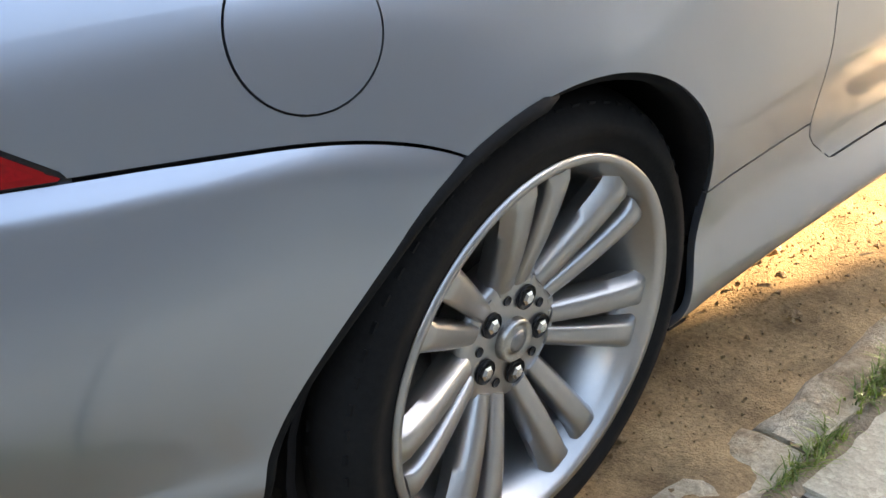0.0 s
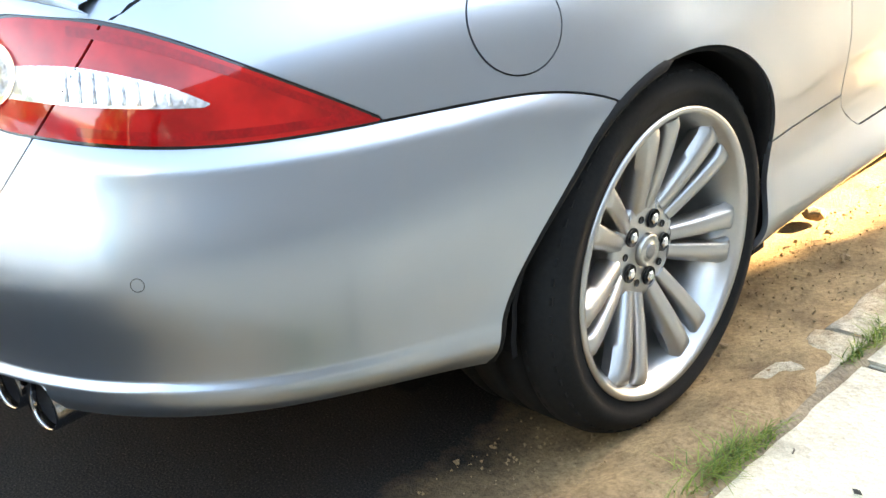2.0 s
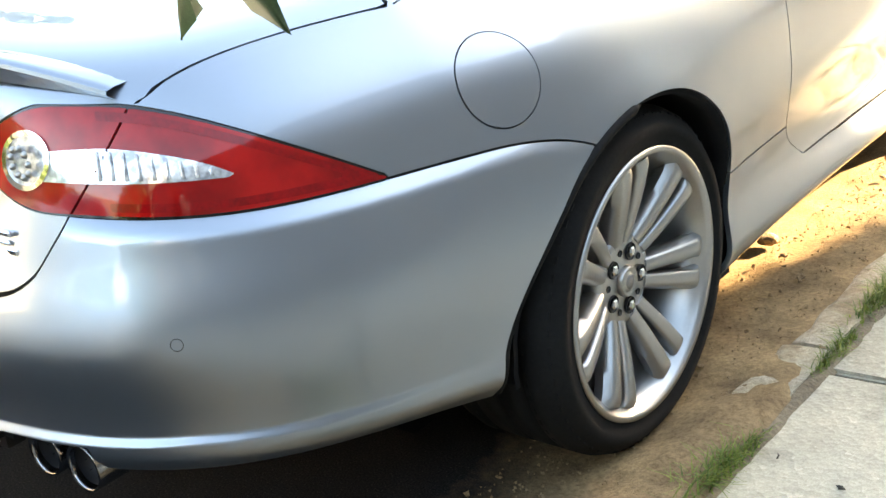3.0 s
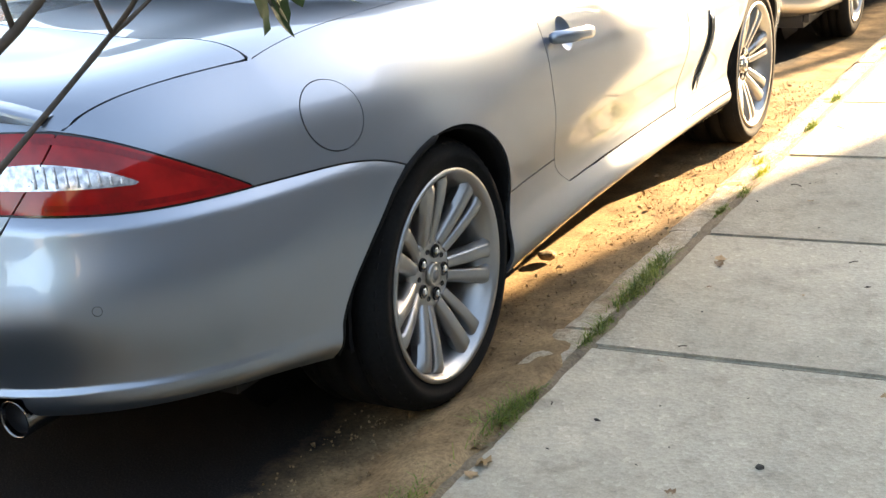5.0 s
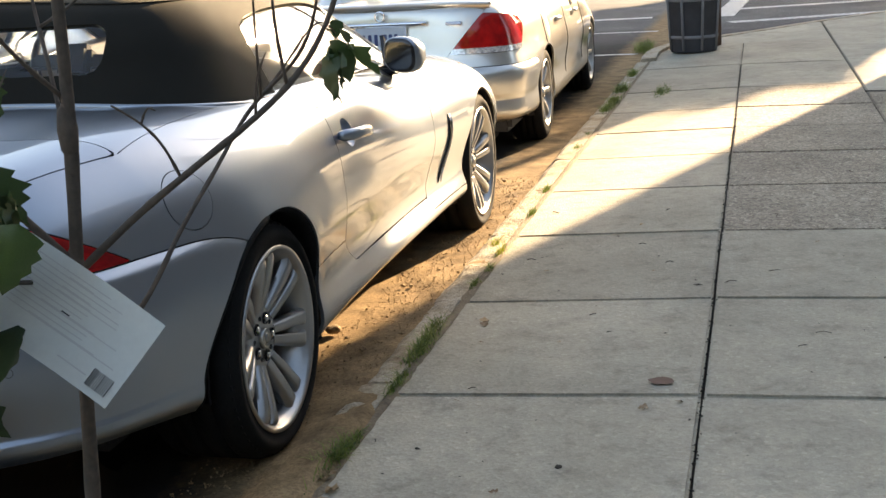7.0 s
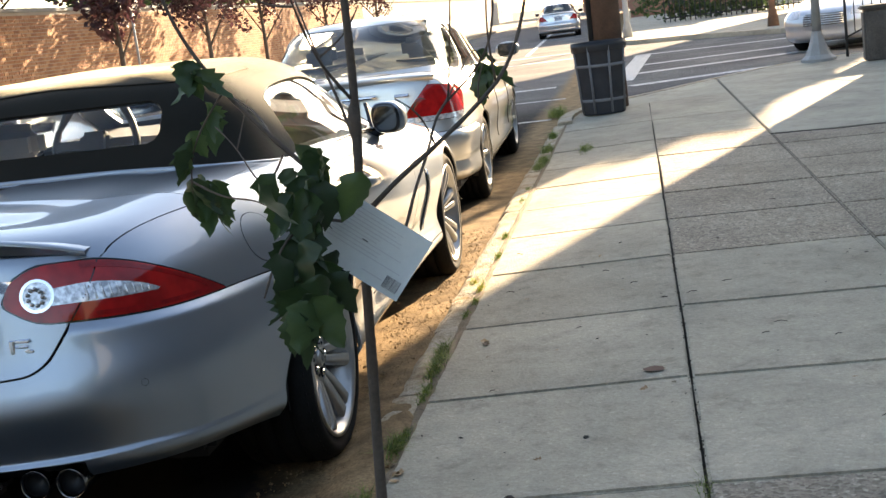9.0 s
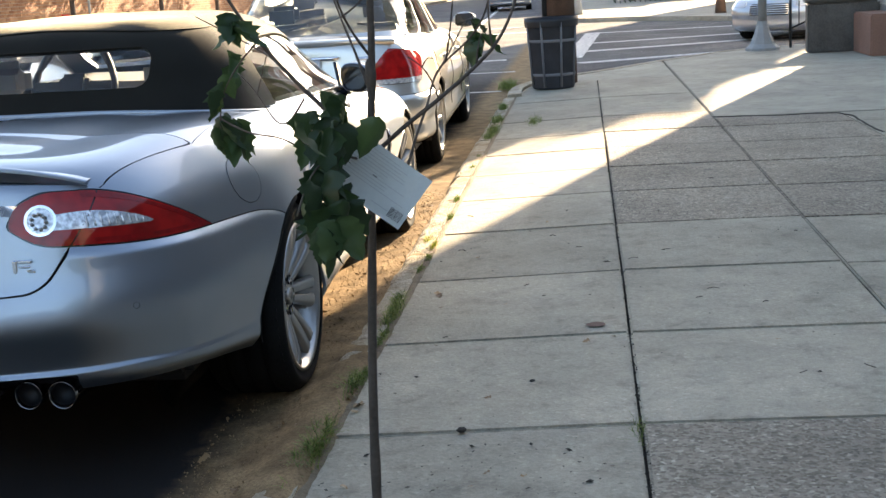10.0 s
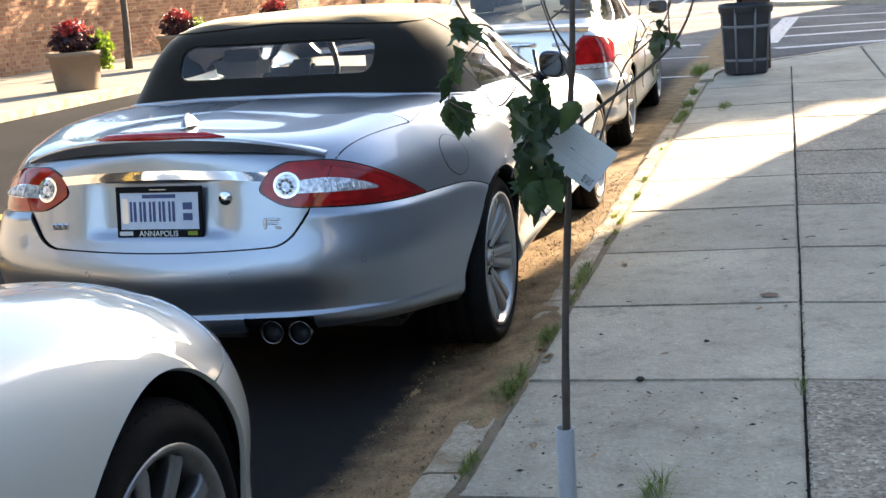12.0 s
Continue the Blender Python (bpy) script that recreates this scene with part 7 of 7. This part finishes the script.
def clod(x, y, z, r, seed, material="dirt", name="clod", label="brown clod of soil on the dirt"):
    g = random.Random(seed)
    bm = bmesh.new()
    bmesh.ops.create_icosphere(bm, subdivisions=2, radius=r)
    for v in bm.verts:
        v.co *= 1 + 0.35 * noise.noise(v.co * (2.2 / r) + Vector((seed, 0, 0)))
        v.co.z *= 0.55
    return tagged(part(name, bm, material, m=pose(x, y, z, 0, 0, g.random() * 360)), label, name)


clod(0.722, 1.03, 0.022, 0.030, 3)
for i in range(10):
    clod(rng.uniform(0.68, 0.98), rng.uniform(-0.3, 4.0), 0.016, rng.uniform(0.007, 0.014), 20 + i)
clod(1.55, -0.62, pave_z(1.55) + 0.008, 0.016, 41, "joint", "dropping", "small dark lump on the pavement")
clod(1.745, -0.16, pave_z(1.74), 0.010, 42, "joint", "dropping", "small dark lump on the pavement")
bm = bmesh.new()
bmesh.ops.create_circle(bm, cap_ends=True, segments=18, radius=0.04)
for v in bm.verts:
    v.co.x *= 1 + 0.3 * noise.noise(v.co * 30)
    v.co.y *= 0.75 + 0.3 * noise.noise(v.co * 40)
M["gum"] = Mat("brown_stain", (0.10, 0.045, 0.03), 0.8).vary((0.10, 0.045, 0.03), 0.3, 30, 200).m
tagged(part("brown_stain", bm, "gum", m=pose(1.966, 0.473, pave_z(1.97) + 0.004)), "flat reddish brown stain on a paving slab", "stain")
litter = [(1.283, 1.086, 0.05), (1.94, 0.26, 0.035), (2.02, 0.30, 0.03), (1.62, -0.33, 0.03), (1.40, 1.78, 0.03), (1.33, 0.86, 0.025), (1.20, -0.33, 0.06), (1.14, -0.25, 0.06), (1.17, -0.40, 0.05), (1.12, -0.30, 0.055), (1.60, 0.85, 0.02), (1.72, 2.6, 0.025),
          (0.95, -1.0, 0.045), (0.80, -0.75, 0.05), (1.25, -1.0, 0.03), (1.30, -1.25, 0.035), (1.50, -1.3, 0.03), (1.85, 1.75, 0.02), (2.5, 2.2, 0.02), (1.36, 0.30, 0.02), (2.6, 0.2, 0.02), (1.75, -1.0, 0.025), (1.66, -0.95, 0.025), (1.62, -1.05, 0.02)]
litter += [(1.11, -0.29, 0.085), (1.13, -0.25, 0.06), (1.02, -0.48, 0.06), (1.09, -0.36, 0.05), (1.26, 1.12, 0.055), (1.10, -0.62, 0.05), (1.07, -0.70, 0.045), (1.12, -0.76, 0.04), (1.06, -1.12, 0.05), (1.13, -1.2, 0.04), (1.10, 0.45, 0.03), (1.12, 1.30, 0.03), (0.92, 2.9, 0.04), (0.98, 3.3, 0.045), (0.88, 3.1, 0.04), (1.02, 3.7, 0.04), (1.1, 1.95, 0.03)]
kinds = [leaf_mesh(1.0, 1, rng, 0.1 + 0.15 * k) for k in range(3)]
first = [None] * 3
for i, (x, y, s) in enumerate(litter):
    m = pose(x, y, (pave_z(x) if x > 1.13 else 0.03) + 0.006, rng.uniform(-8, 14), rng.uniform(-12, 12), rng.uniform(0, 360)) @ Matrix.Scale(s * 0.85, 4)
    k = i % 3
    if first[k] is None:
        first[k] = tagged(part("dry_leaf", kinds[k], "dry_leaf", m=m), "curled dry brown leaf on the pavement", "leaf", "fallen leaves")
    else:
        again(first[k], m)
for i in range(26):
    x, y = rng.uniform(1.2, 3.0), rng.uniform(-2.2, 4.0)
    a, l = rng.uniform(0, 6.28), rng.uniform(0.015, 0.06)
    z = pave_z(x) + 0.003
    tw = part("twig", tube([(x, y, z), (x + l * 0.5 * math.cos(a), y + l * 0.5 * math.sin(a), z + 0.003), (x + l * math.cos(a + 0.3), y + l * math.sin(a + 0.3), z)], 0.0016, 5), "bark")
    tagged(tw, "thin dark twig lying on the pavement", "twig", "fallen twigs")


# ---- trees with crowns of many leaves ----
def crown_mesh(center, radii, n, size, seed, holes=0.35):
    g = random.Random(seed)
    verts, faces = [], []
    while len(faces) < n:
        p = Vector((g.uniform(-1, 1), g.uniform(-1, 1), g.uniform(-1, 1)))
        if p.length > 1 or p.length < 0.35:
            continue
        w = noise.noise(p * 2.3 + Vector((seed, 0, 0)))
        if w < -0.28 + holes * p.length ** 2 * 0.9 or p.length > 0.82 + 0.45 * noise.noise(p * 3.1 + Vector((0, seed, 0))):
            continue
        c = Vector(center) + Vector((p.x * radii[0], p.y * radii[1], p.z * radii[2]))
        e = Euler((g.uniform(0, 6.3), g.uniform(0, 6.3), g.uniform(0, 6.3))).to_matrix()
        s = size * g.uniform(0.6, 1.3)
        k = len(verts)
        verts += [c + e @ Vector(q) for q in ((0, -s, 0), (0.55 * s, 0, 0.12 * s), (0, s, 0), (-0.55 * s, 0, 0.12 * s))]
        faces.append((k, k + 1, k + 2, k + 3))
    bm = bmesh.new()
    vs = [bm.verts.new(v) for v in verts]
    for f in faces:
        bm.faces.new([vs[i] for i in f])
    return bm


def tree(x, y, z, height, crown_r, material, label, leaves=2600, size=0.09, seed=1, stem=0.09, low=0.30):
    t = thing("street_tree", label, "tree", pose(x, y, z), "street trees")
    g = random.Random(seed)
    top = height * 0.80
    part("trunk", tube(smooth_path([(0, 0, 0), (0.03, 0.02, height * 0.2), (-0.02, 0.03, height * 0.45), (0.02, 0, top)], 4), [stem * (1 - 0.8 * i / 12) for i in range(13)], 9), "bark", t)
    for i in range(7):
        a = 2.4 * i + g.random()
        h0 = height * (low - 0.04 + 0.06 * i)
        r = crown_r * g.uniform(0.55, 0.85)
        part("limb", tube(smooth_path([(0, 0, h0), (r * 0.35 * math.cos(a), r * 0.35 * math.sin(a), h0 + height * 0.10), (r * math.cos(a), r * math.sin(a), h0 + height * 0.27)], 4), [stem * 0.45 * (1 - 0.85 * k / 8) for k in range(9)], 6), "bark", t)
    cz = height * (low + 1) / 2
    part("crown", crown_mesh((0, 0, cz), (crown_r, crown_r, height * (1 - low) / 2), leaves, size, seed), material, t)
    return t


for i, (x, y, h, r, n) in enumerate(((-9.8, 23.9, 6.2, 1.6, 4600), (-9.8, 30.1, 6.4, 1.75, 4800), (-9.8, 35.5, 6.2, 1.7, 3400), (-9.8, 44.0, 6.2, 1.7, 2600), (-9.8, 54.0, 6.4, 1.8, 2200), (-9.9, 16.5, 6.2, 1.4, 3600))):
    tree(x, y, 0.13, h, r, "plum", "small street tree with dark purple leaves by the brick wall", n, 0.085, 31 + i, 0.075, 0.23)
# out-of-view tree, added so its crown breaks up the sun on the paving
tree(8.75, 28.6, 0, 8.15, 1.35, "tree_leaf", "unseen green tree added across the junction to dapple the sun", 3600, 0.17, 61, 0.16, 0.50)
for i, (x, y, h, r) in enumerate(((-15.5, 18, 6.5, 3.0), (-16, 28, 7.5, 3.2), (-15.5, 38, 7.0, 3.2), (-15, 8, 7.0, 3.0), (-16, 50, 8, 3.6), (-15.5, -4, 7.5, 3.3))):
    tree(x, y, 0, h, r, "tree_leaf", "leafy green tree behind the garden wall", 3000, 0.26, 71 + i, 0.16, 0.30)
# unseen trees added behind the view to cut sky from the bumper's reflection
for i, (x, y, h, r) in enumerate(((-9.5, -14, 7.5, 2.8), (4.6, -18, 7.0, 2.4), (-9.2, -26, 8.5, 3.2), (4.8, -30, 8.5, 3.0), (-9.5, -42, 9, 3.5), (4.8, -46, 9, 3.4))):
    tree(x, y, 0, h, r, "tree_leaf", "unseen leafy tree added behind the view for the car to mirror", 2400, 0.22, 91 + i, 0.15, 0.30)

# ---- street furniture and buildings ----
# garden wall along the far pavement: bricks over a mortar core
WALL_X, WALL_Y0, WALL_Y1, WALL_H = -12.2, 11.0, 70.0, 2.75
wall = tagged(new("garden_wall"), "long sunlit orange brick garden wall with a stone coping", "wall", kind="structure")
part("mortar_core", box(WALL_X - 0.30, WALL_X - 0.012, -30, 130, 0.1, WALL_H), "mortar", wall)
part("coping", box(WALL_X - 0.36, WALL_X + 0.05, -30, 130, WALL_H, WALL_H + 0.10, 0.02), "stone", wall)
BL, BH, BD = 0.235, 0.085, 0.03


def brick_block(bm, y, z, l, h, out):
    x0, x1 = WALL_X - 0.02, WALL_X + out
    vs = [bm.verts.new(q) for q in ((x1, y, z), (x1, y + l, z), (x1, y + l, z + h), (x1, y, z + h), (x0, y, z), (x0, y + l, z), (x0, y + l, z + h), (x0, y, z + h))]
    for f in ((0, 1, 2, 3), (3, 2, 6, 7), (4, 5, 1, 0), (1, 5, 6, 2), (4, 0, 3, 7)):
        bm.faces.new([vs[i] for i in f])


rng = random.Random(21)
bm = bmesh.new()
singles = []
for c in range(int((WALL_H - 0.13) / BH)):
    z = 0.135 + c * BH
    y = 9.0 + (BL / 2 if c % 2 else 0)
    while y < 62:
        if 17.6 <= y < 20.2 and len(singles) < 300:
            singles.append((y, z))
        else:
            brick_block(bm, y + 0.006, z + 0.006, BL - 0.012, BH - 0.012, rng.uniform(0.0, 0.006))
        y += BL
ob = part("brick_courses", bm, "brick", wall)
ob["kind"] = "stuff"
bm = bmesh.new()
brick_block(bm, 0.006, 0.006, BL - 0.012, BH - 0.012, 0.004)
one = None
for y, z in singles:
    m = pose(rng.uniform(-0.003, 0.003), y, z)
    one = again(one, m) if one else part("brick", bm, "one_brick", wall, m=m)


# planters with flowers
def planter(x, y, r, h, seed):
    t = thing("planter", "round clay-coloured street planter full of red and lime plants", "planter", pose(x, y, 0.13), "planters")
    pot = part("pot", lathe([(0.0, 0.02), (r * 0.78, 0.0), (r * 0.80, 0.03), (r * 0.95, h * 0.85), (r * 1.04, h * 0.87), (r * 1.05, h * 0.98), (r * 1.0, h), (r * 0.92, h * 0.99), (r * 0.90, h * 0.9), (0.0, h * 0.9)], 40), "terracotta", t)
    part("soil", lathe([(0.0, h * 0.95), (r * 0.9, h * 0.93)], 24), "joint", t)
    part("dark_foliage", crown_mesh((0, 0, h + 0.14), (r * 1.0, r * 1.0, 0.24), 900, 0.045, seed, 0.2), "plum", t)["kind"] = "stuff"
    part("red_foliage", crown_mesh((0, 0, h + 0.32), (r * 0.75, r * 0.75, 0.16), 420, 0.04, seed + 1, 0.2), "red_leaf", t)["kind"] = "stuff"
    part("lime_foliage", crown_mesh((r * 0.75, 0.25, h - 0.02), (r * 0.5, r * 0.55, 0.34), 520, 0.05, seed + 2, 0.2), "lime", t)["kind"] = "stuff"
    return t


planter(-8.22, 11.95, 0.40, 0.58, 5)
planter(-8.85, 16.6, 0.40, 0.58, 15)
planter(-9.0, 21.6, 0.40, 0.58, 25)
for x, y in ((-9.2, 23.5),):
    tagged(part("sign_post", tube([(x, y, 0.1), (x, y, 3.2)], 0.03, 10), "grey_paint"), "thin grey steel sign post on the far pavement", "post")

# litter bin and wooden utility pole at the corner
lb = thing("litter_bin", "dark mesh litter bin with pale straps by the pole", "bin", pose(1.56, 10.98, pave_z(1.56)))
part("bin_body", lathe([(0.0, 0.01), (0.245, 0.01), (0.25, 0.03), (0.305, 0.80), (0.315, 0.81), (0.315, 0.84), (0.30, 0.845), (0.29, 0.80), (0.235, 0.05), (0.0, 0.05)], 36), "bin", lb)
for z in (0.16, 0.56):
    r = 0.25 + 0.055 * z / 0.8 + 0.006
    part("hoop", lathe([(r, z), (r + 0.004, z + 0.005), (r + 0.004, z + 0.03), (r, z + 0.035)], 36), "bin_strap", lb)
for i in range(8):
    a = 0.4 + i * math.pi / 4
    part("strap", tube([((0.256 + 0.055 * z / 0.8) * math.cos(a), (0.256 + 0.055 * z / 0.8) * math.sin(a), z) for z in (0.03, 0.4, 0.80)], 0.014, 6), "bin_strap", lb)
part("liner_rim", lathe([(0.29, 0.83), (0.322, 0.85), (0.325, 0.80), (0.318, 0.74)], 36), "black", lb)
pole = thing("utility_pole", "thick brown wooden utility pole at the corner", "pole", pose(1.66, 11.62, pave_z(1.66)))
part("shaft", tube([(0, 0, -0.05), (0.0, 0, 2.5), (0.0, 0, 9)], [0.185, 0.175, 0.13], 20), "pole_wood", pole)
part("conduit", tube([(-0.19, -0.06, 0), (-0.185, -0.06, 5)], 0.035, 10), "black_iron", pole)

# traffic signal pedestal, stoop and railing by the corner building
ped = thing("signal_pole", "grey steel signal pole on a flared base", "pole", pose(4.66, 15.6, 0.06))
part("flared_base", lathe([(0.0, 0.0), (0.26, 0.0), (0.26, 0.04), (0.19, 0.10), (0.13, 0.24), (0.085, 0.38), (0.08, 0.45)], 8, smooth=False), "grey_paint", ped)
part("shaft", tube([(0, 0, 0.42), (0, 0, 4.2)], 0.065, 14), "grey_paint", ped)
stoop = thing("stoop", "weathered brown stone entrance steps beside the pavement", "steps", pose(5.55, 15.35, 0.05))
for i in range(3):
    part("step", box(-0.15 + 0.25 * i, 0.58, -0.75, 0.55, 0.17 * i, 0.17 * (i + 1), 0.012), "brown_stone", stoop)
part("cheek_wall", box(-0.42, 0.58, -0.98, -0.75, 0, 0.72, 0.03), "brown_stone", stoop)
part("cheek_cap", box(-0.45, 0.58, -1.0, -0.73, 0.721, 0.78, 0.02), "brown_stone", stoop)
rail = thing("railing", "black iron stair railing by the stone steps", "railing", pose(5.12, 15.85, 0.05))
part("newel", tube([(0, 0, 0), (0, 0, 1.15)], 0.022, 8), "black_iron", rail)
part("handrail", tube([(0, 0, 1.12), (1.15, 0, 1.62)], 0.02, 8), "black_iron", rail)
part("low_rail", tube([(0, 0, 0.30), (1.15, 0, 0.80)], 0.014, 8), "black_iron", rail)
for i in range(1, 9):
    part("baluster", tube([(0.13 * i, 0, 0.30 + 0.0565 * i), (0.13 * i, 0, 1.12 + 0.0565 * i)], 0.009, 6), "black_iron", rail)
flat = part("brick_planter_wall", box(5.75, 6.13, 13.2, 14.3, 0.05, 0.62, 0.02), "facade")
tagged(flat, "low reddish brick wall beside the entrance steps", "wall", kind="structure")

# the unseen building on this side, inferred from the shade its corner casts on the pavement
bld = tagged(new("corner_building"), "unseen corner building casting the pavement's shade, walls toned for the car's reflections", "building", kind="structure")
part("wall", box(6.17, 16, 11.5, 16.35, 0, 11.6, 0.02), "stucco", bld)
# added wall, kept low so the car's side mirrors open sky
part("yard_wall", box(6.17, 6.45, 6.0, 11.49, 0, 1.5, 0.02), "stucco", bld)
# added wall, dark so the bumper mirrors less light
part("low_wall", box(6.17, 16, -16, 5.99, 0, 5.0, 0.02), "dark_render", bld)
part("plinth", box(6.14, 6.18, -16, 16.36, 0.0, 0.7, 0.01), "stone", bld)
part("roof", box(6.15, 16.1, 11.45, 16.36, 11.6, 11.8, 0.03), "stone", bld)
part("low_roof", box(6.15, 16.1, -16.1, 5.94, 5.0, 5.15, 0.03), "stone", bld)

# across the junction
for x, y, h, mat, lab in ((1.75, 35.6, 6.0, "grey_paint", "grey steel lamp post across the junction"), (5.6, 30.5, 2.6, "pole_wood", "thin brown post across the junction")):
    tagged(part("post", lathe([(0.0, 0.0), (0.16, 0.0), (0.13, 0.3), (0.085, 0.5), (0.08, h), (0.0, h)], 12), mat, m=pose(x, y, 0.1)), lab, "post")
fence = thing("fence", "dark iron fence before a hedge across the junction", "fence", pose(4.4, 47.5, 0.12))
part("rail", box(-1.2, 5.0, -0.02, 0.02, 1.1, 1.15), "black_iron", fence)
part("rail", box(-1.2, 5.0, -0.02, 0.02, 0.15, 0.2), "black_iron", fence)
for i in range(32):
    part("picket", box(-1.2 + 0.2 * i - 0.02, -1.2 + 0.2 * i + 0.02, -0.02, 0.02, 0, 1.3), "black_iron", fence)
tagged(part("hedge", crown_mesh((0, 0, 0.9), (4.2, 1.0, 1.1), 2600, 0.12, 91, 0.15), "tree_leaf", m=pose(5.5, 49.5, 0.1)), "dark green clipped hedge behind the fence", "hedge")
# the first two houses are unseen, added to shade the corner from the sun
for n, (x0, x1, y0, y1, h, mat, lab) in enumerate(((11.0, 26, 30.5, 42, 5.0, "facade", "unseen brick house added over the junction as a sun block"), (12.3, 15.38, 44, 56, 12.3, "facade", "unseen narrow house added to shade the corner paving"), (-30, -14, 74, 100, 10, "facade", "brick house at the end of the wall"), (1.8, 14, 70, 110, 10, "facade", "brick house down the street"),
                                  # first three below are unseen, dark so the car's rear mirrors less light
                                  (-26, -13.0, -40, -12, 9, "dark_render", "unseen dark house added on the far side to dim reflections"), (7.4, 18, -60, -20, 10, "dark_render", "unseen dark house added along the pavement to dim reflections"), (-24, 7.2, -84, -64, 12, "dark_render", "unseen dark house added at the near end to dim reflections"), (-4, 18, 150, 170, 10, "facade", "pale house at the far end of the street"), (-40, -15, 150, 175, 9, "stone", "pale house at the far end of the street"))):
    hs = thing("house", lab, "house", pose((x0 + x1) / 2, (y0 + y1) / 2, 0))
    hx, hy = (x1 - x0) / 2, (y1 - y0) / 2
    part("wall", box(-hx, hx, -hy, hy, 0, h, 0.02), mat, hs)
    part("roof", box(-hx - 0.3, hx + 0.3, -hy - 0.3, hy + 0.3, h, h + 0.3, 0.05), "stone", hs)
    win = None
    for s, o, cnt in ((-1, "y", int(hx * 2 / 2.6)), (-1, "x", int(hy * 2 / 2.6)), (1, "x", int(hy * 2 / 2.6))):
        for fl in range(int(h / 3)):
            for i in range(cnt):
                q = -(cnt - 1) * 1.3 + 2.6 * i
                m = pose(q, s * hy, 1.1 + 3 * fl) if o == "y" else pose(s * hx, q, 1.1 + 3 * fl, 0, 0, 90)
                if win is None:
                    win = part("window", join(box(-0.55, 0.55, -0.04, 0.03, 0, 0.08), box(-0.55, 0.55, -0.04, 0.03, 1.5, 1.6), box(-0.55, -0.47, -0.04, 0.03, 0.08, 1.5), box(0.47, 0.55, -0.04, 0.03, 0.08, 1.5), box(-0.47, 0.47, -0.02, 0.02, 0.75, 0.81)), "white_paint", hs, m=m)
                    pane = part("pane", box(-0.47, 0.47, -0.01, 0.01, 0.08, 1.5), "gloss_black", win)
                else:
                    w = again(win, m)
                    again(pane, Matrix(), w)
